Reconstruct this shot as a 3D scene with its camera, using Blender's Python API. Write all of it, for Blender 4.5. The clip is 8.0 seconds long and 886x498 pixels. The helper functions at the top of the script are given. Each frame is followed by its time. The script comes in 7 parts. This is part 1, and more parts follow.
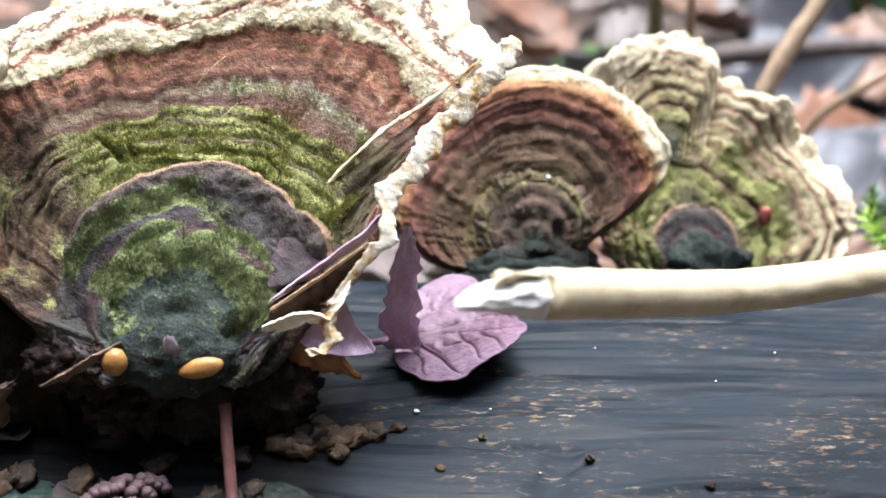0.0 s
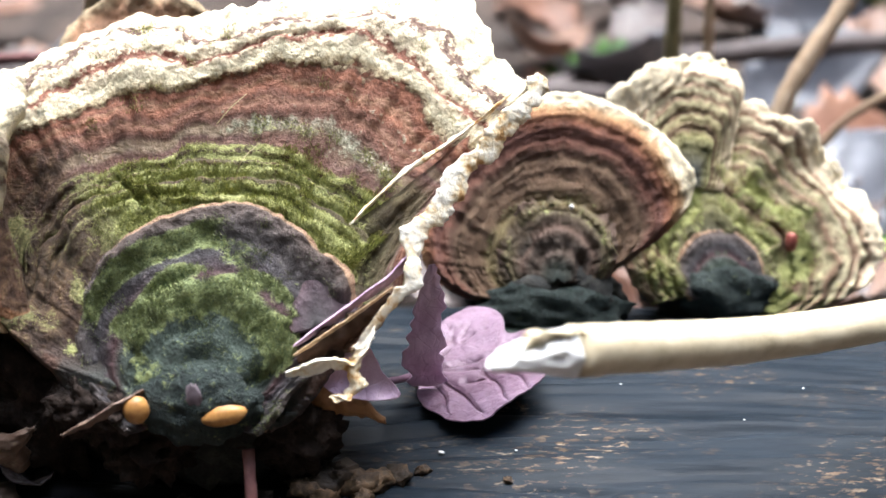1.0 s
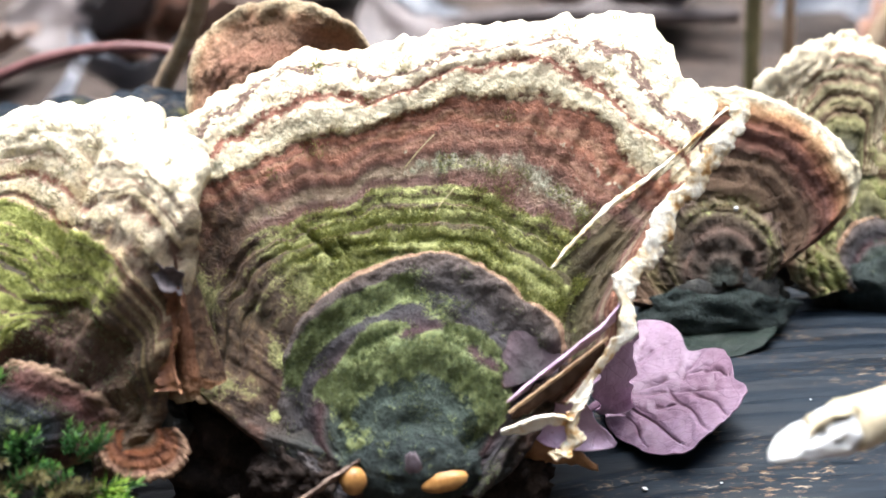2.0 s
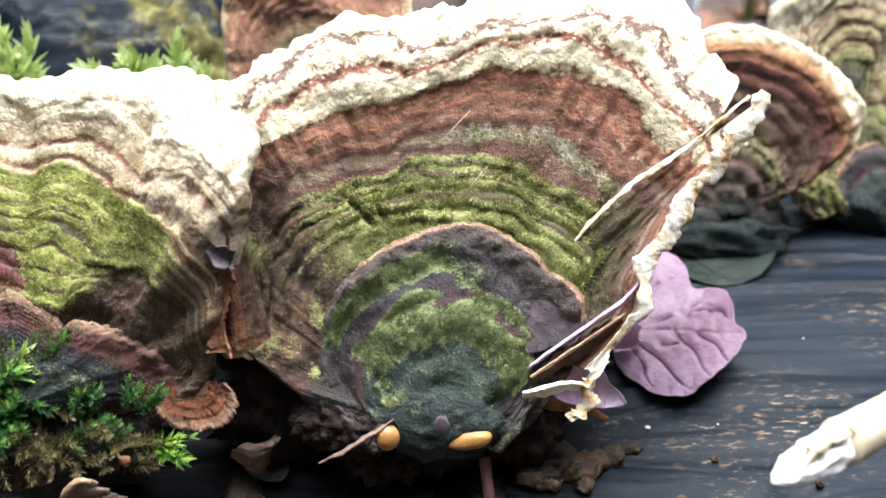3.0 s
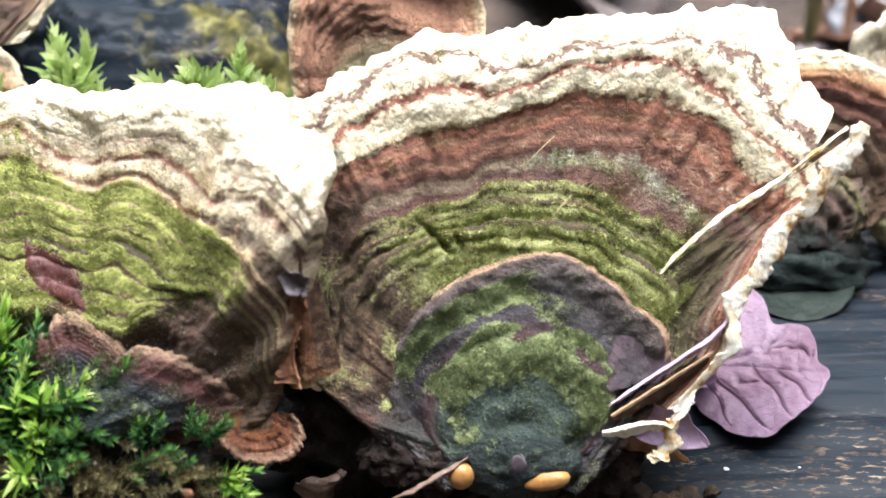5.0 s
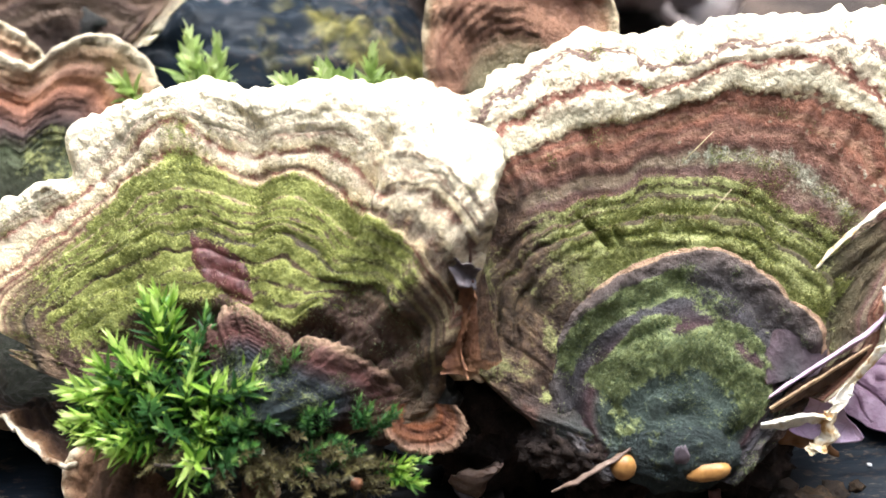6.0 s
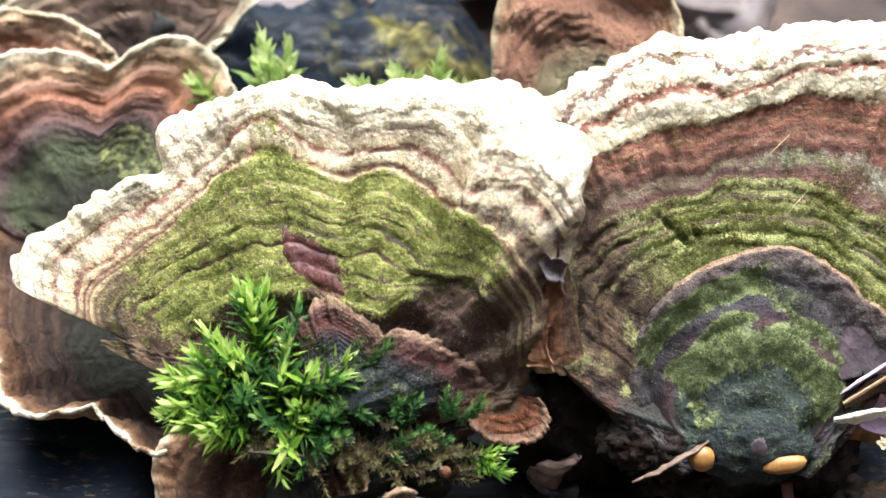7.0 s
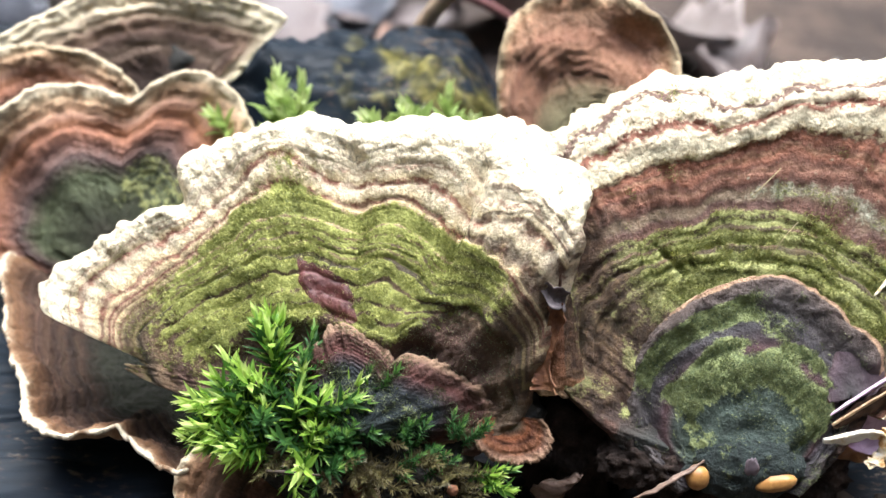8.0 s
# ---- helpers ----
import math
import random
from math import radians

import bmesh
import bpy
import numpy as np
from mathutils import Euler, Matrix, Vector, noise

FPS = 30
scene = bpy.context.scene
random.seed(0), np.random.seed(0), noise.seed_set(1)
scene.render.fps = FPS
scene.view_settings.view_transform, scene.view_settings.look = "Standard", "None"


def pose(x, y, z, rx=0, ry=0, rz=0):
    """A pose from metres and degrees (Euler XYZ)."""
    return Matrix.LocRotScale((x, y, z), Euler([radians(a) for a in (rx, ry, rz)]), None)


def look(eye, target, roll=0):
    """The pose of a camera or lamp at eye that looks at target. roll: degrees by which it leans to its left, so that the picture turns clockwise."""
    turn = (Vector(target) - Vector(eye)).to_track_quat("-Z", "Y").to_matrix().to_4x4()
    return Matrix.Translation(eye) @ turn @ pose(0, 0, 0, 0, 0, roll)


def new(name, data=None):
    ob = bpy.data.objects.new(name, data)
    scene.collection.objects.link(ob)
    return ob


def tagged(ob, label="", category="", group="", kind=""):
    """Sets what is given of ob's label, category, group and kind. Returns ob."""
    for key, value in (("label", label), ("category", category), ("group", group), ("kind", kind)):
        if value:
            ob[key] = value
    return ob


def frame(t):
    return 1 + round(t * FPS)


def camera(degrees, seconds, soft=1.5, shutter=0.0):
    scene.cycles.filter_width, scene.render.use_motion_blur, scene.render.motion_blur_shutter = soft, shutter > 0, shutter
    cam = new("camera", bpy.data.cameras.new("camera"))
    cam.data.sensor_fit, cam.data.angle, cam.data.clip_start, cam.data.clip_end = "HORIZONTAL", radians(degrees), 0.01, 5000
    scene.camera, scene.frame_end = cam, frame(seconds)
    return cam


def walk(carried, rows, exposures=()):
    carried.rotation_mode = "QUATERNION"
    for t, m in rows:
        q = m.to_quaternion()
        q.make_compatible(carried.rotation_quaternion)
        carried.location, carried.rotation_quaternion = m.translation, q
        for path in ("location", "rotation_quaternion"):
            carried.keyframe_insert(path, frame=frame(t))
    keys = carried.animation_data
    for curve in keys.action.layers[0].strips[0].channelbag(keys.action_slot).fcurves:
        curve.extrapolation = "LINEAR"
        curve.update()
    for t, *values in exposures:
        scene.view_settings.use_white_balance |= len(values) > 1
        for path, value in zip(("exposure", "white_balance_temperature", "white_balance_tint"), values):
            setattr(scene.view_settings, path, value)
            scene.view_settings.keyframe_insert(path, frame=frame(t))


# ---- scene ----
cam = camera(31.00, 8.0)
PATH = [
    (0.0, 0.03147, -0.18809, 0.08173, 71.979, 0.179, 1.606),
    (0.5, 0.02554, -0.18966, 0.08626, 71.614, -0.024, 1.302),
    (1.0, 0.02903, -0.18276, 0.08832, 71.092, 0.404, 1.753),
    (1.5, 0.01087, -0.17489, 0.09181, 69.686, 1.403, 0.627),
    (2.0, 0.00101, -0.16841, 0.10572, 66.217, 2.544, -0.654),
    (2.2, -0.00877, -0.16610, 0.10787, 64.775, 1.750, -1.465),
    (3.3, -0.00324, -0.16310, 0.14694, 53.602, 0.090, -0.129),
    (3.5, -0.00231, -0.16266, 0.14617, 53.825, 0.029, 0.069),
    (4.0, -0.00212, -0.15562, 0.14216, 54.152, -0.274, 0.595),
    (4.2, -0.00452, -0.15441, 0.13854, 54.961, -0.661, 0.198),
    (5.3, -0.01787, -0.15565, 0.13742, 55.700, -0.425, 0.631),
    (5.5, -0.02264, -0.15645, 0.13632, 56.041, -0.448, 0.499),
    (6.0, -0.03265, -0.15943, 0.13563, 56.501, -0.776, 0.443),
    (6.5, -0.04021, -0.16259, 0.13583, 56.867, -1.271, 0.244),
    (7.0, -0.04509, -0.16546, 0.13583, 57.223, -1.630, 0.179),
    (7.5, -0.04799, -0.16818, 0.13805, 57.536, -1.872, 0.266),
    (8.0, -0.04549, -0.17271, 0.14286, 57.680, -1.537, 0.376),
]
walk(cam, [(t, pose(*r)) for t, *r in PATH], [(0.0, 2.52, 5800, 7), (2.0, 2.48, 5800, 7), (4.0, 2.44, 5800, 7), (7.0, 2.43, 5800, 7), (8.0, 2.38, 5800, 7)])

# ---- light ----
world = bpy.data.worlds.new("overcast_sky")
scene.world = world
world.use_nodes = True
wn = world.node_tree.nodes
sky = wn.new("ShaderNodeTexSky")
sky.sky_type = "NISHITA"
sky.sun_disc = False
sky.sun_elevation, sky.sun_rotation = radians(80), radians(8)
sky.air_density, sky.dust_density, sky.ozone_density = 1.0, 4.0, 1.0
world.node_tree.links.new(sky.outputs[0], wn["Background"].inputs[0])
wn["Background"].inputs[1].default_value = 0.15
sun_data = bpy.data.lights.new("sun", "SUN")
sun_data.energy, sun_data.angle, sun_data.color = 1.5, radians(50), (1.0, 0.95, 0.87)
sun = new("sun", sun_data)
sun.matrix_world = look((0.03, 0.17, 1.0), (0, 0, 0))

# the lens: a small aperture focused on the near brackets
cam.data.dof.use_dof = True
cam.data.dof.focus_distance = 0.198
cam.data.dof.aperture_fstop = 26.0


# ---- numeric helpers ----
def mm(p):
    return np.asarray(p, float) * 0.001


def unit(v):
    v = np.asarray(v, float)
    return v / np.linalg.norm(v)


def hashed(ix, iy, iz, seed):
    h = (ix * 374761393 + iy * 668265263 + iz * 2147483647 + seed * 1274126177) & 0xFFFFFFFF
    h = ((h ^ (h >> 13)) * 1274126177) & 0xFFFFFFFF
    h = ((h ^ (h >> 16)) * 2246822519) & 0xFFFFFFFF
    return ((h ^ (h >> 15)) & 0xFFFFFF) / float(0xFFFFFF)


def vnoise(x, y, z=0.0, seed=0):
    """Smooth value noise in -1..1 on arrays."""
    x, y, z = np.broadcast_arrays(np.asarray(x, float), np.asarray(y, float), np.asarray(z, float))
    fx, fy, fz = np.floor(x), np.floor(y), np.floor(z)
    ix, iy, iz = fx.astype(np.int64), fy.astype(np.int64), fz.astype(np.int64)
    tx, ty, tz = x - fx, y - fy, z - fz
    tx, ty, tz = (t * t * (3 - 2 * t) for t in (tx, ty, tz))
    out = 0.0
    for a in (0, 1):
        for b in (0, 1):
            for c in (0, 1):
                w = (tx if a else 1 - tx) * (ty if b else 1 - ty) * (tz if c else 1 - tz)
                out = out + w * hashed(ix + a, iy + b, iz + c, seed)
    return out * 2 - 1


def fbm(x, y, z=0.0, seed=0, octaves=3):
    out, amp = 0.0, 1.0
    for k in range(octaves):
        out = out + amp * vnoise(np.asarray(x) * 2**k, np.asarray(y) * 2**k, np.asarray(z) * 2**k, seed + k)
        amp *= 0.5
    return out


def step(a, b, x):
    t = np.clip((np.asarray(x, float) - a) / (b - a), 0, 1)
    return t * t * (3 - 2 * t)


def curve(points, a, soft=2.0):
    """A softened line through (position, value) pairs."""
    px, py = np.array(sorted(points), float).T
    return sum(np.interp(a + o * soft, px, py) * w for o, w in ((-1, 0.2), (-0.5, 0.2), (0, 0.2), (0.5, 0.2), (1, 0.2)))


def spline(points, count):
    """Catmull-Rom through control points."""
    p = np.asarray(points, float)
    p = np.vstack([2 * p[0] - p[1], p, 2 * p[-1] - p[-2]])
    s = np.linspace(0, len(p) - 3 - 1e-9, count)
    i = s.astype(int)
    t = (s - i)[:, None]
    a, b, c, d = p[i], p[i + 1], p[i + 2], p[i + 3]
    return 0.5 * (2 * b + (c - a) * t + (2 * a - 5 * b + 4 * c - d) * t**2 + (3 * b - a - 3 * c + d) * t**3)


# ---- mesh helpers ----
def mesh_from(name, verts, faces, mat, attrs=None, smooth=True):
    data = bpy.data.meshes.new(name)
    data.from_pydata(np.asarray(verts).tolist(), [], faces if isinstance(faces, list) else faces.tolist())
    for key, values in (attrs or {}).items():
        data.attributes.new(key, "FLOAT", "POINT").data.foreach_set("value", np.asarray(values, np.float32).ravel())
    if smooth:
        data.polygons.foreach_set("use_smooth", np.ones(len(data.polygons), bool))
    if mat:
        data.materials.append(mat)
    data.update()
    return data


def thing(name, base, label, category, group="", kind=""):
    """An Empty at the foot of a thing, which carries its parts."""
    ob = new(name)
    ob.empty_display_size = 0.005
    ob.location = base
    return tagged(ob, label, category, group, kind)


def part(name, verts, faces, mat, parent, label="", attrs=None, smooth=True, kind=""):
    """One mesh under a thing or a part; verts are in world metres."""
    at = np.array(parent.location if parent.parent is None else parent.parent.location)
    ob = new(name, mesh_from(name, np.asarray(verts) - at, faces, mat, attrs, smooth))
    ob.parent = parent
    return tagged(ob, label, kind=kind)


def single(name, verts, faces, mat, label, category, group="", kind="", attrs=None, smooth=True):
    """A thing that is one mesh; its origin lies at its middle, on its foot."""
    verts = np.asarray(verts)
    at = np.array([verts[:, 0].mean(), verts[:, 1].mean(), verts[:, 2].min()])
    ob = new(name, mesh_from(name, verts - at, faces, mat, attrs, smooth))
    ob.location = at
    return tagged(ob, label, category, group, kind)


def grid_faces(nu, nv, close_u=False):
    i, j = np.meshgrid(np.arange(nu if close_u else nu - 1), np.arange(nv - 1), indexing="ij")
    a, b = i * nv + j, ((i + 1) % nu) * nv + j
    return np.stack([a, b, b + 1, a + 1], -1).reshape(-1, 4)


def compact(verts, faces, attrs):
    used, inverse = np.unique(faces, return_inverse=True)
    return verts[used], inverse.reshape(faces.shape), {k: np.asarray(v).ravel()[used] for k, v in attrs.items()}


def tube(points, radii, sides=8, count=None, rough=0.0, seed=0, flat=1.0):
    """A tapered limb along a spline, with closed ends."""
    count = count or max(6, len(points) * 5)
    line = spline(points, count)
    rad = np.interp(np.linspace(0, 1, count), np.linspace(0, 1, len(radii)), radii)
    tang = np.gradient(line, axis=0)
    tang /= np.linalg.norm(tang, axis=1, keepdims=True)
    side = np.cross(tang, unit((0.13, 0.21, 0.97)))
    side /= np.linalg.norm(side, axis=1, keepdims=True)
    up = np.cross(side, tang)
    a = np.arange(sides) * 2 * np.pi / sides
    ring = side[:, None] * np.cos(a)[None, :, None] + flat * up[:, None] * np.sin(a)[None, :, None]
    wob = 1 + rough * vnoise(line[:, None, 0] * 700 + np.cos(a) * 2, line[:, None, 1] * 700 + np.sin(a) * 2, line[:, None, 2] * 700, seed)
    verts = (line[:, None] + ring * (rad[:, None] * wob)[..., None]).reshape(-1, 3)
    faces = []
    for i in range(count - 1):
        for j in range(sides):
            k = (j + 1) % sides
            faces.append([i * sides + j, i * sides + k, (i + 1) * sides + k, (i + 1) * sides + j])
    faces.append(list(range(sides))[::-1])
    faces.append([(count - 1) * sides + j for j in range(sides)])
    return verts, faces


def lump(centre, radii, rough=0.15, scale=1.0, seed=0, nu=28, nv=18, axes=None):
    """A rounded, uneven body."""
    u, v = np.meshgrid(np.arange(nu) * 2 * np.pi / nu, np.linspace(0.02, np.pi - 0.02, nv), indexing="ij")
    d = np.stack([np.cos(u) * np.sin(v), np.sin(u) * np.sin(v), np.cos(v)], -1)
    d = d * (1 + rough * fbm(d[..., 0] * scale * 2 + 5, d[..., 1] * scale * 2, d[..., 2] * scale * 2, seed))[..., None]
    d = d * np.asarray(radii)
    if axes is not None:
        d = d @ np.asarray(axes)
    verts = (d + np.asarray(centre)).reshape(-1, 3)
    faces = grid_faces(nu, nv, True).tolist()
    faces += [[i * nv for i in range(nu)][::-1], [i * nv + nv - 1 for i in range(nu)]]
    return verts, faces


# ---- materials ----
def material(name):
    m = bpy.data.materials.new(name)
    m.use_nodes = True
    return m, m.node_tree.nodes, m.node_tree.links, m.node_tree.nodes["Principled BSDF"]


def coords(nodes, links, scale=(1, 1, 1)):
    tc, mp = nodes.new("ShaderNodeTexCoord"), nodes.new("ShaderNodeMapping")
    mp.inputs["Scale"].default_value = scale
    links.new(tc.outputs["Object"], mp.inputs["Vector"])
    return mp.outputs["Vector"]


def noise_node(nodes, links, vector, scale, detail=4.0, rough=0.6, distortion=0.0):
    n = nodes.new("ShaderNodeTexNoise")
    n.inputs["Scale"].default_value, n.inputs["Detail"].default_value = scale, detail
    n.inputs["Roughness"].default_value, n.inputs["Distortion"].default_value = rough, distortion
    links.new(vector, n.inputs["Vector"])
    return n.outputs["Fac"]


def maths(nodes, links, kind, a, b, c=None, clamp=False):
    n = nodes.new("ShaderNodeMath")
    n.operation, n.use_clamp = kind, clamp
    for k, v in enumerate((a, b, c)):
        if v is None:
            continue
        if isinstance(v, (int, float)):
            n.inputs[k].default_value = v
        else:
            links.new(v, n.inputs[k])
    return n.outputs[0]


def ramp(nodes, links, fac, stops, interpolation="LINEAR"):
    r = nodes.new("ShaderNodeValToRGB")
    r.color_ramp.interpolation = interpolation
    els = r.color_ramp.elements
    while len(els) < len(stops):
        els.new(0.5)
    for e, (pos, col) in zip(els, stops):
        e.position, e.color = pos, (*col, 1) if len(col) == 3 else col
    links.new(fac, r.inputs["Fac"])
    return r.outputs["Color"]


def mix(nodes, links, fac, a, b, blend="MIX"):
    n = nodes.new("ShaderNodeMix")
    n.data_type, n.blend_type = "RGBA", blend
    for socket, v in ((n.inputs[0], fac), (n.inputs[6], a), (n.inputs[7], b)):
        if isinstance(v, (int, float)):
            socket.default_value = v
        elif isinstance(v, tuple):
            socket.default_value = (*v, 1)
        else:
            links.new(v, socket)
    return n.outputs[2]


def grey(v):
    return (v, v, v)


def bump(nodes, links, bsdf, height, strength, distance):
    b = nodes.new("ShaderNodeBump")
    b.inputs["Strength"].default_value, b.inputs["Distance"].default_value = strength, distance
    links.new(height, b.inputs["Height"])
    links.new(b.outputs[0], bsdf.inputs["Normal"])


def attribute(nodes, name):
    a = nodes.new("ShaderNodeAttribute")
    a.attribute_name = name
    return a.outputs["Fac"]


CREAM, BONE, STRAW = (0.83, 0.73, 0.52), (0.65, 0.55, 0.385), (0.50, 0.40, 0.24)
BRIGHT_MOSS = [(0.0, (0.035, 0.04, 0.012)), (0.35, (0.14, 0.15, 0.04)), (0.6, (0.32, 0.335, 0.09)), (1.0, (0.60, 0.59, 0.24))]
GREEN_MOSS = [(0.0, (0.055, 0.062, 0.022)), (0.35, (0.17, 0.178, 0.062)), (0.6, (0.33, 0.34, 0.13)), (1.0, (0.57, 0.56, 0.28))]
DARK_MOSS = [(0.0, (0.03, 0.04, 0.025)), (0.38, (0.10, 0.13, 0.06)), (0.62, (0.22, 0.25, 0.10)), (1.0, (0.40, 0.43, 0.20))]


def bracket_material(name, stops, moss=GREEN_MOSS, wobble=0.035, speck=0.45, gloss=0.8, relief=1.0, crumbs=1.0, cover=(0.8, 0.0), patches=0.0):
    """A zoned fungus cap: colour bands along 'zone', algae where 'moss' is high."""
    m, nodes, links, bsdf = material(name)
    v = coords(nodes, links)
    broad = noise_node(nodes, links, v, 160, 3)
    mid = noise_node(nodes, links, v, 700, 5, 0.65)
    fine = noise_node(nodes, links, v, 2600, 4, 0.7)
    zone = attribute(nodes, "zone")
    z = maths(nodes, links, "MULTIPLY_ADD", maths(nodes, links, "SUBTRACT", mid, 0.5), wobble, zone)
    z = maths(nodes, links, "MULTIPLY_ADD", maths(nodes, links, "SUBTRACT", fine, 0.5), wobble * 0.5, z)
    z = maths(nodes, links, "MULTIPLY_ADD", maths(nodes, links, "SUBTRACT", broad, 0.5), wobble * 0.8, z)
    z = maths(nodes, links, "MULTIPLY_ADD", maths(nodes, links, "SUBTRACT", noise_node(nodes, links, v, 330, 4, 0.6, 0.6), 0.5), wobble * 0.9, z)
    crust = ramp(nodes, links, zone, [(0.74, grey(0.0)), (0.83, grey(crumbs))])
    cells = nodes.new("ShaderNodeTexVoronoi")
    cells.inputs["Scale"].default_value = 1700
    cells.inputs["Randomness"].default_value = 1.0
    warp = nodes.new("ShaderNodeVectorMath")
    warp.operation = "MULTIPLY_ADD"
    jitter = nodes.new("ShaderNodeTexNoise")
    jitter.inputs["Scale"].default_value = 900
    links.new(v, jitter.inputs["Vector"])
    links.new(jitter.outputs["Color"], warp.inputs[0])
    warp.inputs[1].default_value = (0.0008, 0.0008, 0.0008)
    links.new(v, warp.inputs[2])
    links.new(warp.outputs[0], cells.inputs["Vector"])
    lumpy = maths(nodes, links, "MULTIPLY", maths(nodes, links, "SUBTRACT", 1.0, cells.outputs["Distance"]), crust)
    tone = nodes.new("ShaderNodeSeparateColor")
    links.new(cells.outputs["Color"], tone.inputs[0])
    z = maths(nodes, links, "MULTIPLY_ADD", maths(nodes, links, "MULTIPLY", maths(nodes, links, "SUBTRACT", tone.outputs[0], 0.5), crust), 0.010, z)
    col = ramp(nodes, links, z, stops)
    seam = ramp(nodes, links, maths(nodes, links, "MULTIPLY", cells.outputs["Distance"], crust), [(0.5, grey(1.0)), (0.85, grey(0.7))])
    col = mix(nodes, links, 1.0, col, seam, "MULTIPLY")
    pale = maths(nodes, links, "ADD", attribute(nodes, "bloom"), maths(nodes, links, "MULTIPLY", maths(nodes, links, "SUBTRACT", mid, 0.5), 2.2))
    col = mix(nodes, links, ramp(nodes, links, pale, [(0.40, grey(0.0)), (0.62, grey(0.85))]), col, ramp(nodes, links, fine, [(0.3, (0.20, 0.20, 0.13)), (0.5, (0.40, 0.40, 0.29)), (0.7, (0.58, 0.58, 0.46))]))
    if patches:
        bare = ramp(nodes, links, zone, [(0.70, grey(patches)), (0.86, grey(0.0))])
        warm = ramp(nodes, links, noise_node(nodes, links, v, 110, 4, 0.6), [(0.50, grey(0.0)), (0.60, grey(1.0))])
        col = mix(nodes, links, maths(nodes, links, "MULTIPLY", warm, bare), col, (0.165, 0.08, 0.055))
        cool = ramp(nodes, links, noise_node(nodes, links, v, 190, 5, 0.65), [(0.36, grey(0.6)), (0.46, grey(0.0))])
        col = mix(nodes, links, maths(nodes, links, "MULTIPLY", cool, bare), col, (0.055, 0.034, 0.034))
    old = maths(nodes, links, "ADD", attribute(nodes, "weather"), maths(nodes, links, "MULTIPLY", maths(nodes, links, "SUBTRACT", noise_node(nodes, links, v, 300, 5, 0.65), 0.5), 1.6))
    col = mix(nodes, links, ramp(nodes, links, old, [(0.38, grey(0.0)), (0.66, grey(0.85))]), col, ramp(nodes, links, mid, [(0.3, (0.035, 0.022, 0.016)), (0.5, (0.082, 0.05, 0.032)), (0.68, (0.17, 0.115, 0.062))]))
    quiet = maths(nodes, links, "MULTIPLY_ADD", crust, -0.75, 1.0)
    flake = noise_node(nodes, links, v, 380, 4, 0.6)
    over = maths(nodes, links, "MULTIPLY", ramp(nodes, links, flake, [(0.47, grey(0.0)), (0.56, grey(1.0))]), ramp(nodes, links, zone, [(cover[0], grey(0.0)), (cover[0] + 0.06, grey(cover[1]))]))
    col = mix(nodes, links, over, col, ramp(nodes, links, fine, [(0.3, BONE), (0.5, CREAM), (0.7, (0.86, 0.80, 0.62))]))
    shade = ramp(nodes, links, mid, [(0.25, grey(0.72)), (0.5, grey(1.0)), (0.75, grey(1.2))])
    col = mix(nodes, links, quiet, col, shade, "MULTIPLY")
    grain = ramp(nodes, links, fine, [(0.3, grey(0.72)), (0.5, grey(1.0)), (0.7, grey(1.18))])
    col = mix(nodes, links, maths(nodes, links, "MULTIPLY", quiet, 0.8), col, grain, "MULTIPLY")
    comb = nodes.new("ShaderNodeCombineXYZ")
    links.new(maths(nodes, links, "MULTIPLY", attribute(nodes, "ray"), 1.1), comb.inputs[0])
    links.new(maths(nodes, links, "MULTIPLY", zone, 7.0), comb.inputs[1])
    streak = noise_node(nodes, links, comb.outputs[0], 1.0, 4, 0.65)
    col = mix(nodes, links, maths(nodes, links, "MULTIPLY", quiet, 0.5), col, ramp(nodes, links, streak, [(0.3, (0.62, 0.58, 0.58)), (0.5, grey(1.0)), (0.72, (1.45, 1.36, 1.3))]), "MULTIPLY")
    # thin dark cracks that follow the growth lines of the crust
    comb2 = nodes.new("ShaderNodeCombineXYZ")
    links.new(maths(nodes, links, "MULTIPLY", attribute(nodes, "ray"), 0.16), comb2.inputs[0])
    links.new(maths(nodes, links, "MULTIPLY", z, 26.0), comb2.inputs[1])
    wave_line = noise_node(nodes, links, comb2.outputs[0], 1.0, 5, 0.62, 0.4)
    line = ramp(nodes, links, maths(nodes, links, "ABSOLUTE", maths(nodes, links, "SUBTRACT", wave_line, 0.5), 0.0), [(0.0, grey(1.0)), (0.011, grey(0.0))])
    line = maths(nodes, links, "MULTIPLY", line, ramp(nodes, links, noise_node(nodes, links, v, 240, 3, 0.5), [(0.48, grey(0.0)), (0.56, grey(0.8))]))
    col = mix(nodes, links, maths(nodes, links, "MULTIPLY", line, crust), col, (0.10, 0.06, 0.045))
    pits = noise_node(nodes, links, v, 1500, 2, 0.5)
    spots = ramp(nodes, links, pits, [(0.28, grey(speck)), (0.33, grey(0.0))])
    col = mix(nodes, links, spots, col, (0.06, 0.045, 0.035))
    mask = maths(nodes, links, "ADD", attribute(nodes, "moss"), maths(nodes, links, "MULTIPLY", maths(nodes, links, "SUBTRACT", mid, 0.5), 1.7))
    mask = maths(nodes, links, "ADD", mask, maths(nodes, links, "MULTIPLY", maths(nodes, links, "SUBTRACT", fine, 0.5), 1.0))
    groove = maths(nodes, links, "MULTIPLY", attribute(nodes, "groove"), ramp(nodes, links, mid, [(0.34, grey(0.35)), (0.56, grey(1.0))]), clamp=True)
    mask = maths(nodes, links, "MULTIPLY_ADD", groove, -0.25, mask)
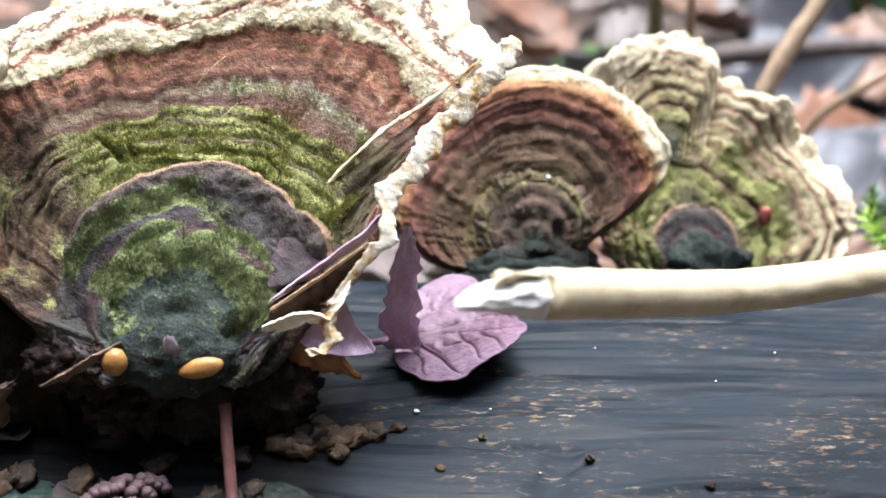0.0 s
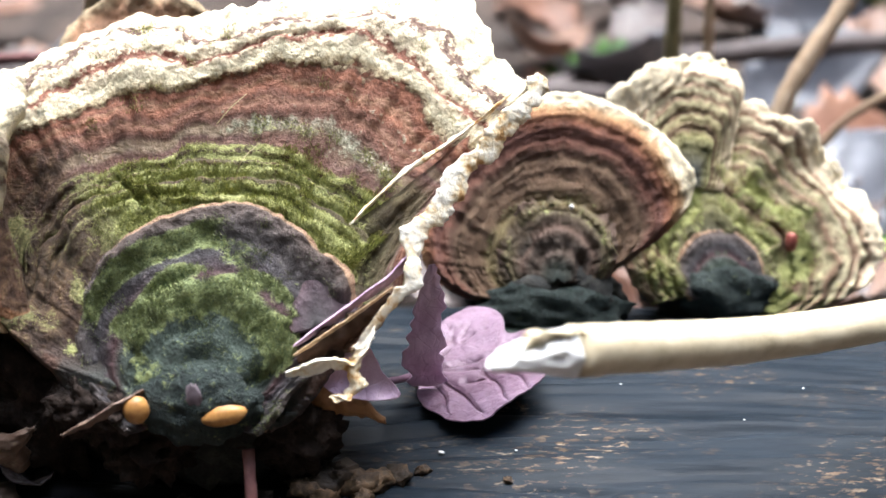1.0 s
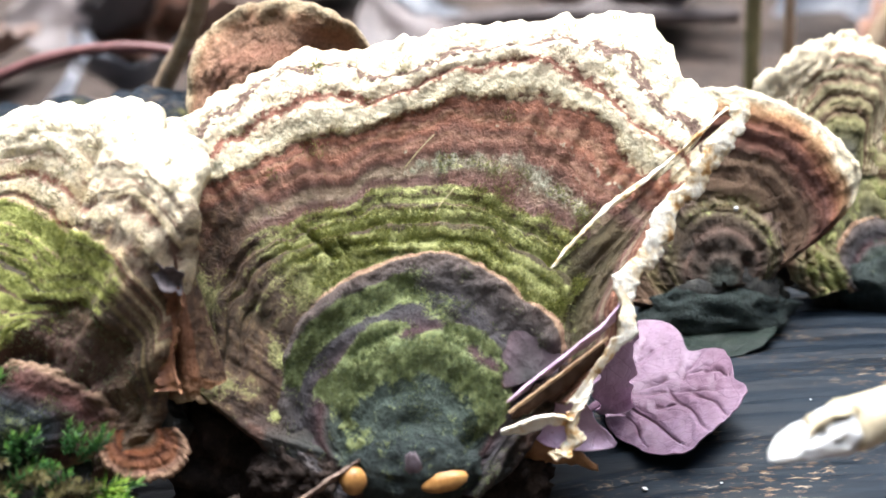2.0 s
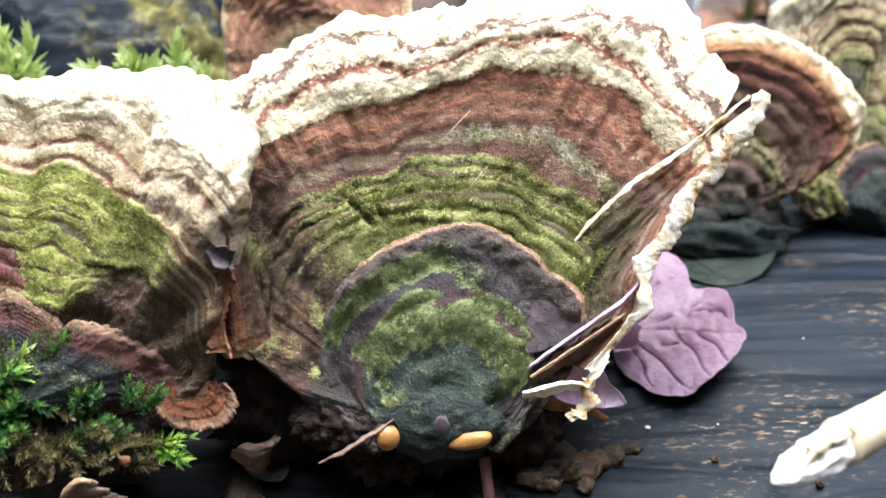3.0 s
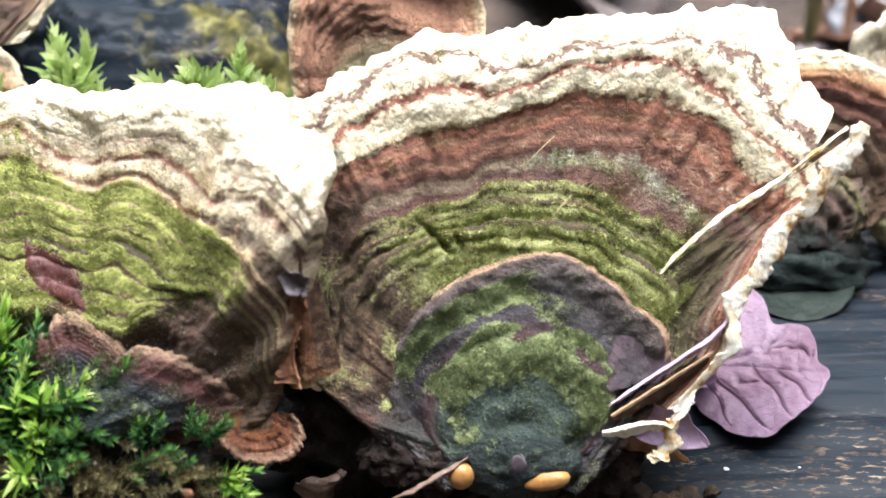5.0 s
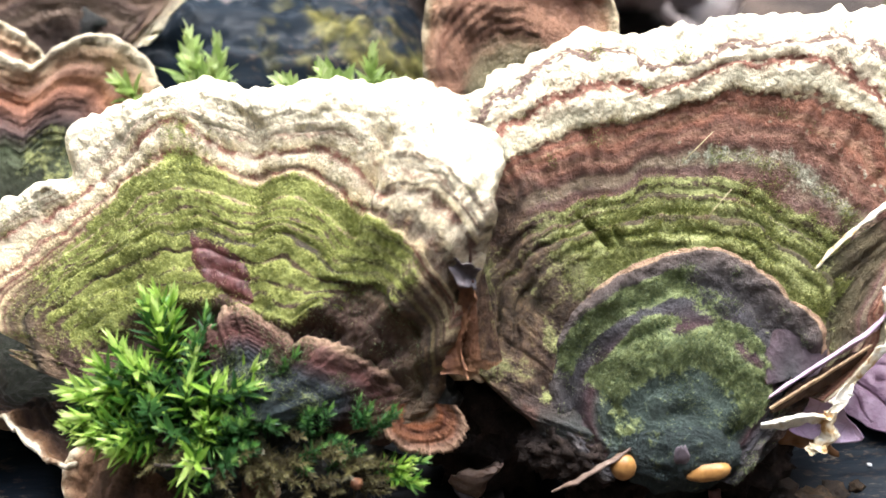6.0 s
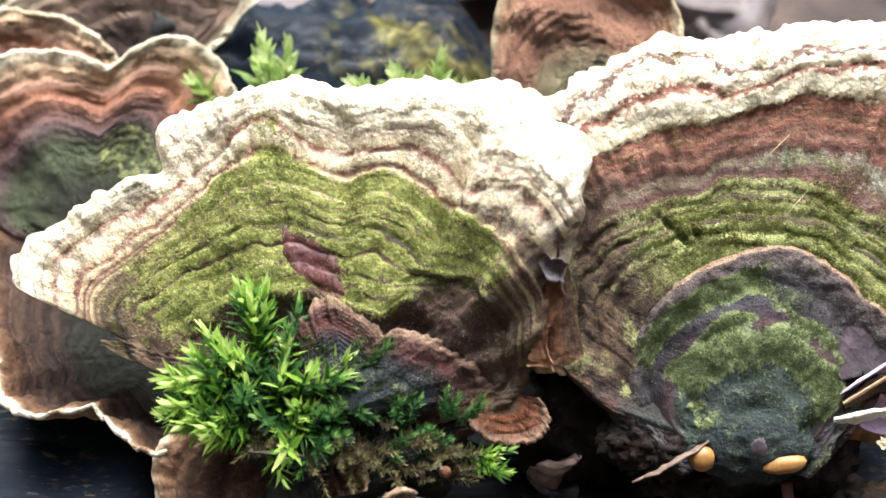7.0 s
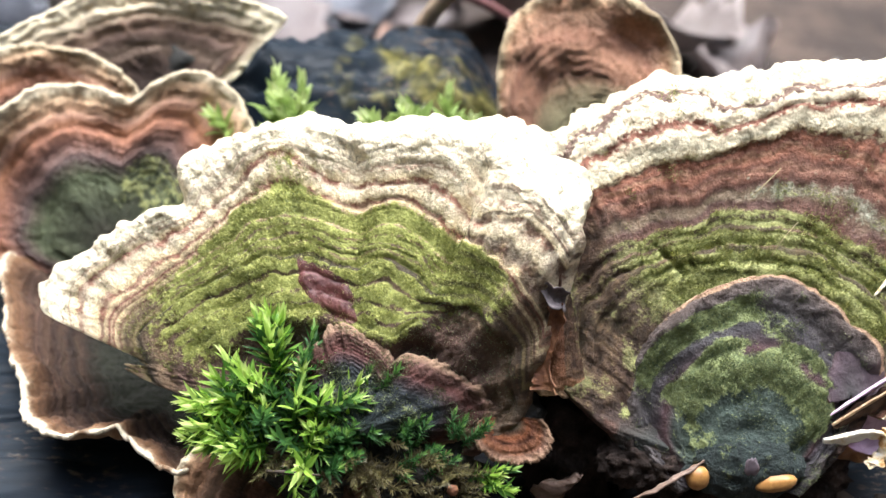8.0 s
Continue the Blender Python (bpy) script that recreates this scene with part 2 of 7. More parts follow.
    mask = ramp(nodes, links, mask, [(0.40, grey(0.0)), (0.62, grey(1.0))])
    green = ramp(nodes, links, maths(nodes, links, "ADD", maths(nodes, links, "MULTIPLY", fine, 0.6), maths(nodes, links, "MULTIPLY", mid, 0.45)), moss)
    green = mix(nodes, links, ramp(nodes, links, old, [(0.30, grey(0.0)), (0.60, grey(0.72))]), green, ramp(nodes, links, fine, [(0.32, (0.03, 0.024, 0.014)), (0.5, (0.095, 0.08, 0.036)), (0.68, (0.20, 0.175, 0.075))]))
    col = mix(nodes, links, mask, col, green)
    # Grooves darkened in the colour: crease shade together with pigment lines.
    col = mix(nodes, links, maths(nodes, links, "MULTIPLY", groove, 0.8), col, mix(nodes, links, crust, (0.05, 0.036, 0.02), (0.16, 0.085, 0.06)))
    links.new(col, bsdf.inputs["Base Color"])
    bsdf.inputs["Roughness"].default_value = gloss
    bsdf.inputs["Specular IOR Level"].default_value = 0.3
    height = maths(nodes, links, "ADD", maths(nodes, links, "MULTIPLY", mid, 1.0), maths(nodes, links, "MULTIPLY", fine, 0.7))
    height = maths(nodes, links, "MULTIPLY_ADD", lumpy, 0.30, height)
    height = maths(nodes, links, "MULTIPLY", height, maths(nodes, links, "MULTIPLY_ADD", crust, -0.45, 1.0))
    bump(nodes, links, bsdf, height, 0.9 * relief, 0.0009)
    return m


def mottled(name, stops, scale, roughness=0.7, relief=0.4, distance=0.0004, stretch=(1, 1, 1), detail=5, spec=0.4, island=0.0):
    """A plain uneven surface: one noise for colour, a finer one for grain and relief."""
    m, nodes, links, bsdf = material(name)
    v = coords(nodes, links, stretch)
    a = noise_node(nodes, links, v, scale, detail, 0.6)
    b = noise_node(nodes, links, v, scale * 4.3, 4, 0.65)
    f = maths(nodes, links, "ADD", maths(nodes, links, "MULTIPLY", a, 0.7), maths(nodes, links, "MULTIPLY", b, 0.3))
    if island:
        info = nodes.new("ShaderNodeObjectInfo")
        f = maths(nodes, links, "ADD", f, maths(nodes, links, "MULTIPLY", maths(nodes, links, "SUBTRACT", info.outputs["Random"], 0.5), island))
    col = ramp(nodes, links, f, stops)
    links.new(col, bsdf.inputs["Base Color"])
    bsdf.inputs["Roughness"].default_value = roughness
    bsdf.inputs["Specular IOR Level"].default_value = spec
    bump(nodes, links, bsdf, f, relief, distance)
    return m


RUST, UMBER, PLUM = (0.19, 0.092, 0.056), (0.10, 0.058, 0.042), (0.075, 0.045, 0.055)
SAGE, SLATE, OLIVE = (0.36, 0.36, 0.26), (0.036, 0.048, 0.044), (0.17, 0.17, 0.05)
DARK = (0.05, 0.036, 0.03)

mat_main = bracket_material("zoned_brown_cap", [
    (0.0, SLATE), (0.25, (0.045, 0.046, 0.042)), (0.40, (0.07, 0.046, 0.036)), (0.50, (0.075, 0.066, 0.030)), (0.66, (0.088, 0.066, 0.036)), (0.69, (0.13, 0.075, 0.055))] + [
    (0.705, (0.17, 0.10, 0.085)), (0.718, (0.25, 0.19, 0.13)), (0.735, (0.21, 0.15, 0.10)), (0.745, (0.12, 0.06, 0.046)), (0.762, (0.20, 0.095, 0.062)), (0.775, (0.27, 0.15, 0.10)), (0.783, (0.13, 0.06, 0.042)), (0.80, (0.25, 0.105, 0.062)), (0.812, (0.33, 0.19, 0.12)), (0.818, (0.17, 0.072, 0.047)), (0.832, (0.25, 0.105, 0.062)), (0.8385, (0.09, 0.042, 0.03))] + [
    (0.842, STRAW), (0.856, (0.60, 0.54, 0.38)), (0.884, BONE), (0.889, (0.21, 0.085, 0.055)), (0.899, (0.20, 0.09, 0.06)), (0.904, BONE), (0.934, CREAM), (0.938, (0.12, 0.07, 0.055)),
    (0.945, (0.16, 0.10, 0.08)), (0.949, BONE), (0.958, CREAM), (1.0, CREAM)], wobble=0.015, cover=(0.95, 0.4), patches=0.5)
mat_lobe = bracket_material("mossy_plum_lobe", [
    (0.0, SLATE), (0.25, (0.042, 0.058, 0.048)), (0.45, (0.046, 0.064, 0.05)), (0.56, (0.045, 0.055, 0.047)), (0.63, (0.06, 0.030, 0.032)), (0.70, (0.052, 0.04, 0.045)), (0.76, (0.052, 0.048, 0.052)), (0.88, (0.08, 0.068, 0.066)),
    (0.980, (0.10, 0.075, 0.065)), (0.988, (0.36, 0.24, 0.15)), (1.0, (0.30, 0.19, 0.12))], moss=DARK_MOSS, speck=0.2, wobble=0.02, crumbs=0.0)
TAN, OCHRE = (0.40, 0.29, 0.18), (0.56, 0.45, 0.26)
mat_left = bracket_material("zoned_cream_cap", [
    (0.0, SLATE), (0.2, (0.07, 0.05, 0.045)), (0.36, UMBER), (0.42, (0.10, 0.06, 0.045)), (0.50, (0.15, 0.10, 0.06)), (0.545, (0.05, 0.04, 0.028)), (0.56, (0.22, 0.17, 0.08)), (0.60, (0.11, 0.07, 0.048)), (0.63, (0.26, 0.20, 0.11)), (0.645, (0.14, 0.075, 0.05))] + [(0.672, OCHRE), (0.68, (0.20, 0.10, 0.065)), (0.695, TAN),
    (0.705, (0.18, 0.08, 0.055)), (0.711, (0.20, 0.09, 0.06)), (0.717, TAN), (0.735, OCHRE), (0.744, (0.20, 0.09, 0.06)), (0.750, (0.20, 0.085, 0.055)), (0.756, OCHRE), (0.78, BONE), (0.791, (0.24, 0.11, 0.075)), (0.799, (0.22, 0.10, 0.065)), (0.805, OCHRE), (0.832, BONE), (0.838, (0.30, 0.16, 0.11)), (0.843, BONE), (0.868, CREAM),
    (0.873, (0.30, 0.18, 0.11)), (0.878, CREAM), (0.92, CREAM), (1.0, (0.84, 0.76, 0.56))], wobble=0.026, cover=(0.72, 0.38), moss=BRIGHT_MOSS)
mat_b2 = bracket_material("zoned_dark_cap", [
    (0.0, SLATE), (0.2, (0.07, 0.055, 0.045)), (0.36, (0.11, 0.08, 0.05)), (0.42, (0.19, 0.15, 0.07)), (0.50, (0.14, 0.09, 0.055)), (0.60, (0.13, 0.08, 0.05)),
    (0.66, (0.17, 0.11, 0.07)), (0.70, (0.14, 0.08, 0.055)), (0.76, (0.19, 0.085, 0.06)), (0.81, (0.16, 0.075, 0.058)), (0.87, (0.26, 0.11, 0.065)), (0.92, (0.38, 0.20, 0.10)),
    (0.955, (0.44, 0.28, 0.15)), (0.985, BONE), (1.0, CREAM)], wobble=0.06, crumbs=0.3)
mat_b3 = bracket_material("zoned_olive_cap", [
    (0.0, SLATE), (0.15, (0.06, 0.06, 0.05)), (0.3, (0.14, 0.13, 0.06)), (0.40, (0.30, 0.28, 0.13)), (0.46, (0.17, 0.10, 0.065)), (0.54, (0.38, 0.34, 0.18)), (0.58, (0.18, 0.11, 0.07)), (0.64, (0.42, 0.38, 0.22)),
    (0.69, (0.22, 0.13, 0.085)), (0.75, (0.48, 0.43, 0.27)), (0.79, (0.25, 0.15, 0.10)), (0.84, (0.52, 0.47, 0.31)), (0.875, (0.28, 0.17, 0.115)), (0.905, BONE), (1.0, CREAM)], wobble=0.045, crumbs=0.4)
mat_rear = bracket_material("zoned_rust_cap", [
    (0.0, DARK), (0.2, (0.06, 0.065, 0.04)), (0.45, (0.09, 0.105, 0.055)), (0.55, (0.11, 0.075, 0.068)), (0.62, (0.20, 0.11, 0.085)), (0.70, (0.36, 0.17, 0.11)), (0.77, (0.46, 0.22, 0.12)),
    (0.82, (0.36, 0.2, 0.135)), (0.88, (0.48, 0.3, 0.18)), (0.94, (0.52, 0.36, 0.22)), (0.975, (0.5, 0.4, 0.26)), (1.0, BONE)])
mat_pore = mottled("pale_pore_surface", [(0.25, (0.20, 0.12, 0.07)), (0.5, (0.36, 0.24, 0.14)), (0.75, (0.52, 0.40, 0.26))], 900, 0.85, 0.6)
mat_torn = mottled("torn_cream_flesh", [(0.32, (0.22, 0.09, 0.03)), (0.41, (0.50, 0.29, 0.11)), (0.46, (0.74, 0.60, 0.38)), (0.56, (0.88, 0.83, 0.72))], 330, 0.8, 0.9, 0.0008)
mat_foot = mottled("dark_damp_foot", [(0.25, (0.014, 0.015, 0.015)), (0.5, (0.038, 0.038, 0.036)), (0.75, (0.085, 0.08, 0.07))], 500, 0.7, 1.0, 0.0012, spec=0.15)
mat_rust = mottled("orange_brown_tissue", [(0.3, (0.07, 0.03, 0.018)), (0.5, (0.19, 0.08, 0.038)), (0.72, (0.38, 0.20, 0.095))], 500, 0.7, 0.7, 0.0006)


# ---- setting: log and forest floor ----
def log_height(x, y):
    """Top of the log in millimetres; x along it, y across."""
    r, cy, cz = 112.0, 20.0, -109.5
    d = np.clip(np.abs(y - cy), 0, r - 0.5)
    z = cz + np.sqrt(r * r - d * d)
    rise = step(-16, -42, x + 5 * vnoise(y / 14, 3.1)) * step(44, 70, y + 5 * vnoise(x / 16, 7.7)) * (1 - step(92, 135, y))
    z = z + rise * (38 + 5 * vnoise(x / 22, y / 22, 1.0, 5))
    z = z - 2.0 * step(-4, -40, y) * step(12, -20, x)
    warp = 3 * vnoise(x / 30, y / 18, 0, 9) + rise * 14 * vnoise(x / 20, y / 20, 4.0, 3)
    g = 0.40 * fbm(x / 45, (y + warp) / 2.6, 0, 21, 3) + 0.14 * fbm(x / 14, (y + warp) / 0.9, 0, 31, 2) + 0.8 * vnoise(x / 40, y / 15, 0, 41)
    crack = np.abs(vnoise(x / 70, (y + warp) / 5.0, 0, 51))
    g = g - 0.9 * (1 - step(0.0, 0.10, crack))
    slab = np.abs(vnoise((x + 0.5 * y) / 11, (y - 0.3 * x) / 6, 2.0, 91))
    chunk = rise * (1.6 * fbm(x / 7, y / 7, 1.0, 95, 3) - 2.2 * (1 - step(0.0, 0.12, slab)))
    return z + g * (1 + 1.2 * rise) + chunk


def build_log():
    xs = np.concatenate([np.linspace(-700, -140, 40, endpoint=False), np.linspace(-140, 140, 330, endpoint=False), np.linspace(140, 800, 46)])
    ys = np.concatenate([np.linspace(-91.5, -40, 22, endpoint=False), np.linspace(-40, 90, 300, endpoint=False), np.linspace(90, 131.5, 26)])
    x, y = np.meshgrid(xs, ys, indexing="ij")
    z = log_height(x, y)
    top = np.stack([x, y, z], -1).reshape(-1, 3)
    nu, nv = x.shape
    under = np.array([[a, b, -109.5 - s] for a in (xs[0], xs[-1]) for b, s in ((-91.5, 0), (131.5, 0))])
    faces = grid_faces(nu, nv).tolist()
    n = len(top)
    faces += [[j for j in range(nv)][::-1] + [n, n + 1], [(nu - 1) * nv + j for j in range(nv)] + [n + 3, n + 2]]
    faces += [[i * nv for i in range(nu)] + [n + 2, n], [i * nv + nv - 1 for i in range(nu)][::-1] + [n + 1, n + 3]]
    verts = mm(np.vstack([top, under]))
    m, nodes, links, bsdf = material("weathered_wet_wood")
    vec = coords(nodes, links, (1.0, 9.0, 9.0))
    a = noise_node(nodes, links, vec, 26, 6, 0.62, 0.3)
    b = noise_node(nodes, links, vec, 130, 5, 0.7, 0.2)
    f = maths(nodes, links, "ADD", maths(nodes, links, "MULTIPLY", a, 0.6), maths(nodes, links, "MULTIPLY", b, 0.4))
    col = ramp(nodes, links, f, [(0.30, (0.004, 0.006, 0.009)), (0.46, (0.008, 0.0125, 0.019)), (0.56, (0.012, 0.018, 0.026)), (0.75, (0.024, 0.031, 0.040))])
    plain = coords(nodes, links, (1.0, 2.2, 1.0))
    patch = noise_node(nodes, links, plain, 38, 3, 0.55)
    fibre = noise_node(nodes, links, coords(nodes, links, (1.0, 3.2, 1.0)), 520, 3, 0.65)
    wear = maths(nodes, links, "MULTIPLY", ramp(nodes, links, patch, [(0.46, grey(0.0)), (0.66, grey(1.0))]), ramp(nodes, links, fibre, [(0.54, grey(0.0)), (0.64, grey(1.0))]))
    col = mix(nodes, links, wear, col, ramp(nodes, links, b, [(0.35, (0.045, 0.03, 0.02)), (0.52, (0.14, 0.095, 0.06)), (0.66, (0.42, 0.34, 0.24))]))
    # Shade under the brackets, painted into the wood as near-black with less gloss.
    shaded = ramp(nodes, links, maths(nodes, links, "ADD", attribute(nodes, "under_shade"), maths(nodes, links, "MULTIPLY", patch, 0.5)), [(0.55, grey(0.0)), (0.88, grey(0.85))])
    col = mix(nodes, links, shaded, col, (0.006, 0.0056, 0.006))
    soft = noise_node(nodes, links, coords(nodes, links), 55, 4, 0.6)
    hill = attribute(nodes, "lichen")
    lich = ramp(nodes, links, maths(nodes, links, "MULTIPLY", hill, soft), [(0.44, grey(0.0)), (0.52, grey(1.0))])
    col = mix(nodes, links, lich, col, ramp(nodes, links, noise_node(nodes, links, coords(nodes, links), 420, 4), [(0.3, (0.02, 0.02, 0.008)), (0.5, (0.09, 0.082, 0.025)), (0.7, (0.26, 0.23, 0.08))]))
    links.new(col, bsdf.inputs["Base Color"])
    links.new(ramp(nodes, links, a, [(0.35, grey(0.42)), (0.65, grey(0.7))]), bsdf.inputs["Roughness"])
    links.new(maths(nodes, links, "MULTIPLY_ADD", shaded, -0.10, 0.13), bsdf.inputs["Specular IOR Level"])
    bump(nodes, links, bsdf, f, 0.35, 0.0008)
    lichen = step(48, 62, y) * step(-20, -34, x) * (0.65 + 0.6 * np.exp(-(((x + 42) / 16) ** 2 + ((y - 66) / 12) ** 2)))
    # Reach of that painted shade: below and in front of the brackets.
    under_shade = np.exp(-((np.clip(x - 2, 0, None) / 14) ** 2)) * (1 - step(-4, 20, y)) * step(-90, -70, x)
    ob = new("log", mesh_from("log", verts, faces, m, {"lichen": np.concatenate([lichen.ravel(), np.zeros(4)]), "under_shade": np.concatenate([under_shade.ravel(), np.zeros(4)])}))
    return tagged(ob, "fallen log of dark slate-grey weathered wet wood", "log", kind="structure")


log = build_log()


def floor_height(x, y):
    near = np.exp(-((np.hypot(x, y) / 1500) ** 2))
    return -46 + near * (7 * fbm(x / 60, y / 60, 0, 61, 3) + 22 * step(150, 900, y)) + 120 * (1 - near) * vnoise(x / 4000, y / 4000, 0, 71)


def build_ground():
    s = np.linspace(-1, 1, 241)
    axis = 120 * np.sinh(s * 7.2) / 1.0
    x, y = np.meshgrid(axis, axis + 250, indexing="ij")
    verts = mm(np.stack([x, y, floor_height(x, y)], -1).reshape(-1, 3))
    m = mottled("dark_humus", [(0.25, (0.012, 0.009, 0.008)), (0.45, (0.035, 0.025, 0.02)), (0.6, (0.075, 0.052, 0.04)), (0.8, (0.15, 0.11, 0.085))], 45, 0.85, 1.0, 0.004)
    ob = new("ground", mesh_from("ground", verts, grid_faces(241, 241), m))
    return tagged(ob, "dark damp forest soil under leaf litter", "ground", kind="structure")


ground = build_ground()


def build_sky_blocker():
    """An unseen dark ring added all round, behind and beside the camera, to shut out the low sky."""
    a = np.linspace(0, 2 * np.pi, 160, endpoint=False)
    h = np.linspace(-0.3, 1, 14)
    A, H = np.meshgrid(a, h, indexing="ij")
    r = 4.6 + 0.5 * fbm(np.cos(A) * 6, np.sin(A) * 6, H * 4, 81, 3)
    z = 8.0 * H * (1 + 0.18 * fbm(np.cos(A) * 9, np.sin(A) * 9, 0, 83, 3) * step(0.5, 1, H))
    verts = np.stack([r * np.cos(A), r * np.sin(A), z], -1).reshape(-1, 3)
    m = mottled("sky_blocker_dark", [(0.3, (0.015, 0.018, 0.01)), (0.5, (0.04, 0.045, 0.025)), (0.7, (0.08, 0.085, 0.05))], 2.2, 0.9, 1.0, 0.1, (1, 1, 0.35))
    return tagged(new("backdrop", mesh_from("backdrop", verts, grid_faces(160, 14, True), m)), "unseen dark ring added to block low sky light", "woodland", kind="structure")


sky_blocker = build_sky_blocker()


# ---- bracket fungi ----
def fan_frame(n):
    n = unit(n)
    eu = unit(np.array([1.0, 0, 0]) - n * n[0])
    ev = np.cross(n, eu)
    return (eu, ev, n) if ev[2] > 0 else (eu, -ev, n)


def fan(base, frame_axes, rim, zone=None, nu=220, nv=120, thick=(2.2, 6.0), bow=(0.0, 0.0), terraces=(), lumps=0.7, ripple=0.12, wrinkle=0.25,
        seed=0, v0=0.04, edge=0.02, split=0.84, wave=None, crumble=0.2, rings=None, waver=1.0, pillows=(), soft=1.6, calm=None):
    """A shelf that spreads from its foot: upper side, rounded edge and under side. Sizes in millimetres, angles in degrees from straight up the shelf."""
    eu, ev, n = (np.asarray(a, float) for a in frame_axes)
    base = np.asarray(base, float)
    lo, hi = min(a for a, _ in rim), max(a for a, _ in rim)
    ang = np.linspace(lo, hi, nu)
    big = curve(rim, ang, soft) * (1 + edge * 0.5 * vnoise(ang / 4.0, 0.3, 0, seed) + edge * 0.5 * vnoise(ang / 1.3, 0.7, 0, seed + 1) + edge * 0.12 * vnoise(ang / 0.55, 0.9, 0, seed + 2))
    zr = curve(zone or rim, ang, 4.0)
    v = v0 + (1 - v0) * np.linspace(0, 1, nv)
    A, V = np.meshgrid(ang, v, indexing="ij")
    Rr = big[:, None] * V
    S, C = np.sin(np.radians(A)), np.cos(np.radians(A))
    px, py = Rr * S, Rr * C
    Z = Rr / zr[:, None]
    if rings:
        marks = [0.0] + [z for z, _ in rings]
        radii = np.stack([0 * ang] + [curve(pts, ang, 2.5) for _, pts in rings], 1)
        Z = np.stack([np.interp(Rr[i], radii[i], marks) + np.clip(Rr[i] - radii[i, -1], 0, None) * 0.01 for i in range(nu)])
    wob = waver * (0.011 * fbm(px / 7, py / 7, 0, seed + 3, 3) + 0.005 * vnoise(A / 3, 2.0, 0, seed + 4) + 0.0025 * fbm(px / 2.1, py / 2.1, 0, seed + 33, 2))
    ZW = Z + wob
    h = bow[0] * (1 - V) ** 2 + bow[1] * V**3
    ease = calm(A, Z) if calm else 1.0
    for k, (z0, amp, w) in enumerate(terraces):
        local = ease * amp * (0.8 + 0.75 * step(0.12, 0.4, V) * vnoise(A / 17, 0.37 * k, 0, seed + 40 + k))
        h = h + local * (1 - step(z0 - w, z0 + w, ZW)) - 0.35 * local * np.exp(-(((ZW - z0 - w) / (1.6 * w)) ** 2)) - 0.75 * amp * np.clip(1 - Z, 0, 1)
    h = h + ripple * np.sin(ZW * 150 + 5 * vnoise(px / 6, py / 6, 0, seed + 6)) * step(0.1, 0.5, V) * (0.5 + 0.8 * vnoise(px / 9, py / 9, 3, seed + 16))
    h = h + wrinkle * vnoise(A / 2.2, V * 3, 0, seed + 5) * V**2 + 0.4 * wrinkle * vnoise(A / 0.7, V * 5, 0, seed + 15) * V**2
    h = h + lumps * (0.4 + V) * fbm(px / 11, py / 11, 0, seed + 7, 3) + 0.16 * fbm(px / 1.6, py / 1.6, 0, seed + 9, 3)
    h = h + (crumble * fbm(px / 0.9, py / 0.9, 0, seed + 8, 2) + 1.4 * crumble * fbm(px / 2.8, py / 2.8, 0, seed + 18, 2)) * step(0.78, 0.92, Z)
    groove = np.zeros_like(h)
    if len(pillows) > 1:
        # swollen growth rolls with a narrow groove between each two
        marks, swell = np.array(pillows, float).T
        k = np.clip(np.searchsorted(marks, ZW) - 1, 0, len(marks) - 2)
        inside = (ZW >= marks[0]) & (ZW <= marks[-1])
        f = np.clip((ZW - marks[k]) / (marks[k + 1] - marks[k]), 0, 1)
        slope = np.gradient(Z, axis=1) / np.gradient(Rr, axis=1)
        width = (marks[k + 1] - marks[k]) / np.clip(slope, 0.008, 0.2)
        deep = np.clip(0.45 + 1.3 * vnoise(A / 8 + 7.3 * k, px / 13, 0, seed + 50), 0.0, 1.1)
        body = 1 - np.abs(2 * f - 1) ** 2.6
        h = h + ease * inside * swell[k] * np.minimum((width / 1.6) ** 1.5, 1.1) * body * (0.35 + 0.65 * deep) * (1 + 0.35 * vnoise(A / 2.6 + 3.1 * k, 0.4, 0, seed + 51))
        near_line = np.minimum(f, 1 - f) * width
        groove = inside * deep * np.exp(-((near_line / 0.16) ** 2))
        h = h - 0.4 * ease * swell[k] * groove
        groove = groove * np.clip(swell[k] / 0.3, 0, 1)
    if wave is not None:
        h = h + wave(A, V, Z)
    top = base + px[..., None] * eu + py[..., None] * ev + h[..., None] * n
    t = thick[0] + (thick[1] - thick[0]) * (1 - V) ** 1.5
    bottom = top - t[..., None] * n
    radial = S[:, -1, None] * eu + C[:, -1, None] * ev
    arcs = np.linspace(0, np.pi, 7)[1:-1]
    mid, half = top[:, -1] - 0.5 * thick[0] * n, 0.5 * thick[0]
    rimring = np.stack([mid + half * (np.cos(a) * n + 0.8 * np.sin(a) * radial) for a in arcs], 1)
    keep = np.unique(np.linspace(0, nv - 1, max(8, nv // 6)).astype(int))
    under, nb = bottom[:, keep][:, ::-1], len(keep)
    grid = np.concatenate([top, rimring, under], 1)
    nt, na = nv, len(arcs)
    zz = np.concatenate([ZW, np.repeat(ZW[:, -1:], na, 1), ZW[:, keep][:, ::-1]], 1)
    gg = np.concatenate([groove, np.zeros((nu, na + nb))], 1)
    aa = np.concatenate([A, np.repeat(A[:, -1:], na, 1), A[:, keep][:, ::-1]], 1)
    faces = grid_faces(nu, nv + nb + na)
    col = np.arange(nv + nb + na - 1)
    col = np.tile(col, nu - 1)
    fz = zz.reshape(-1)[faces].mean(1)
    cap = faces[(col < nt + na) & (fz < split)]
    rimf = faces[(col < nt + na) & (fz >= split)]
    low = faces[col >= nt + na]
    width = nv + nb + na
    ends = []
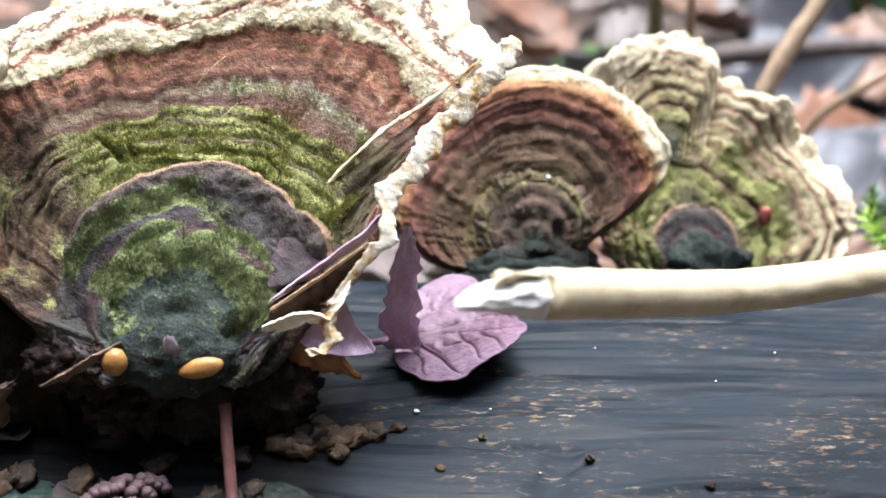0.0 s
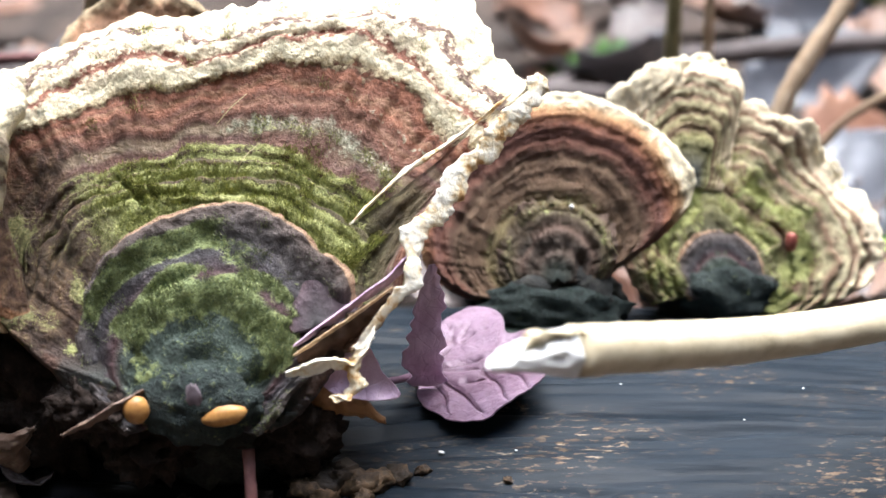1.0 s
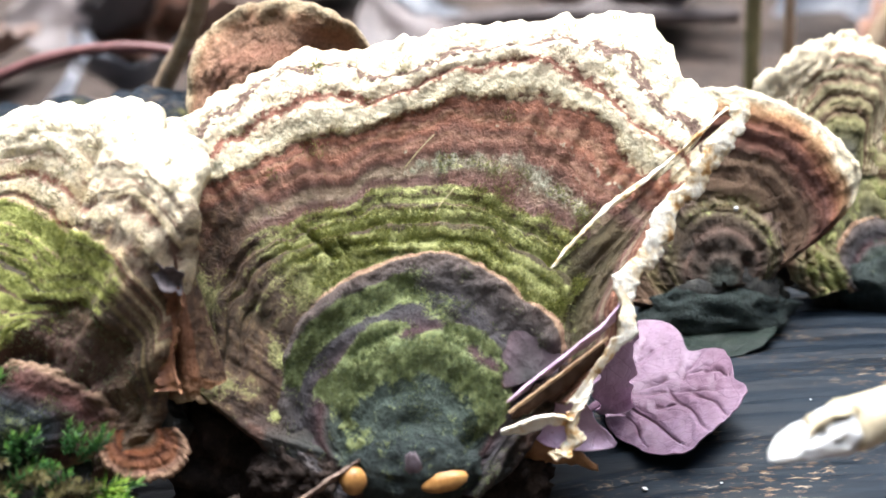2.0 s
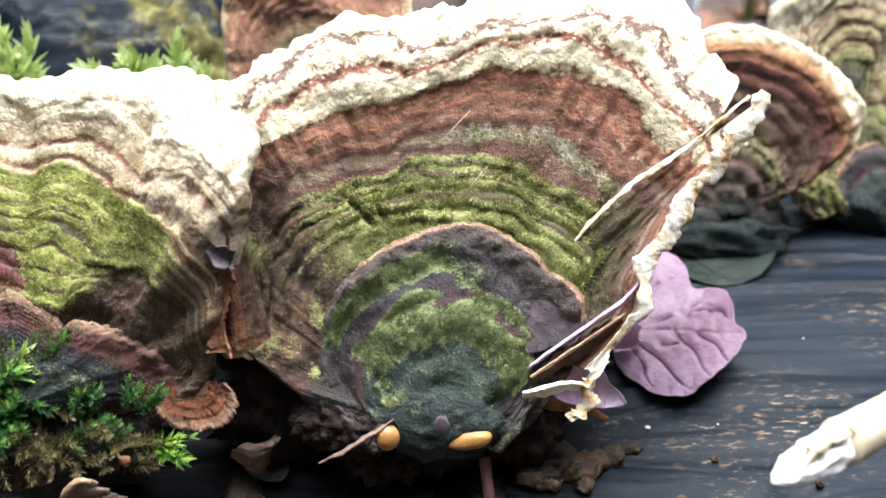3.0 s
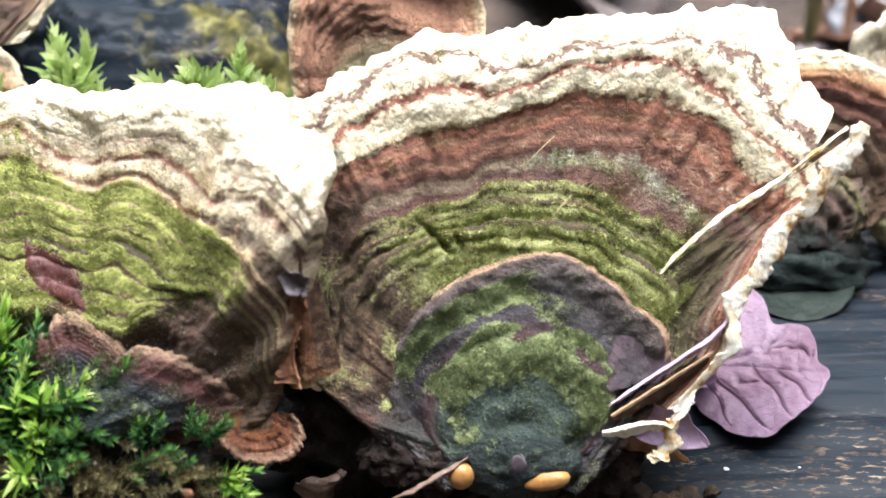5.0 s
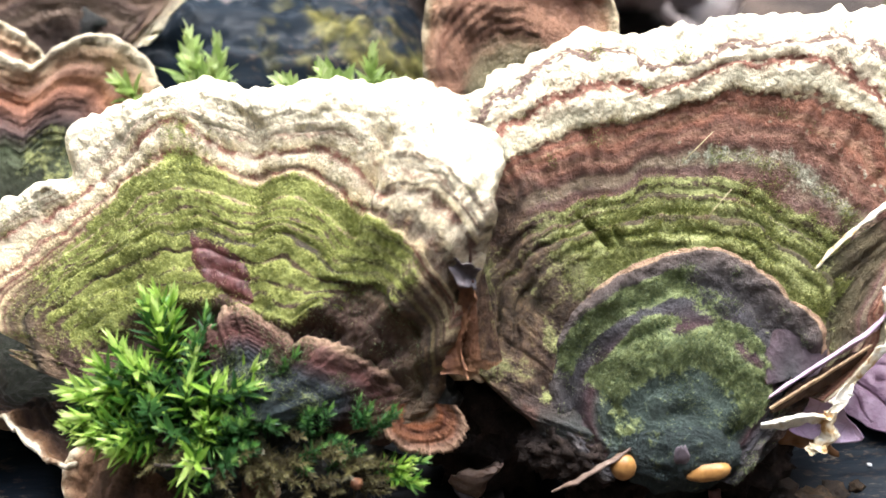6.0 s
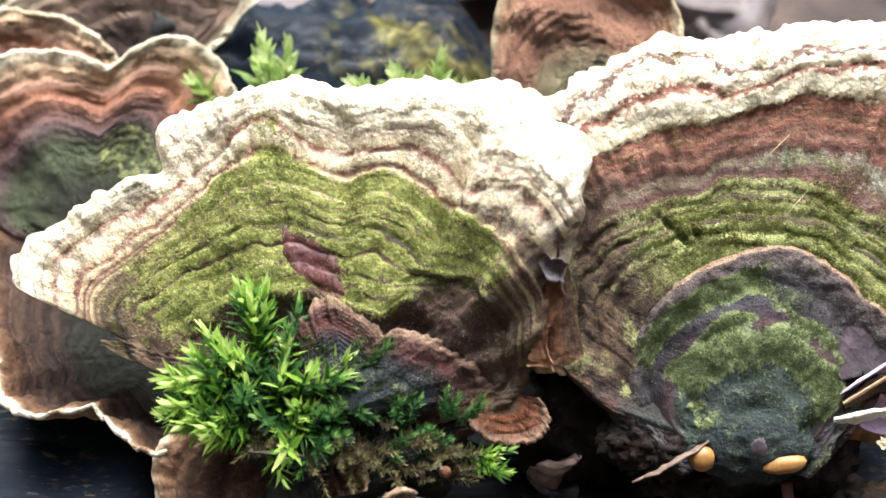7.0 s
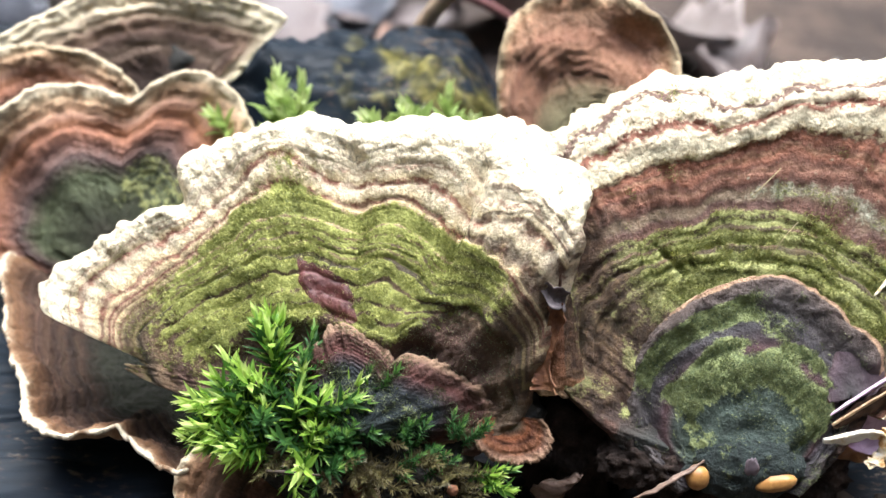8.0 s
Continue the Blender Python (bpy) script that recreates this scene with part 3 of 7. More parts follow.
    for i in (0, nu - 1):
        for k in range(nb - 1):
            row = list(range(keep[k], keep[k + 1] + 1))
            ends.append([i * width + j for j in row] + [i * width + width - 2 - k, i * width + width - 1 - k])
    return dict(verts=mm(grid.reshape(-1, 3)), zone=zz.ravel(), ang=aa.ravel(), groove=gg.ravel(), cap=cap, ends=ends, margin=rimf, low=low, top=mm(top), Z=ZW, A=A, n=n)


def fan_parts(owner, f, mat, moss, names=("cap", "margin", "pore_surface"), labels=("", "cream wavy growing edge", "pale brown underside"), under=None, bloom=None, weather=None):
    crust = np.clip(bloom(f["ang"], f["zone"]), -1, 1) if bloom else np.full(len(f["zone"]), -1.0)
    mask = np.clip(moss(f["ang"], f["zone"]), -1, 1.5) if moss else np.full(len(f["zone"]), -1.0)
    worn = np.clip(weather(f["ang"], f["zone"]), -1, 1.2) if weather else np.full(len(f["zone"]), -1.0)
    values = {"zone": f["zone"], "moss": mask, "ray": f["ang"], "bloom": crust, "weather": worn, "groove": f["groove"]}
    out = []
    for key, nm, lb, mt in zip(("cap", "margin", "low"), names, labels, (mat, mat, under or mat_pore)):
        if len(f[key]):
            v, fc, at = compact(f["verts"], f[key], values)
            fc = fc.tolist()
            if key == "cap":
                ring = list(dict.fromkeys(i for face in f["ends"] for i in face))
                extra = {i: len(v) + k for k, i in enumerate(ring)}
                v = np.vstack([v, f["verts"][ring]])
                at = {k: np.concatenate([at[k], values[k][ring]]) for k in at}
                fc += [[extra[i] for i in face] for face in f["ends"]]
            out.append(part(nm, v, fc, mt, owner, lb, at))
    return out


def fuzz(owner, f, moss, count, mat, seed, length=(0.25, 0.65), name="algae_fuzz"):
    """Short green threads standing on the mossy zones."""
    rng = np.random.default_rng(seed)
    top, Z, A, n = f["top"], f["Z"], f["A"], f["n"]
    w = np.clip(moss(A, Z) + 0.9 * vnoise(top[..., 0] * 500, top[..., 1] * 500, top[..., 2] * 500, seed) - 0.15, 0, 1)[:-1, :-1]
    cell = np.linalg.norm(np.cross(top[1:, :-1] - top[:-1, :-1], top[:-1, 1:] - top[:-1, :-1]), axis=-1)
    p = (w * cell).ravel()
    idx = rng.choice(len(p), count, p=p / p.sum())
    i, j = np.divmod(idx, w.shape[1])
    s, t = rng.random((2, count, 1))
    at = top[i, j] + (top[i + 1, j] - top[i, j]) * s + (top[i, j + 1] - top[i, j]) * t
    d = n + rng.normal(0, 0.55, (count, 3))
    d /= np.linalg.norm(d, axis=1, keepdims=True)
    side = np.cross(d, rng.normal(0, 1, (count, 3)))
    side *= 0.00006 / np.linalg.norm(side, axis=1, keepdims=True)
    ln = rng.uniform(*length, (count, 1)) * 0.001
    tip = at + d * ln + np.array([0, -0.00003, 0.00012])
    verts = np.stack([at - side - n * 0.0001, at + side - n * 0.0001, tip], 1).reshape(-1, 3)
    return part(name, verts, np.arange(count * 3).reshape(-1, 3), mat, owner, "short green algae threads", smooth=False, kind="stuff")


def thread_material(name, stops):
    m, nodes, links, bsdf = material(name)
    geo = nodes.new("ShaderNodeNewGeometry")
    links.new(ramp(nodes, links, geo.outputs["Random Per Island"], stops), bsdf.inputs["Base Color"])
    bsdf.inputs["Roughness"].default_value = 0.7
    return m


mat_fuzz = thread_material("olive_threads", [(0.0, (0.11, 0.12, 0.035)), (0.5, (0.29, 0.31, 0.085)), (1.0, (0.56, 0.56, 0.21))])
mat_fuzz_dark = thread_material("dark_green_threads", [(0.0, (0.045, 0.062, 0.038)), (0.5, (0.16, 0.195, 0.09)), (1.0, (0.36, 0.39, 0.18))])

SHELVES = "bracket fungi on the log"

# the large middle bracket
M_AXES = fan_frame((0.08, -0.758, 0.647))
M_BASE = (-5.3, -16.3, 11.5)
M_RIM = [(-104, 8), (-86, 12), (-75, 16.5), (-70, 20.5), (-65, 26), (-60, 30.5), (-55, 33), (-49, 36), (-41, 40), (-37, 46), (-34, 49.8), (-30, 49.2), (-23, 50.6), (-15, 51.4), (-11, 53), (-7, 51),
         (-1, 51.8), (4, 51.6), (8, 54), (16, 55.6), (19, 57.5), (25, 61.3), (29, 64), (33, 61.8), (36, 58.4), (40, 57.6), (42.6, 57.2), (43.6, 46), (44.2, 38), (45, 26), (58, 21), (75, 14), (100, 8)]
M_RIM = [(a, r - 0.5 * (-38 <= a <= 34)) for a, r in M_RIM]
M_ZONE = [(-104, 18), (-70, 31), (-50, 43), (-36, 48), (-25, 50), (-12, 51.5), (0, 51.5), (12, 53), (25, 54.5), (35, 55), (45, 55), (100, 50)]


def main_moss(a, z):
    side = step(-46, -26, a) * (1 - step(38, 60, a))
    band = 1.12 * step(0.40, 0.46, z) * (1 - step(0.675, 0.705, z))
    gaps = 0.75 * np.exp(-(((z - 0.578) / 0.009) ** 2)) + 0.55 * np.exp(-(((z - 0.635) / 0.008) ** 2)) + 0.35 * np.exp(-(((z - 0.665) / 0.008) ** 2))
    pale = 0.60 * np.exp(-(((z - 0.722) / 0.016) ** 2)) * step(-10, 10, a)
    old = 0.50 * (1 - step(-46, -32, a)) * step(-74, -60, a) * step(0.25, 0.36, z) * (1 - step(0.72, 0.82, z)) * (1 + 0.6 * vnoise(a / 9, z * 14, 0, 12))
    return -0.30 + 0.42 * (1 - step(-74, -60, a)) + 1.0 * side * band - gaps * side + old * 1.5 + pale + 0.5 * (1 - step(0.14, 0.24, z))


def main_wave(a, v, z):
    fold = -2.0 * np.exp(-(((a + 17 + 34 * (z - 0.53)) / (0.9 - 3 * (z - 0.55))) ** 2)) * step(0.51, 0.54, z) * (1 - step(0.60, 0.68, z)) - 1.5 * np.exp(-(((a + 13.4 + 25 * (z - 0.53)) / 0.55) ** 2)) * step(0.51, 0.53, z) * (1 - step(0.56, 0.60, z))
    knob = 1.5 * np.exp(-(((a + 12.5) / 4.2) ** 4)) * np.exp(-(((z - 0.875) / 0.045) ** 2)) + 1.0 * np.exp(-(((a + 15) / 4.5) ** 2)) * np.exp(-(((z - 0.78) / 0.06) ** 2))
    roll = 0.7 * np.sin(np.radians(a * 9.0 + 30)) * step(0.80, 1.0, z)
    lip = (1.7 + 1.9 * step(5, 24, a)) * (step(0.66, 0.94, z) - 1.0 * step(0.93, 1.03, z))
    pleat = 0.55 * vnoise(a / 1.4, z * 6, 0, 19) * np.exp(-(((z - 0.80) / 0.04) ** 2)) + 0.35 * vnoise(a / 6, z * 5, 0, 20) * (1 - step(-48, -30, a)) * step(0.4, 0.6, z)
    web = -4.2 * (1 - step(-44, -28, a)) * step(-64, -54, a) * step(0.40, 0.8, v) - 3.0 * (1 - step(-84, -70, a)) * v - 2.2 * (1 - step(0.36, 0.46, z)) * step(-75, -55, a)
    return fold + knob + roll + lip + web + pleat


main_bracket = thing("bracket_fungus", mm(M_BASE), "large fan-shaped bracket fungus, brown zones, green algae, cream torn edge", "bracket fungus", SHELVES)
M_RING_A = [(-104, 30), (-76, 28), (-66, 23), (-56, 21), (-40, 24), (-25, 25), (0, 25.5), (35, 25.5), (60, 25), (100, 25)]
M_RING_B = [(-104, 40), (-76, 37), (-67, 30), (-56, 29), (-44, 32.9), (-31, 33.5), (-24, 32.2), (-10, 32.3), (-4, 34.9), (11, 34.8), (24, 34.2), (34, 34.0), (100, 34)]
M_RING_C = [(-104, 46), (-76, 43), (-67, 36), (-55, 34.5), (-45, 39), (-36, 42.1), (-28, 40.3), (-19, 39.8), (-15, 40.9), (-8, 40.2), (-1, 41.7), (9, 44.4), (22, 47.7), (31, 47.1), (37, 45.1), (100, 44)]
M_RING_D = [(-104, 48), (-76, 45), (-67, 38), (-50, 40), (-35, 43.9), (-23, 45.1), (-16, 44.8), (-11, 45.3), (-6, 43.0), (5, 46.4), (11, 48.6), (20, 51.0), (26, 50.6), (34, 48.9), (100, 48)]
M_RING_E = [(-104, 50), (-76, 47), (-67, 40), (-50, 42), (-34, 46.6), (-26, 48.3), (-20, 49.0), (-11, 49.7), (-4, 47.5), (5, 48.2), (13, 51.0), (20, 53.8), (28, 55), (35, 52.6), (39, 51.4), (100, 50)]
M_RING_F = [(-104, 52), (-76, 49), (-67, 42), (-50, 44), (-36, 48.6), (-23, 50.8), (-11, 53), (-3, 51.6), (8, 54), (20, 58), (29, 64), (36, 59), (42, 57.7), (100, 56)]
M_RINGS = [(0.50, M_RING_A), (0.69, M_RING_B), (0.842, M_RING_C), (0.897, M_RING_D), (0.943, M_RING_E), (1.0, M_RING_F)]
fan_main = fan(M_BASE, M_AXES, M_RIM, M_ZONE, rings=M_RINGS, nu=640, nv=270, edge=0.03, thick=(2.4, 5.5), bow=(0.3, 0.4), seed=11, wave=main_wave, lumps=0.5, ripple=0.07, waver=1.15, wrinkle=0.28, crumble=0.20, soft=0.8,
               pillows=[(0.50, 0.42), (0.545, 0.42), (0.588, 0.40), (0.622, 0.36), (0.655, 0.30), (0.69, 0.10), (0.738, 0.10), (0.80, 0.12), (0.838, 0.24), (0.893, 0.26), (0.943, 0.22), (0.985, 0.0)],
               terraces=[(0.53, 0.5, 0.006), (0.588, 0.8, 0.006), (0.636, 0.7, 0.006), (0.69, 0.4, 0.007), (0.765, 0.2, 0.005), (0.80, 0.2, 0.005), (0.838, -0.3, 0.006), (0.893, 0.5, 0.006), (0.943, 0.5, 0.006)])


def main_bloom(a, z):
    band = 0.92 * np.exp(-(((z - 0.728) / 0.024) ** 2)) * step(-6, 8, a) * (1 - step(34, 42, a))
    grey_lip = 0.7 * np.exp(-(((z - 0.868) / 0.016) ** 2)) * (np.exp(-(((a + 29) / 6) ** 2)) + 0.8 * np.exp(-(((a - 27) / 8) ** 2)))
    side = 0.34 * np.exp(-(((a + 47) / 8) ** 2)) * step(0.5, 0.58, z) * (1 - step(0.74, 0.82, z))
    return -0.25 + band + grey_lip + side + 0.62 * np.exp(-(((z - 0.795) / 0.011) ** 2)) * step(8, 20, a) + 0.3 * np.exp(-(((z - 0.76) / 0.008) ** 2)) * step(-10, 0, a)


def main_weather(a, z):
    return -0.3 + 1.0 * (1 - step(-34, -16, a)) * (1 - step(0.78, 0.85, z)) * step(0.32, 0.44, z) + 0.30 * np.exp(-(((a + 18) / 8) ** 2)) * (1 - step(0.70, 0.80, z))


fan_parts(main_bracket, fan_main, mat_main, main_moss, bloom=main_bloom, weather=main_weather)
fuzz(main_bracket, fan_main, lambda a, z: main_moss(a, z) - 0.9 * (1 - step(-36, -26, a)), 24000, mat_fuzz, 5)

L_RIM = [(-110, 8), (-85, 11), (-70, 14.5), (-59, 16.6), (-42, 19.6), (-26, 21.7), (-8, 23.6), (4, 25.0), (12, 25.6), (24, 24.6), (33, 24.0), (36, 23.2), (40, 23.9), (47, 23.9), (55, 22.2), (64, 16), (80, 11), (110, 8)]


def lobe_moss(a, z):
    upper = 0.95 * step(0.76, 0.80, z) * (1 - step(0.90, 0.945, z)) * step(-58, -46, a) * (1 - step(-2, 14, a) + 0.35 * step(14, 30, a))
    lower = 1.15 * step(0.40, 0.50, z) * (1 - step(0.67, 0.73, z + 0.04 * np.sin(a / 7.0))) * step(-52, -40, a) * (1 - step(58, 72, a))
    bridge = 0.7 * np.exp(-(((a - 12) / 8) ** 2)) * step(0.66, 0.70, z) * (1 - step(0.78, 0.84, z))
    bare = 0.9 * np.exp(-(((z - 0.64) / 0.045) ** 2)) * (np.exp(-(((a - 4) / 8) ** 2)) + np.exp(-(((a - 36) / 11) ** 2)))
    return -0.12 + upper + lower + bridge - bare + 0.34 * (1 - step(0.42, 0.52, z)) * step(0.12, 0.2, z) + 0.3 * (1 - step(-50, -35, a)) * (1 - step(0.7, 0.8, z)) - 0.9 * step(0.94, 0.96, z)


def lobe_wave(a, v, z):
    return -0.35 * step(0.975, 1.0, v) + 0.9 * step(0.8, 0.95, v) + 0.9 * np.exp(-(((z - 0.55) / 0.11) ** 2)) * np.exp(-((a / 42) ** 4)) + 0.35 * fbm(a / 7, z * 14, 0, 27, 2) * step(0.3, 0.5, z) - 3.0 * step(46, 66, a) * v - (1 - step(-64, -12, a)) * 4.2 * v - 0.9 * np.exp(-(((z - 0.22) / 0.05) ** 2)) * np.exp(-((a / 30) ** 2))


L_ZONE = [(a, r * (1.0 + 0.06 * float(1 - step(-40, -30, a)) + 0.02 * float(1 - step(-28, -5, a)) + 0.08 * float(step(56, 66, a)))) for a, r in L_RIM]
fan_lobe = fan(np.array(M_BASE) + 2.4 * M_AXES[2], M_AXES, L_RIM, L_ZONE, nu=340, nv=160, thick=(0.5, 3.0), bow=(1.8, 0.2), seed=23, wave=lobe_wave, lumps=0.6, ripple=0.0, wrinkle=0.1, edge=0.015, split=2.0,
               terraces=[(0.34, 0.4, 0.03), (0.64, 0.45, 0.02), (0.80, 0.25, 0.02)])
fan_parts(main_bracket, fan_lobe, mat_lobe, lobe_moss, names=("inner_lobe", "lobe_margin", "lobe_underside"), labels=("older inner lobe, plum-grey with dark green algae and tan lip", "", ""))
fuzz(main_bracket, fan_lobe, lobe_moss, 14000, mat_fuzz_dark, 6, (0.2, 0.5))

# its foot on the log
part("foot", *lump(mm((-5, -5.4, 3.6)), mm((9, 5.5, 7.0)), 0.25, 1.8, 3, 48, 32), mat_foot, main_bracket, "slate-green lumpy attachment")
# Near-black lumps added to stand for the hollow's shade, partly for crumbling tissue.
mat_hollow_dark = mottled("black_hollow_lump", [(0.3, (0.010, 0.008, 0.007)), (0.5, (0.024, 0.017, 0.014)), (0.75, (0.06, 0.042, 0.034))], 420, 0.8, 1.0, 0.0012, spec=0.1)
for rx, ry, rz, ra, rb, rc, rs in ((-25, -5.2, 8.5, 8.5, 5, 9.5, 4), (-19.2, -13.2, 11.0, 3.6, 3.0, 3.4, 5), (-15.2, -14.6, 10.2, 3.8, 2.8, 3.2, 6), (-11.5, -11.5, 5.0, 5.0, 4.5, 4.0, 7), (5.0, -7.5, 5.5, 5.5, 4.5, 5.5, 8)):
    part("hollow_lump", *lump(mm((rx, ry, rz)), mm((ra, rb, rc)), 0.42, 2.4, 700 + rs, 44, 28), mat_hollow_dark, main_bracket, "black crumbling rotten underside")
mat_pad = bracket_material("slate_green_pad", [(0.0, (0.024, 0.034, 0.032)), (0.5, (0.042, 0.056, 0.052)), (1.0, (0.08, 0.10, 0.094))], moss=DARK_MOSS, speck=0.3, gloss=0.95, relief=1.5)
pad_v, pad_f = lump(mm((-4.6, -16.6, 12.2)), mm((7.2, 2.7, 4.4)), 0.16, 1.8, 17, 60, 40)
part("foot_pad", pad_v, pad_f, mat_pad, main_bracket, "slate-green swollen foot", {"zone": 0.5 + 0.3 * vnoise(pad_v[:, 0] * 400, pad_v[:, 2] * 400, 0, 9), "moss": np.full(len(pad_v), 0.22), "ray": pad_v[:, 0] * 3000, "bloom": np.full(len(pad_v), -1.0)})
mat_side = bracket_material("mauve_side_lobe", [(0.0, (0.03, 0.03, 0.03)), (0.4, (0.055, 0.042, 0.048)), (0.7, (0.075, 0.052, 0.062)), (0.90, (0.085, 0.058, 0.062)), (0.95, (0.30, 0.18, 0.12)), (1.0, (0.36, 0.23, 0.15))], moss=DARK_MOSS, speck=0.0, wobble=0.015, crumbs=0.0, relief=0.5)
fan_side = fan(np.array((8.4, -9.8, 18.8)) + 1.2 * M_AXES[2], M_AXES, [(-105, 3), (-60, 4), (-30, 5.6), (-18, 6.6), (-4, 9.2), (6, 10.0), (16, 9.5), (30, 8.2), (40, 7.2), (59, 6.0), (80, 4.8), (105, 4)], nu=110, nv=60, thick=(0.7, 1.6), bow=(0.2, -0.8), seed=29, lumps=0.3, ripple=0.0, wrinkle=0.05, edge=0.0, split=2.0, wave=lambda a, v, z: -0.7 * step(0.92, 1.0, v))
fan_parts(main_bracket, fan_side, mat_side, lambda a, z: -0.3 + 0.45 * (1 - step(-20, 4, a)), names=("side_lobe", "side_margin", "side_underside"), labels=("small mauve-grey side lobe with tan lip", "", ""))

def ribbon(points, widths, across, thickness=0.5, seed=0, curl=0.0, nu=60, nv=16):
    line = spline(points, nu)
    w = np.interp(np.linspace(0, 1, nu), np.linspace(0, 1, len(widths)), widths)
    ac = np.array([unit(a) for a in spline(across, nu)]) if np.ndim(across) == 2 else np.tile(unit(across), (nu, 1))
    tan = np.gradient(line, axis=0)
    nn = np.cross(tan, ac)
    nn /= np.linalg.norm(nn, axis=1, keepdims=True)
    t = np.linspace(-1, 1, nv)
    wob = 0.35 * vnoise(np.arange(nu)[:, None] / 5.0, t[None] * 2, 0, seed) * np.minimum(w, 1.6)[:, None] * 0.5
    edge = 1 + 0.25 * vnoise(np.arange(nu)[:, None] / 3.0, np.sign(t)[None] * 3.0, 0, seed + 1)
    top = line[:, None] + ac[:, None] * (t[None] * w[:, None] * edge)[..., None] + nn[:, None] * (curl * w[:, None] * t[None] ** 2 + wob)[..., None]
    low = top - nn[:, None] * thickness
    grid = np.concatenate([top, low[:, ::-1]], 1)
    f = grid_faces(nu, 2 * nv).tolist() + [[i * 2 * nv + 2 * nv - 1, (i + 1) * 2 * nv + 2 * nv - 1, (i + 1) * 2 * nv, i * 2 * nv] for i in range(nu - 1)]
    f += [list(range(2 * nv))[::-1], [(nu - 1) * 2 * nv + k for k in range(2 * nv)]]
    return mm(grid.reshape(-1, 3)), f


# the lifted, torn-off corner of the middle bracket
FLAP_OUT = [(35.1, 5.5, 45.6), (33.0, 3.0, 42.6), (30.6, 1.4, 40.8), (26.0, -1.8, 36.8), (22.6, -5.2, 32.8), (19.8, -7.8, 29.6), (19.5, -10.1, 25.8), (16.5, -12.1, 21.6), (13.2, -13.0, 17.9)]
FLAP_IN = [(9.3, -2.2, 27.2), (10.2, -3.2, 26.0), (11.0, -4.2, 24.8), (11.8, -5.0, 23.8), (12.3, -5.8, 22.6), (12.7, -6.4, 21.6), (12.6, -7.6, 20.6), (11.4, -9.0, 19.4), (9.8, -10.2, 18.2)]


def build_flap(owner):
    nu, nv = 120, 70
    n = M_AXES[2]
    out, inn = spline(FLAP_OUT, nu), spline(FLAP_IN, nu)
    s, t = np.meshgrid(np.linspace(0, 1, nu), np.linspace(0, 1, nv), indexing="ij")
    p = inn[:, None] * (1 - t[..., None]) + out[:, None] * t[..., None]
    sag = -1.0 * np.sin(np.pi * t) ** 1.2 * step(0.0, 0.25, s) - 0.4
    sag = sag + 0.5 * fbm(s * 9, t * 6, 0, 71, 3) + 0.10 * np.sin(t * 46 + 6 * vnoise(s * 5, t * 3, 0, 72)) * step(0.2, 0.5, t)
    p = p + sag[..., None] * n
    p = p + (0.55 * vnoise(s * 26, t * 3, 0, 75) * t**6)[..., None] * unit((1, 0.1, -0.6))
    low = p - (0.7 + 0.8 * t)[..., None] * n
    grid = np.concatenate([p, low[:, ::-1]], 1)
    zone = np.concatenate([0.40 + 0.50 * t, (0.40 + 0.50 * t)[:, ::-1]], 1)
    zone = zone + 0.18 * np.concatenate([(1 - s) * t, ((1 - s) * t)[:, ::-1]], 1) * step(0.7, 1.0, np.concatenate([1 - s, 1 - s], 1))
    moss = np.concatenate([0.55 * (1 - step(0.1, 0.5, t)) - 0.2, (0.0 * t - 1)], 1)
    faces = grid_faces(nu, 2 * nv).tolist()
    for i in (0, nu - 1):
        faces += [[i * 2 * nv + j, i * 2 * nv + j + 1, i * 2 * nv + 2 * nv - 2 - j, i * 2 * nv + 2 * nv - 1 - j] for j in range(nv - 1)]
    part("torn_flap", mm(grid.reshape(-1, 3)), faces, mat_main, owner, "lifted brown corner split from the cap", {"zone": zone, "moss": moss, "ray": np.concatenate([s, s], 1) * 14, "bloom": moss * 0 - 1, "weather": moss * 0 - 1})
    # thick crumbling edge, a ragged roll
    NE, NS = 320, 22
    edge = spline(FLAP_OUT, NE)
    jag = 0.75 * fbm(np.arange(NE) / 26.0, 1.5, 0, 73, 3) + 0.10 * vnoise(np.arange(NE) / 3.1, 2.5, 0, 74)
    edge = edge + jag[:, None] * unit((0.75, 0.25, -0.6))
    a = np.arange(NS) * 2 * np.pi / NS
    across = unit((0.75, 0.25, -0.6))
    u = np.linspace(0, 1, NE)
    w = 1.65 + 0.25 * vnoise(u * 11, 0.4, 0, 77) + 0.1 * vnoise(u * 34, 0.9, 0, 79)
    w = 0.92 * w * np.interp(u, [0, 0.03, 0.12, 0.3, 0.45, 0.55, 0.7, 0.85, 1], [0.75, 1.3, 1.0, 0.95, 1.35, 1.2, 1.05, 0.55, 0.3])
    ring = across[None, None] * (np.cos(a) * 0.95)[None, :, None] + n[None, None] * (np.sign(np.sin(a)) * np.abs(np.sin(a)) ** 0.7 * 0.26)[None, :, None]
    roll = edge[:, None] + ring * w[:, None, None]
    q = roll
    ragged = step(0.2, 0.9, np.cos(a))[None] * (0.55 * fbm(np.arange(NE) / 13.0, 7.5, 0, 81, 4) + 0.12 * vnoise(np.arange(NE) / 1.7, 9.5, 0, 82))[:, None]
    rough = 1 + 0.35 * ragged + 0.40 * fbm(q[..., 0] / 1.9, q[..., 1] / 1.9, q[..., 2] / 1.9, 78, 3) + 0.16 * fbm(q[..., 0] / 0.5, q[..., 1] / 0.5, q[..., 2] / 0.5, 88, 3)
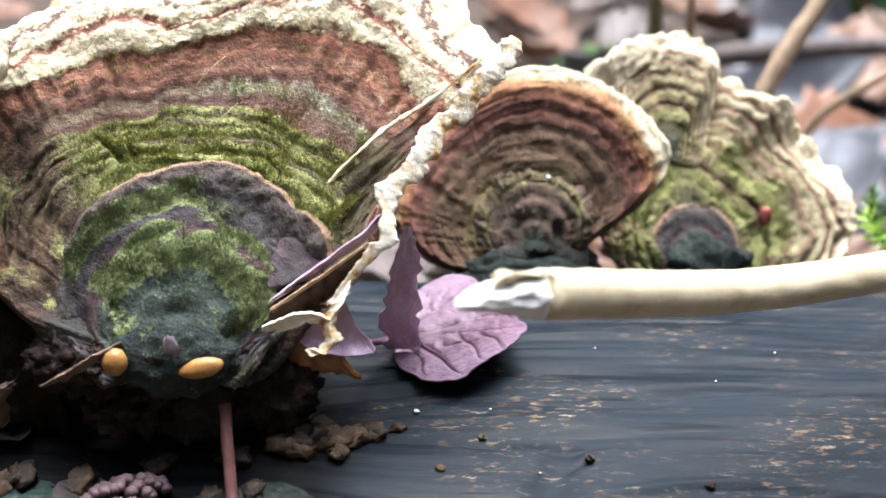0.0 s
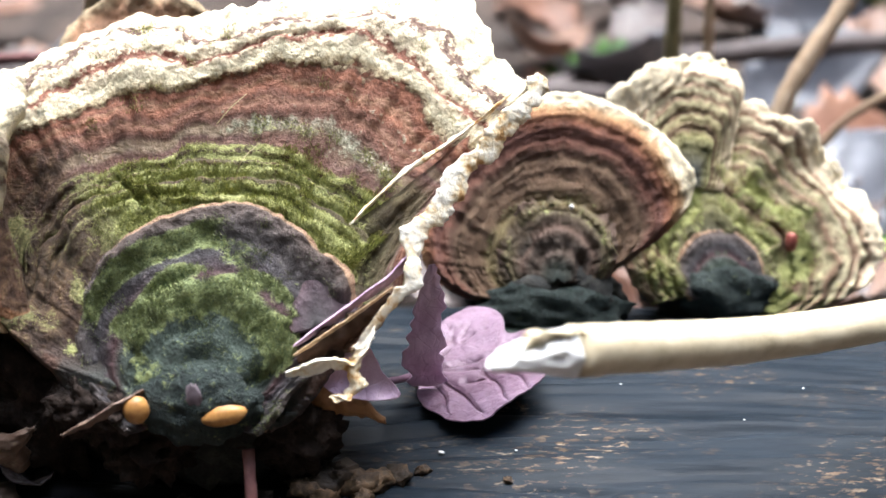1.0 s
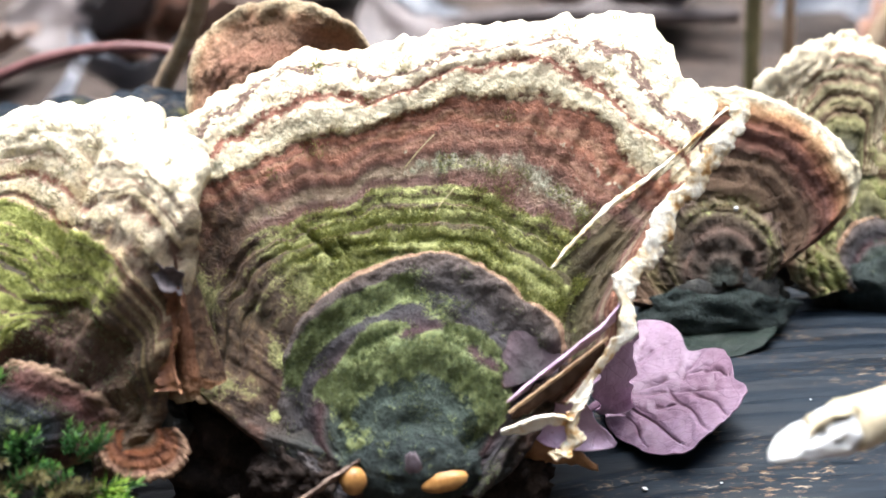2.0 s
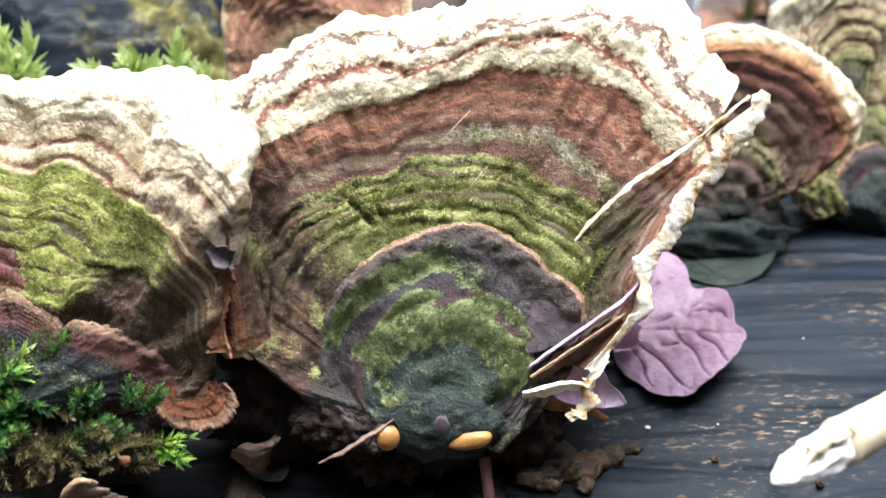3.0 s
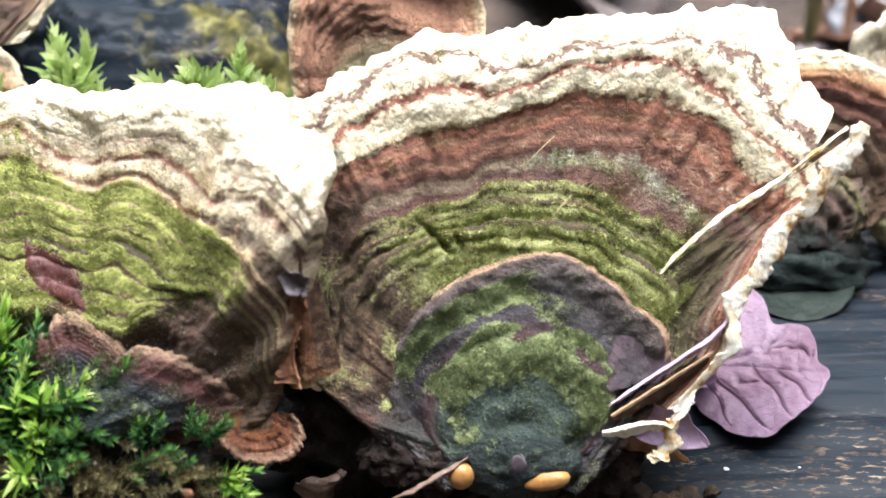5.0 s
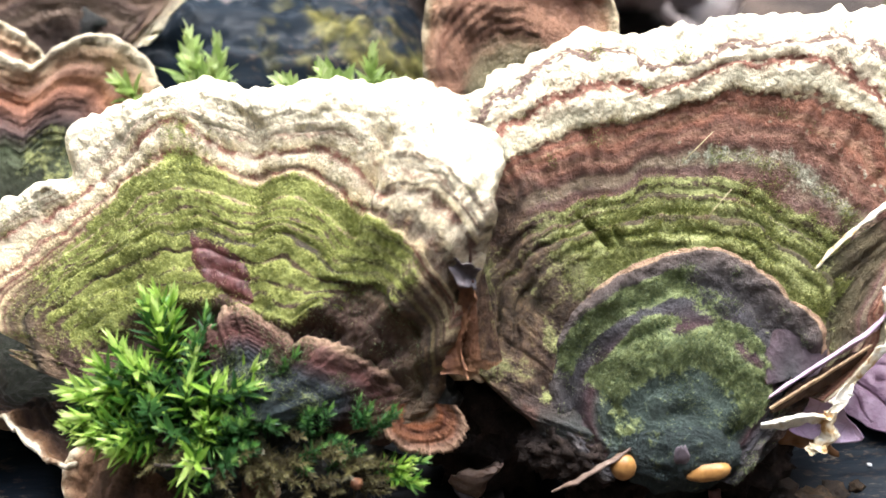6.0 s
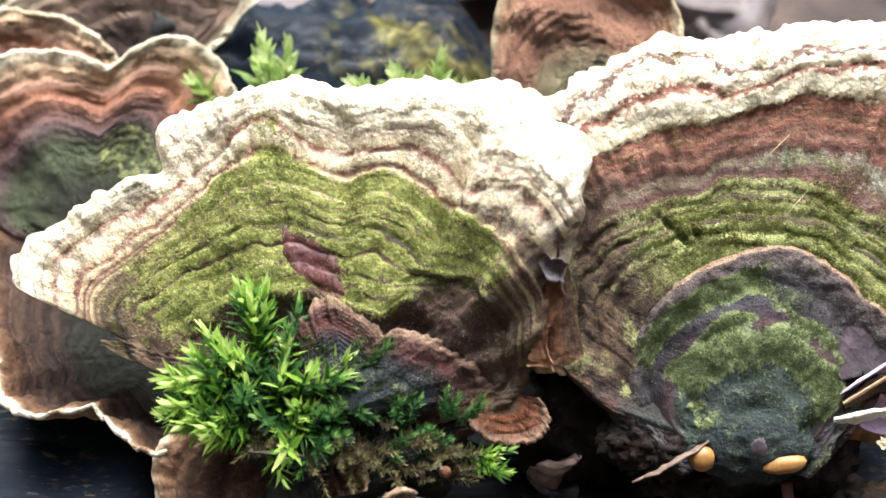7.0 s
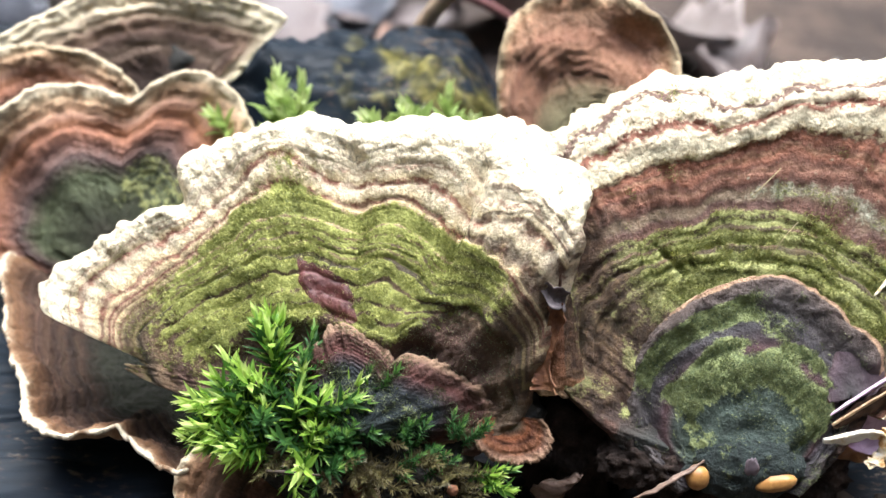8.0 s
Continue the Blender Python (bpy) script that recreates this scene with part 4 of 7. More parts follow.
    roll = edge[:, None] + ring * (w[:, None] * rough)[..., None]
    faces = grid_faces(NE, NS).tolist()
    faces += [[i * NS + NS - 1, (i + 1) * NS + NS - 1, (i + 1) * NS, i * NS] for i in range(NE - 1)] + [list(range(NS)), [(NE - 1) * NS + k for k in range(NS)][::-1]]
    part("torn_edge", mm(roll.reshape(-1, 3)), faces, mat_torn, owner, "crumbling cream-white torn rim")
    # the pale split line along the upper side of the flap
    split = [FLAP_IN[0], (12.0, -1.6, 29.3), (14.4, -0.2, 31.5), (19.0, 1.5, 35.2), (25.5, 3.3, 39.4), (33.0, 5.6, 45.2)]
    split = [np.array(q) + 0.1 * n for q in split]
    part("split_lip", *tube(mm(split), mm([0.06, 0.14, 0.30, 0.55, 0.42, 0.25]), 8, 140, 1.3, 4, 0.5), mat_torn, owner, "thin pale split lip")
    # shreds hanging under the flap


build_flap(main_bracket)
# torn shreds under the lifted corner
part("shred", *ribbon([(5.2, -14.2, 15.2), (8.0, -14.4, 16.2), (11.0, -14.3, 16.8), (13.2, -14.2, 16.0)], [0.25, 0.9, 0.7, 0.5], (0.1, -0.3, 1), 0.5, 301, 0.5, 50, 14), mat_torn, main_bracket, "ochre curled shred of torn rim")
part("shred", *ribbon([(13.6, -14.0, 17.4), (13.0, -14.6, 15.6), (13.6, -14.9, 13.9), (12.2, -15.0, 12.6), (10.8, -15.1, 13.2)], [0.9, 0.7, 1.2, 0.9, 0.5], (1, 0.1, 0.2), 0.6, 303, -0.6, 60, 14), mat_torn, main_bracket, "ochre curled shred of torn rim")
part("shred", *ribbon([(15.2, -12.6, 20.6), (14.4, -13.2, 18.8), (13.4, -13.8, 17.0)], [0.7, 1.1, 0.7], (1, 0.0, 0.4), 0.5, 305, 0.4, 40, 12), mat_torn, main_bracket, "ochre curled shred of torn rim")
part("sliver", *ribbon([(6.2, -13.4, 17.2), (9.0, -12.6, 18.9), (13.0, -11.6, 21.4), (17.6, -10.6, 24.6)], [0.12, 0.22, 0.2, 0.1], (-0.2, -0.2, 1), 0.3, 307, 0.3, 60, 8), mat_pore, main_bracket, "dry cream edge of the tear")
part("brown_fold", *ribbon([(6.4, -12.6, 16.4), (9.6, -11.8, 17.8), (13.4, -10.8, 19.8), (17.2, -9.8, 23.2)], [0.5, 1.6, 1.9, 0.6], (0.15, 0.25, -0.95), 0.3, 311, 0.4, 60, 14), mottled("dark_leaf_brown", [(0.3, (0.018, 0.010, 0.007)), (0.5, (0.045, 0.026, 0.018)), (0.75, (0.10, 0.06, 0.04))], 300, 0.8, 0.6, spec=0.1), main_bracket, "dark brown folded underside of the tear")

# the bracket beside it, cream above and olive below, two rounded lobes
N_AXES = fan_frame((-0.264, -0.697, 0.667))
N_BASE = (-53.2, -18.4, 17.8)
N_RIM = [(-112, 9), (-92, 13), (-80, 18), (-74, 22), (-72.6, 26), (-73.2, 30), (-74.5, 36), (-73.6, 41), (-70.5, 46), (-67, 48.6), (-63, 48.2), (-59, 46), (-53, 44.6), (-45, 42.1), (-41, 40.2), (-39.5, 41.0), (-38, 44.6), (-35, 45.1),
         (-30, 43.8), (-23, 42.6), (-17, 43.1), (-12, 42.8), (-7, 40.2), (-2, 39.5), (4, 40.1), (11, 40.7), (18, 41.8), (23, 44), (28, 44.4), (31, 43.6), (34, 41.2), (37, 42.4), (41, 41.4), (44.5, 39.6), (47.5, 35.8), (50, 35.2), (52, 31.5), (57, 27.5), (64, 24), (71, 20), (83, 16.5), (100, 10)]
N_RIM = [(a, r - 1.2 * (-60 <= a <= 40)) for a, r in N_RIM]
N_ZONE = [(-112, 34), (-80, 46), (-71, 45), (-55, 43), (-40, 43.5), (-26, 42), (-16, 45), (-8, 42.5), (-3, 38), (3, 41.5), (10, 43.5), (18, 41.5), (26, 36.5), (33, 40), (40, 40), (46, 41), (52, 40), (60, 36), (80, 28), (100, 22)]


def left_moss(a, z):
    mid = step(-72, -46, a + 40 * (0.60 - z)) * (1 - step(34, 48, a))
    rings = -sum(d * np.exp(-(((z - c + 0.004 * np.sin(a / 3.0 + 40 * c)) / 0.006) ** 2)) for c, d in ((0.425, 0.6), (0.46, 0.5), (0.50, 0.7), (0.545, 0.9), (0.575, 0.6), (0.602, 0.6), (0.632, 0.5), (0.66, 0.6)))
    patch = -1.6 * np.exp(-(((a + 14) / 6) ** 2)) * np.exp(-(((z - 0.46) / 0.06) ** 2))
    right = 0.85 * step(24, 34, a) * (1 - step(49, 55, a)) * step(0.505, 0.52, z) * (1 - step(0.66, 0.76, z)) - 0.55 * step(22, 34, a) * (1 - step(0.49, 0.52, z)) * step(0.25, 0.35, z)
    return -0.3 + 1.25 * mid * step(0.30, 0.42, z) * (1 - step(0.64 + 0.06 * step(-50, -30, a), 0.77, z)) + 0.75 * np.exp(-(((a + 18) / 5) ** 2)) * step(0.7, 0.74, z) * (1 - step(0.80, 0.86, z)) + rings * mid + patch + right + 0.5 * (1 - step(0.12, 0.3, z)) + 0.25 * (1 - step(-60, -45, a)) * (1 - step(0.66, 0.74, z))


def left_wave(a, v, z):
    valley = -1.8 * np.exp(-(((a + 3) / 4.0) ** 2)) * step(0.45, 0.75, z) * (1 - step(0.85, 0.95, z))
    cleft = -2.2 * np.exp(-(((a - 25 + 8 * (z - 0.8)) / 1.8) ** 2)) * step(0.60, 0.66, z) * (1 - step(0.86, 0.92, z))
    tip = -3.0 * np.exp(-(((a + 40.5) / 2.2) ** 2)) * step(0.8, 0.95, z)
    puff = 0.9 * np.exp(-(((z - 0.90) / 0.08) ** 2)) * (0.6 + 0.5 * np.sin(np.radians(a * 8)))
    over = 0.5 * step(0.76, 0.9, z) - 2.2 * step(0.94, 1.05, z) + 2.6 * step(22, 36, a) * (1 - step(50, 60, a)) * step(0.45, 0.85, v) + 0.9 * step(0.500, 0.518, z + 0.012 * np.sin(a / 2.5)) * step(23, 30, a) - 2.4 * step(0.82, 1.0, v) ** 2 * step(18, 32, a) * (1 - step(54, 60, a)) - 3.8 * step(47, 61, a) * step(0.3, 0.6, v) - 4.5 * step(63, 77, a) * v
    crimp = 0.22 * vnoise(a / 1.6, z * 5, 0, 43) * step(0.66, 0.76, z) * (1 - 0.6 * step(0.84, 0.9, z)) + 0.15 * vnoise(a / 5.0, z * 9, 0, 44) * step(0.70, 0.80, z) + 0.5 * fbm(a / 5, z * 16, 0, 45, 3) * step(20, 28, a) * (1 - step(0.50, 0.53, z))
    return crimp + valley + cleft + tip + puff + over - 2.2 * (1 - step(0.30, 0.39, z)) * step(-85, -60, a)


left_bracket = thing("bracket_fungus", mm(N_BASE), "wide bracket fungus, thick cream edge, olive algae rings, moss at foot", "bracket fungus", SHELVES)
N_RING_A = [(-112, 14), (-80, 21), (-67, 26.0), (-49, 21.8), (-28, 17.0), (-2, 13.4), (19, 12.6), (25, 15.5), (51, 17), (80, 13), (100, 12)]
N_RING_B = [(-112, 18), (-80, 27), (-68, 33.5), (-58, 31.3), (-43, 27.8), (-31, 26.3), (-17, 23.8), (-10, 21.6), (-6, 21.0), (6, 22.2), (19, 20.8), (26, 18.9), (40, 22.3), (59, 22.5), (80, 18), (100, 16)]
N_RING_C = [(-112, 22), (-80, 33), (-67, 39.4), (-51, 34.8), (-36, 33.5), (-32, 34.3), (-24, 33.6), (-13, 31.6), (-8, 28.5), (-2, 29.1), (10, 30.0), (17, 28.9), (24, 26.6), (33, 26.7), (42, 27.4), (53, 27.4), (80, 23), (100, 20)]
N_RING_D = [(-112, 24), (-80, 37), (-65, 44.0), (-53, 40.4), (-42, 36.9), (-36, 37.3), (-30, 36.0), (-25, 38.6), (-18, 38.9), (-12, 34.9), (-7, 32.8), (3, 32.3), (14, 33.0), (20, 32.3), (27, 29.3), (33, 30.8), (41, 33.6), (48, 32.8), (60, 31), (80, 27), (100, 24)]
N_RING_E = [(-112, 28), (-80, 42), (-71, 46), (-67, 49), (-53, 45), (-41, 41), (-36, 45.5), (-23, 43), (-15, 43.6), (-2, 39.8), (11, 41), (23, 44), (31, 42.8), (42, 40.5), (52, 39), (60, 36), (80, 31), (100, 28)]
N_RINGS = [(0.40, N_RING_A), (0.545, N_RING_B), (0.735, N_RING_C), (0.80, N_RING_D), (1.0, N_RING_E)]
fan_left = fan(N_BASE, N_AXES, N_RIM, N_ZONE, rings=N_RINGS, nu=600, nv=230, edge=0.03, thick=(3.4, 6.0), bow=(0.4, 0.6), seed=37, wave=left_wave, calm=lambda a, z: 1 - 0.8 * step(20, 36, a) * (1 - step(0.66, 0.74, z)), lumps=0.45, ripple=0.03, wrinkle=0.2, crumble=0.2, soft=0.8,
               pillows=[(0.34, 0.3), (0.40, 0.3), (0.455, 0.32), (0.50, 0.34), (0.545, 0.32), (0.585, 0.3), (0.625, 0.22), (0.67, 0.16), (0.712, 0.16), (0.75, 0.18), (0.79, 0.22), (0.845, 0.24), (0.895, 0.22), (0.955, 0.0)],
               waver=0.9, terraces=[(0.40, 0.5, 0.006), (0.46, 0.3, 0.006), (0.545, 0.7, 0.006), (0.60, 0.3, 0.006), (0.655, 0.25, 0.005), (0.735, 0.3, 0.006), (0.79, 0.2, 0.006), (0.87, 0.2, 0.006)])


def left_weather(a, z):
    """Brown worn rings in the folded corner of the wide bracket."""
    corner = (0.50 + 0.35 * (1 - step(0.76, 0.86, z))) * step(20, 32, a) * (1 - step(0.92, 1.0, z)) * step(0.5, 0.54, z) * (1 + 0.5 * np.sin(z * 120))
    old_side = 0.35 * (1 - step(-66, -50, a)) * (1 - step(0.56, 0.66, z))
    inner = 1.45 * np.exp(-(((z - 0.812 - 0.0012 * (a - 31)) / 0.009) ** 2)) * step(28, 31, a)
    outer = 1.3 * np.exp(-(((z - 0.862 - 0.0010 * (a - 27)) / 0.014) ** 2)) * step(24, 28, a)
    fold = 1.35 * np.exp(-(((a - 26.2 - 55 * (0.80 - z)) / 1.3) ** 2)) * step(0.72, 0.75, z) * (1 - step(0.81, 0.83, z))
    patch = 0.42 * step(26, 36, a) * np.exp(-(((z - 0.765) / 0.03) ** 2))
    mottle = 0.72 * step(8, 26, a) * step(0.72, 0.78, z) * (1 - step(0.97, 1.0, z))
    return -0.5 + np.maximum.reduce([corner + patch, inner, outer, fold, mottle]) + old_side


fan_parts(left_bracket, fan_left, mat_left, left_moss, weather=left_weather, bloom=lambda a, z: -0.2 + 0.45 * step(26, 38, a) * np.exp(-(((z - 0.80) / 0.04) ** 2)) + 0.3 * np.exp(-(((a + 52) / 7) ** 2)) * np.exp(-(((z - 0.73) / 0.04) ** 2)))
fuzz(left_bracket, fan_left, left_moss, 24000, mat_fuzz, 7, (0.2, 0.5))
mat_knob = bracket_material("red_brown_lobe", [(0.0, SLATE), (0.3, (0.035, 0.045, 0.05)), (0.60, (0.04, 0.046, 0.052)), (0.70, (0.05, 0.027, 0.027)), (0.80, (0.085, 0.032, 0.026)), (0.92, (0.10, 0.05, 0.038)), (0.97, (0.20, 0.12, 0.08)), (1.0, (0.26, 0.17, 0.11))], moss=DARK_MOSS, speck=0.2)
fan_knob = fan(np.array(N_BASE) + 1.2 * N_AXES[2], N_AXES, [(-100, 7), (-70, 9), (-45, 12), (-25, 12.5), (-17, 14), (-10, 13.6), (0, 12.4), (10, 11.2), (18, 10.2), (23, 9.6), (27, 11), (36, 11.8), (47, 12.6), (59, 14.6), (71, 16), (79, 15), (95, 8)],
               nu=200, nv=90, thick=(1.2, 3.0), bow=(2.2, 0.4), seed=41, lumps=1.6, wrinkle=0.5, waver=3.0, edge=0.05, split=2.0, terraces=[(0.5, 0.5, 0.03), (0.75, 0.4, 0.03)], wave=lambda a, v, z: -0.7 * step(0.92, 1, v) - 4.0 * step(40, 62, a) * v - 4.5 * step(62, 77, a) * v)
fan_parts(left_bracket, fan_knob, mat_knob, lambda a, z: -0.35 + 0.7 * np.exp(-(((z - 0.4) / 0.25) ** 2)), names=("inner_lobe", "lobe_margin", "lobe_underside"), labels=("red-brown older lobe with tan lip", "", ""))
fuzz(left_bracket, fan_left, lambda a, z: 0.75 * step(20, 28, a) * step(0.24, 0.32, z) * (1 - step(0.50, 0.53, z)) - 0.3 * step(60, 70, a), 5000, mat_fuzz_dark, 10, (0.2, 0.5))
fuzz(left_bracket, fan_knob, lambda a, z: 0.2 + 0.5 * np.exp(-(((z - 0.4) / 0.3) ** 2)), 6000, mat_fuzz_dark, 8, (0.2, 0.5))
part("foot", *lump(mm((-54, -13, 7.5)), mm((15, 7, 10)), 0.28, 1.6, 13), mat_foot, left_bracket, "dark damp attachment under moss")
# bare red scar in the olive zone, a thin film on the cap
def build_scar(owner, f, a0, z0, da, dz):
    A, Z, top, n = f["A"], f["Z"], f["top"], f["n"]
    e = np.hypot((A - a0 - 30 * (z0 - Z)) / da, (Z - z0) / dz) + 0.22 * fbm(top[..., 0] * 420, top[..., 2] * 420, 0, 87, 3)
    lift = np.clip((1 - e) / 0.25, -0.6, 1) * 0.00016
    verts = (top + lift[..., None] * n).reshape(-1, 3)
    faces = grid_faces(*A.shape)
    faces = faces[e.reshape(-1)[faces].min(1) < 1.1]
    v, fc, _ = compact(verts, faces, {})
    part("scar", v, fc, mottled("dark_red_scar", [(0.3, (0.03, 0.011, 0.011)), (0.5, (0.085, 0.026, 0.023)), (0.75, (0.18, 0.075, 0.065))], 420, 0.55, 0.8), owner, "smooth dark red bare patch")


build_scar(left_bracket, fan_left, -14.0, 0.455, 9.5, 0.075)


# tissue between the two brackets
W_AXES = (unit((1, 0, 0)), unit((0.02, -0.25, -0.97)), unit((0, -0.97, 0.25)))
mat_web = bracket_material("orange_brown_web", [(0.0, UMBER), (0.3, (0.11, 0.05, 0.03)), (0.6, (0.16, 0.07, 0.036)), (0.85, (0.22, 0.10, 0.05)), (0.96, (0.32, 0.17, 0.085)), (1.0, (0.46, 0.32, 0.19))], speck=0.3, crumbs=0.0)
fan_web = fan((-29.6, -7.8, 41.5), W_AXES, [(-11, 22.8), (-8, 22.4), (-4, 22.0), (0, 21.8), (4, 22.2), (8, 22.6), (11, 23.2)], nu=130, nv=120, thick=(0.8, 1.2), seed=181, v0=0.2, lumps=0.8, wrinkle=0.06, split=2.0, ripple=0.0, edge=0.03,
              wave=lambda a, v, z: 1.0 * np.exp(-(((a - 2 + 5 * v) / 4.0) ** 2)) * (1 - 0.7 * step(0.55, 1.0, v)) - 4.0 * (np.abs(a) / 11) ** 1.5 * v)
fan_parts(main_bracket, fan_web, mat_web, lambda a, z: -0.25 + 0.55 * step(4, 10, np.abs(a)) * (1 - step(0.75, 0.95, z)), weather=lambda a, z: -0.4 + 1.2 * step(2.5, 6, np.abs(a + 1)) * (1 - step(0.86, 0.97, z)), names=("joining_web", "web_margin", "web_underside"), labels=("orange-brown web joining two brackets", "", ""))
part("curled_edge", *ribbon([(-29.9, -10.6, 34.0), (-29.5, -11.6, 31.4), (-30.3, -12.4, 28.0), (-30.9, -13.2, 25.0), (-30.3, -14.3, 22.4)], [0.9, 1.0, 0.8, 0.8, 1.7], (1, -0.45, 0.1), 0.5, 87, 0.7, 90, 18), mat_rust, main_bracket, "orange curled fold with pale edge")
scrap = single("dried_scrap", *ribbon([(-33.8, -10.4, 35.2), (-31.6, -10.9, 35.7), (-30.2, -11.3, 35.0), (-28.6, -11.1, 34.0)], [0.2, 0.5, 1.3, 1.1], (0.2, 0.2, 1), 0.18, 85, 1.2, 40, 12),
               mottled("grey_dry_scrap", [(0.3, (0.05, 0.04, 0.04)), (0.55, (0.14, 0.115, 0.12)), (0.8, (0.28, 0.25, 0.25))], 700, 0.7, 0.6), "crumpled grey dried plant scrap on the bracket", "plant scrap")

small_bracket = thing("small_bracket_fungus", mm((-33.0, -14.0, 15.0)), "small rust-orange lobed bracket growing below larger ones", "bracket fungus", SHELVES)
S_AXES = (unit((1, 0.05, 0)), unit((0.05, -0.62, -0.75)), unit((0.0, -0.75, 0.62)))
fan_small = fan((-35.2, -13.6, 17.6), S_AXES, [(-85, 3.0), (-60, 4.6), (-40, 5.2), (-20, 5.4), (0, 5.6), (20, 6.0), (45, 6.6), (65, 6.0), (85, 4.0)], nu=110, nv=50, thick=(1.1, 2.2), bow=(-1.0, 1.0), seed=91, lumps=0.8, wrinkle=0.12, edge=0.08, split=0.86,
                terraces=[(0.6, 0.3, 0.03), (0.8, 0.3, 0.03)])
fan_parts(small_bracket, fan_small, bracket_material("rust_cap", [(0, UMBER), (0.3, (0.15, 0.11, 0.07)), (0.5, (0.36, 0.13, 0.055)), (0.62, (0.20, 0.08, 0.045)), (0.8, (0.38, 0.16, 0.08)), (0.9, (0.24, 0.13, 0.085)), (1, (0.36, 0.22, 0.14))]), None)
part("foot", *lump(mm((-34.5, -9.6, 15.5)), mm((4.0, 3.5, 3.0)), 0.3, 2, 92), mat_foot, small_bracket, "dark stub")

# the two brackets further along the log
b2 = thing("bracket_fungus", mm((37.1, 36.9, 2.0)), "round-edged dark brown bracket fungus with pale rim", "bracket fungus", SHELVES)
B2_AXES = fan_frame((-0.1, -0.93, 0.35))
fan_b2 = fan((37.1, 36.9, 8.7), B2_AXES, [(-112, 9), (-95, 15), (-80, 18.5), (-73, 20), (-54, 20.6), (-35, 22.2), (-23, 23.9), (-14, 25.2), (-1, 26.2), (10, 26.8), (20, 26.3), (33, 25.9), (45, 25.8), (56, 25.2), (62, 22.8), (69, 17.7), (75, 12.9), (84, 9), (100, 7)],
             nu=240, nv=110, thick=(1.8, 4.5), bow=(1.5, 2.2), seed=51, waver=1.5, lumps=0.7, ripple=0.08, wrinkle=0.2, crumble=0.08, pillows=[(0.30, 0.2), (0.42, 0.25), (0.55, 0.22), (0.66, 0.2), (0.76, 0.2), (0.86, 0.15), (0.93, 0.0)],
             zone=[(-112, 14), (-80, 20), (-40, 23), (0, 26), (30, 26), (60, 24), (75, 18), (100, 14)],
             terraces=[(0.34, 0.4, 0.03), (0.42, 0.5, 0.02), (0.55, 0.35, 0.02), (0.66, 0.35, 0.015), (0.76, 0.3, 0.015), (0.86, 0.25, 0.015)], wave=lambda a, v, z: -1.6 * step(0.9, 1.0, v))
fan_parts(b2, fan_b2, mat_b2, lambda a, z: -0.2 + 0.3 * (1 - step(0.2, 0.4, z)) + 0.45 * np.exp(-(((z - 0.46) / 0.06) ** 2)) + 0.2 * np.exp(-(((z - 0.66) / 0.04) ** 2)), labels=("", "pale ochre rim", "pale brown underside"))
part("foot", *lump(mm((38.5, 38, 4.0)), mm((9.5, 5.5, 7)), 0.25, 1.6, 53), mat_foot, b2, "dark green-grey stalk-like foot")
pad_v, pad_f = lump(mm((37.4, 35.0, 4.4)), mm((10.5, 3.4, 4.2)), 0.24, 1.5, 57, 40, 26)
part("foot_pad", pad_v, pad_f, mat_pad, b2, "dark swollen foot", {"zone": 0.45 + 0.3 * vnoise(pad_v[:, 0] * 400, pad_v[:, 2] * 400, 0, 9), "moss": np.full(len(pad_v), 0.1), "ray": pad_v[:, 0] * 3000, "bloom": np.full(len(pad_v), -1.0)})
fan_b2i = fan(np.array((38.6, 35.6, 8.6)) + 1.2 * B2_AXES[2], B2_AXES, [(-100, 6), (-70, 9), (-45, 11), (-20, 12.4), (5, 12.8), (25, 12.0), (50, 10.6), (75, 8), (100, 5)], nu=130, nv=60, thick=(0.9, 2.5), bow=(1.2, 0.5), seed=58, lumps=0.9, wrinkle=0.3, waver=2.0, edge=0.06, split=2.0, terraces=[(0.35, 0.8, 0.05), (0.6, 0.8, 0.04), (0.8, 0.5, 0.03)], wave=lambda a, v, z: -1.2 * step(0.85, 1, v))
fan_parts(b2, fan_b2i, bracket_material("brown_inner_fold", [(0.0, SLATE), (0.2, (0.05, 0.055, 0.045)), (0.35, (0.09, 0.065, 0.05)), (0.5, (0.07, 0.052, 0.04)), (0.62, (0.13, 0.085, 0.065)), (0.72, (0.09, 0.065, 0.045)), (0.9, (0.17, 0.14, 0.075)), (1.0, (0.12, 0.08, 0.06))]), lambda a, z: -0.25 + 0.55 * step(0.7, 0.8, z) * (1 - step(0.92, 1.0, z)) + 0.3 * (1 - step(0.2, 0.35, z)), names=("inner_lobe", "lobe_margin", "lobe_underside"), labels=("brown and olive inner fold", "", ""))
part("white_fleck", *lump(mm((40.3, 36.6, 19.6)), mm((0.35, 0.3, 0.35)), 0.2, 2, 55, 10, 8), mottled("white_fleck", [(0.3, grey(0.7)), (0.7, grey(0.85))], 900), b2, "tiny white fleck")

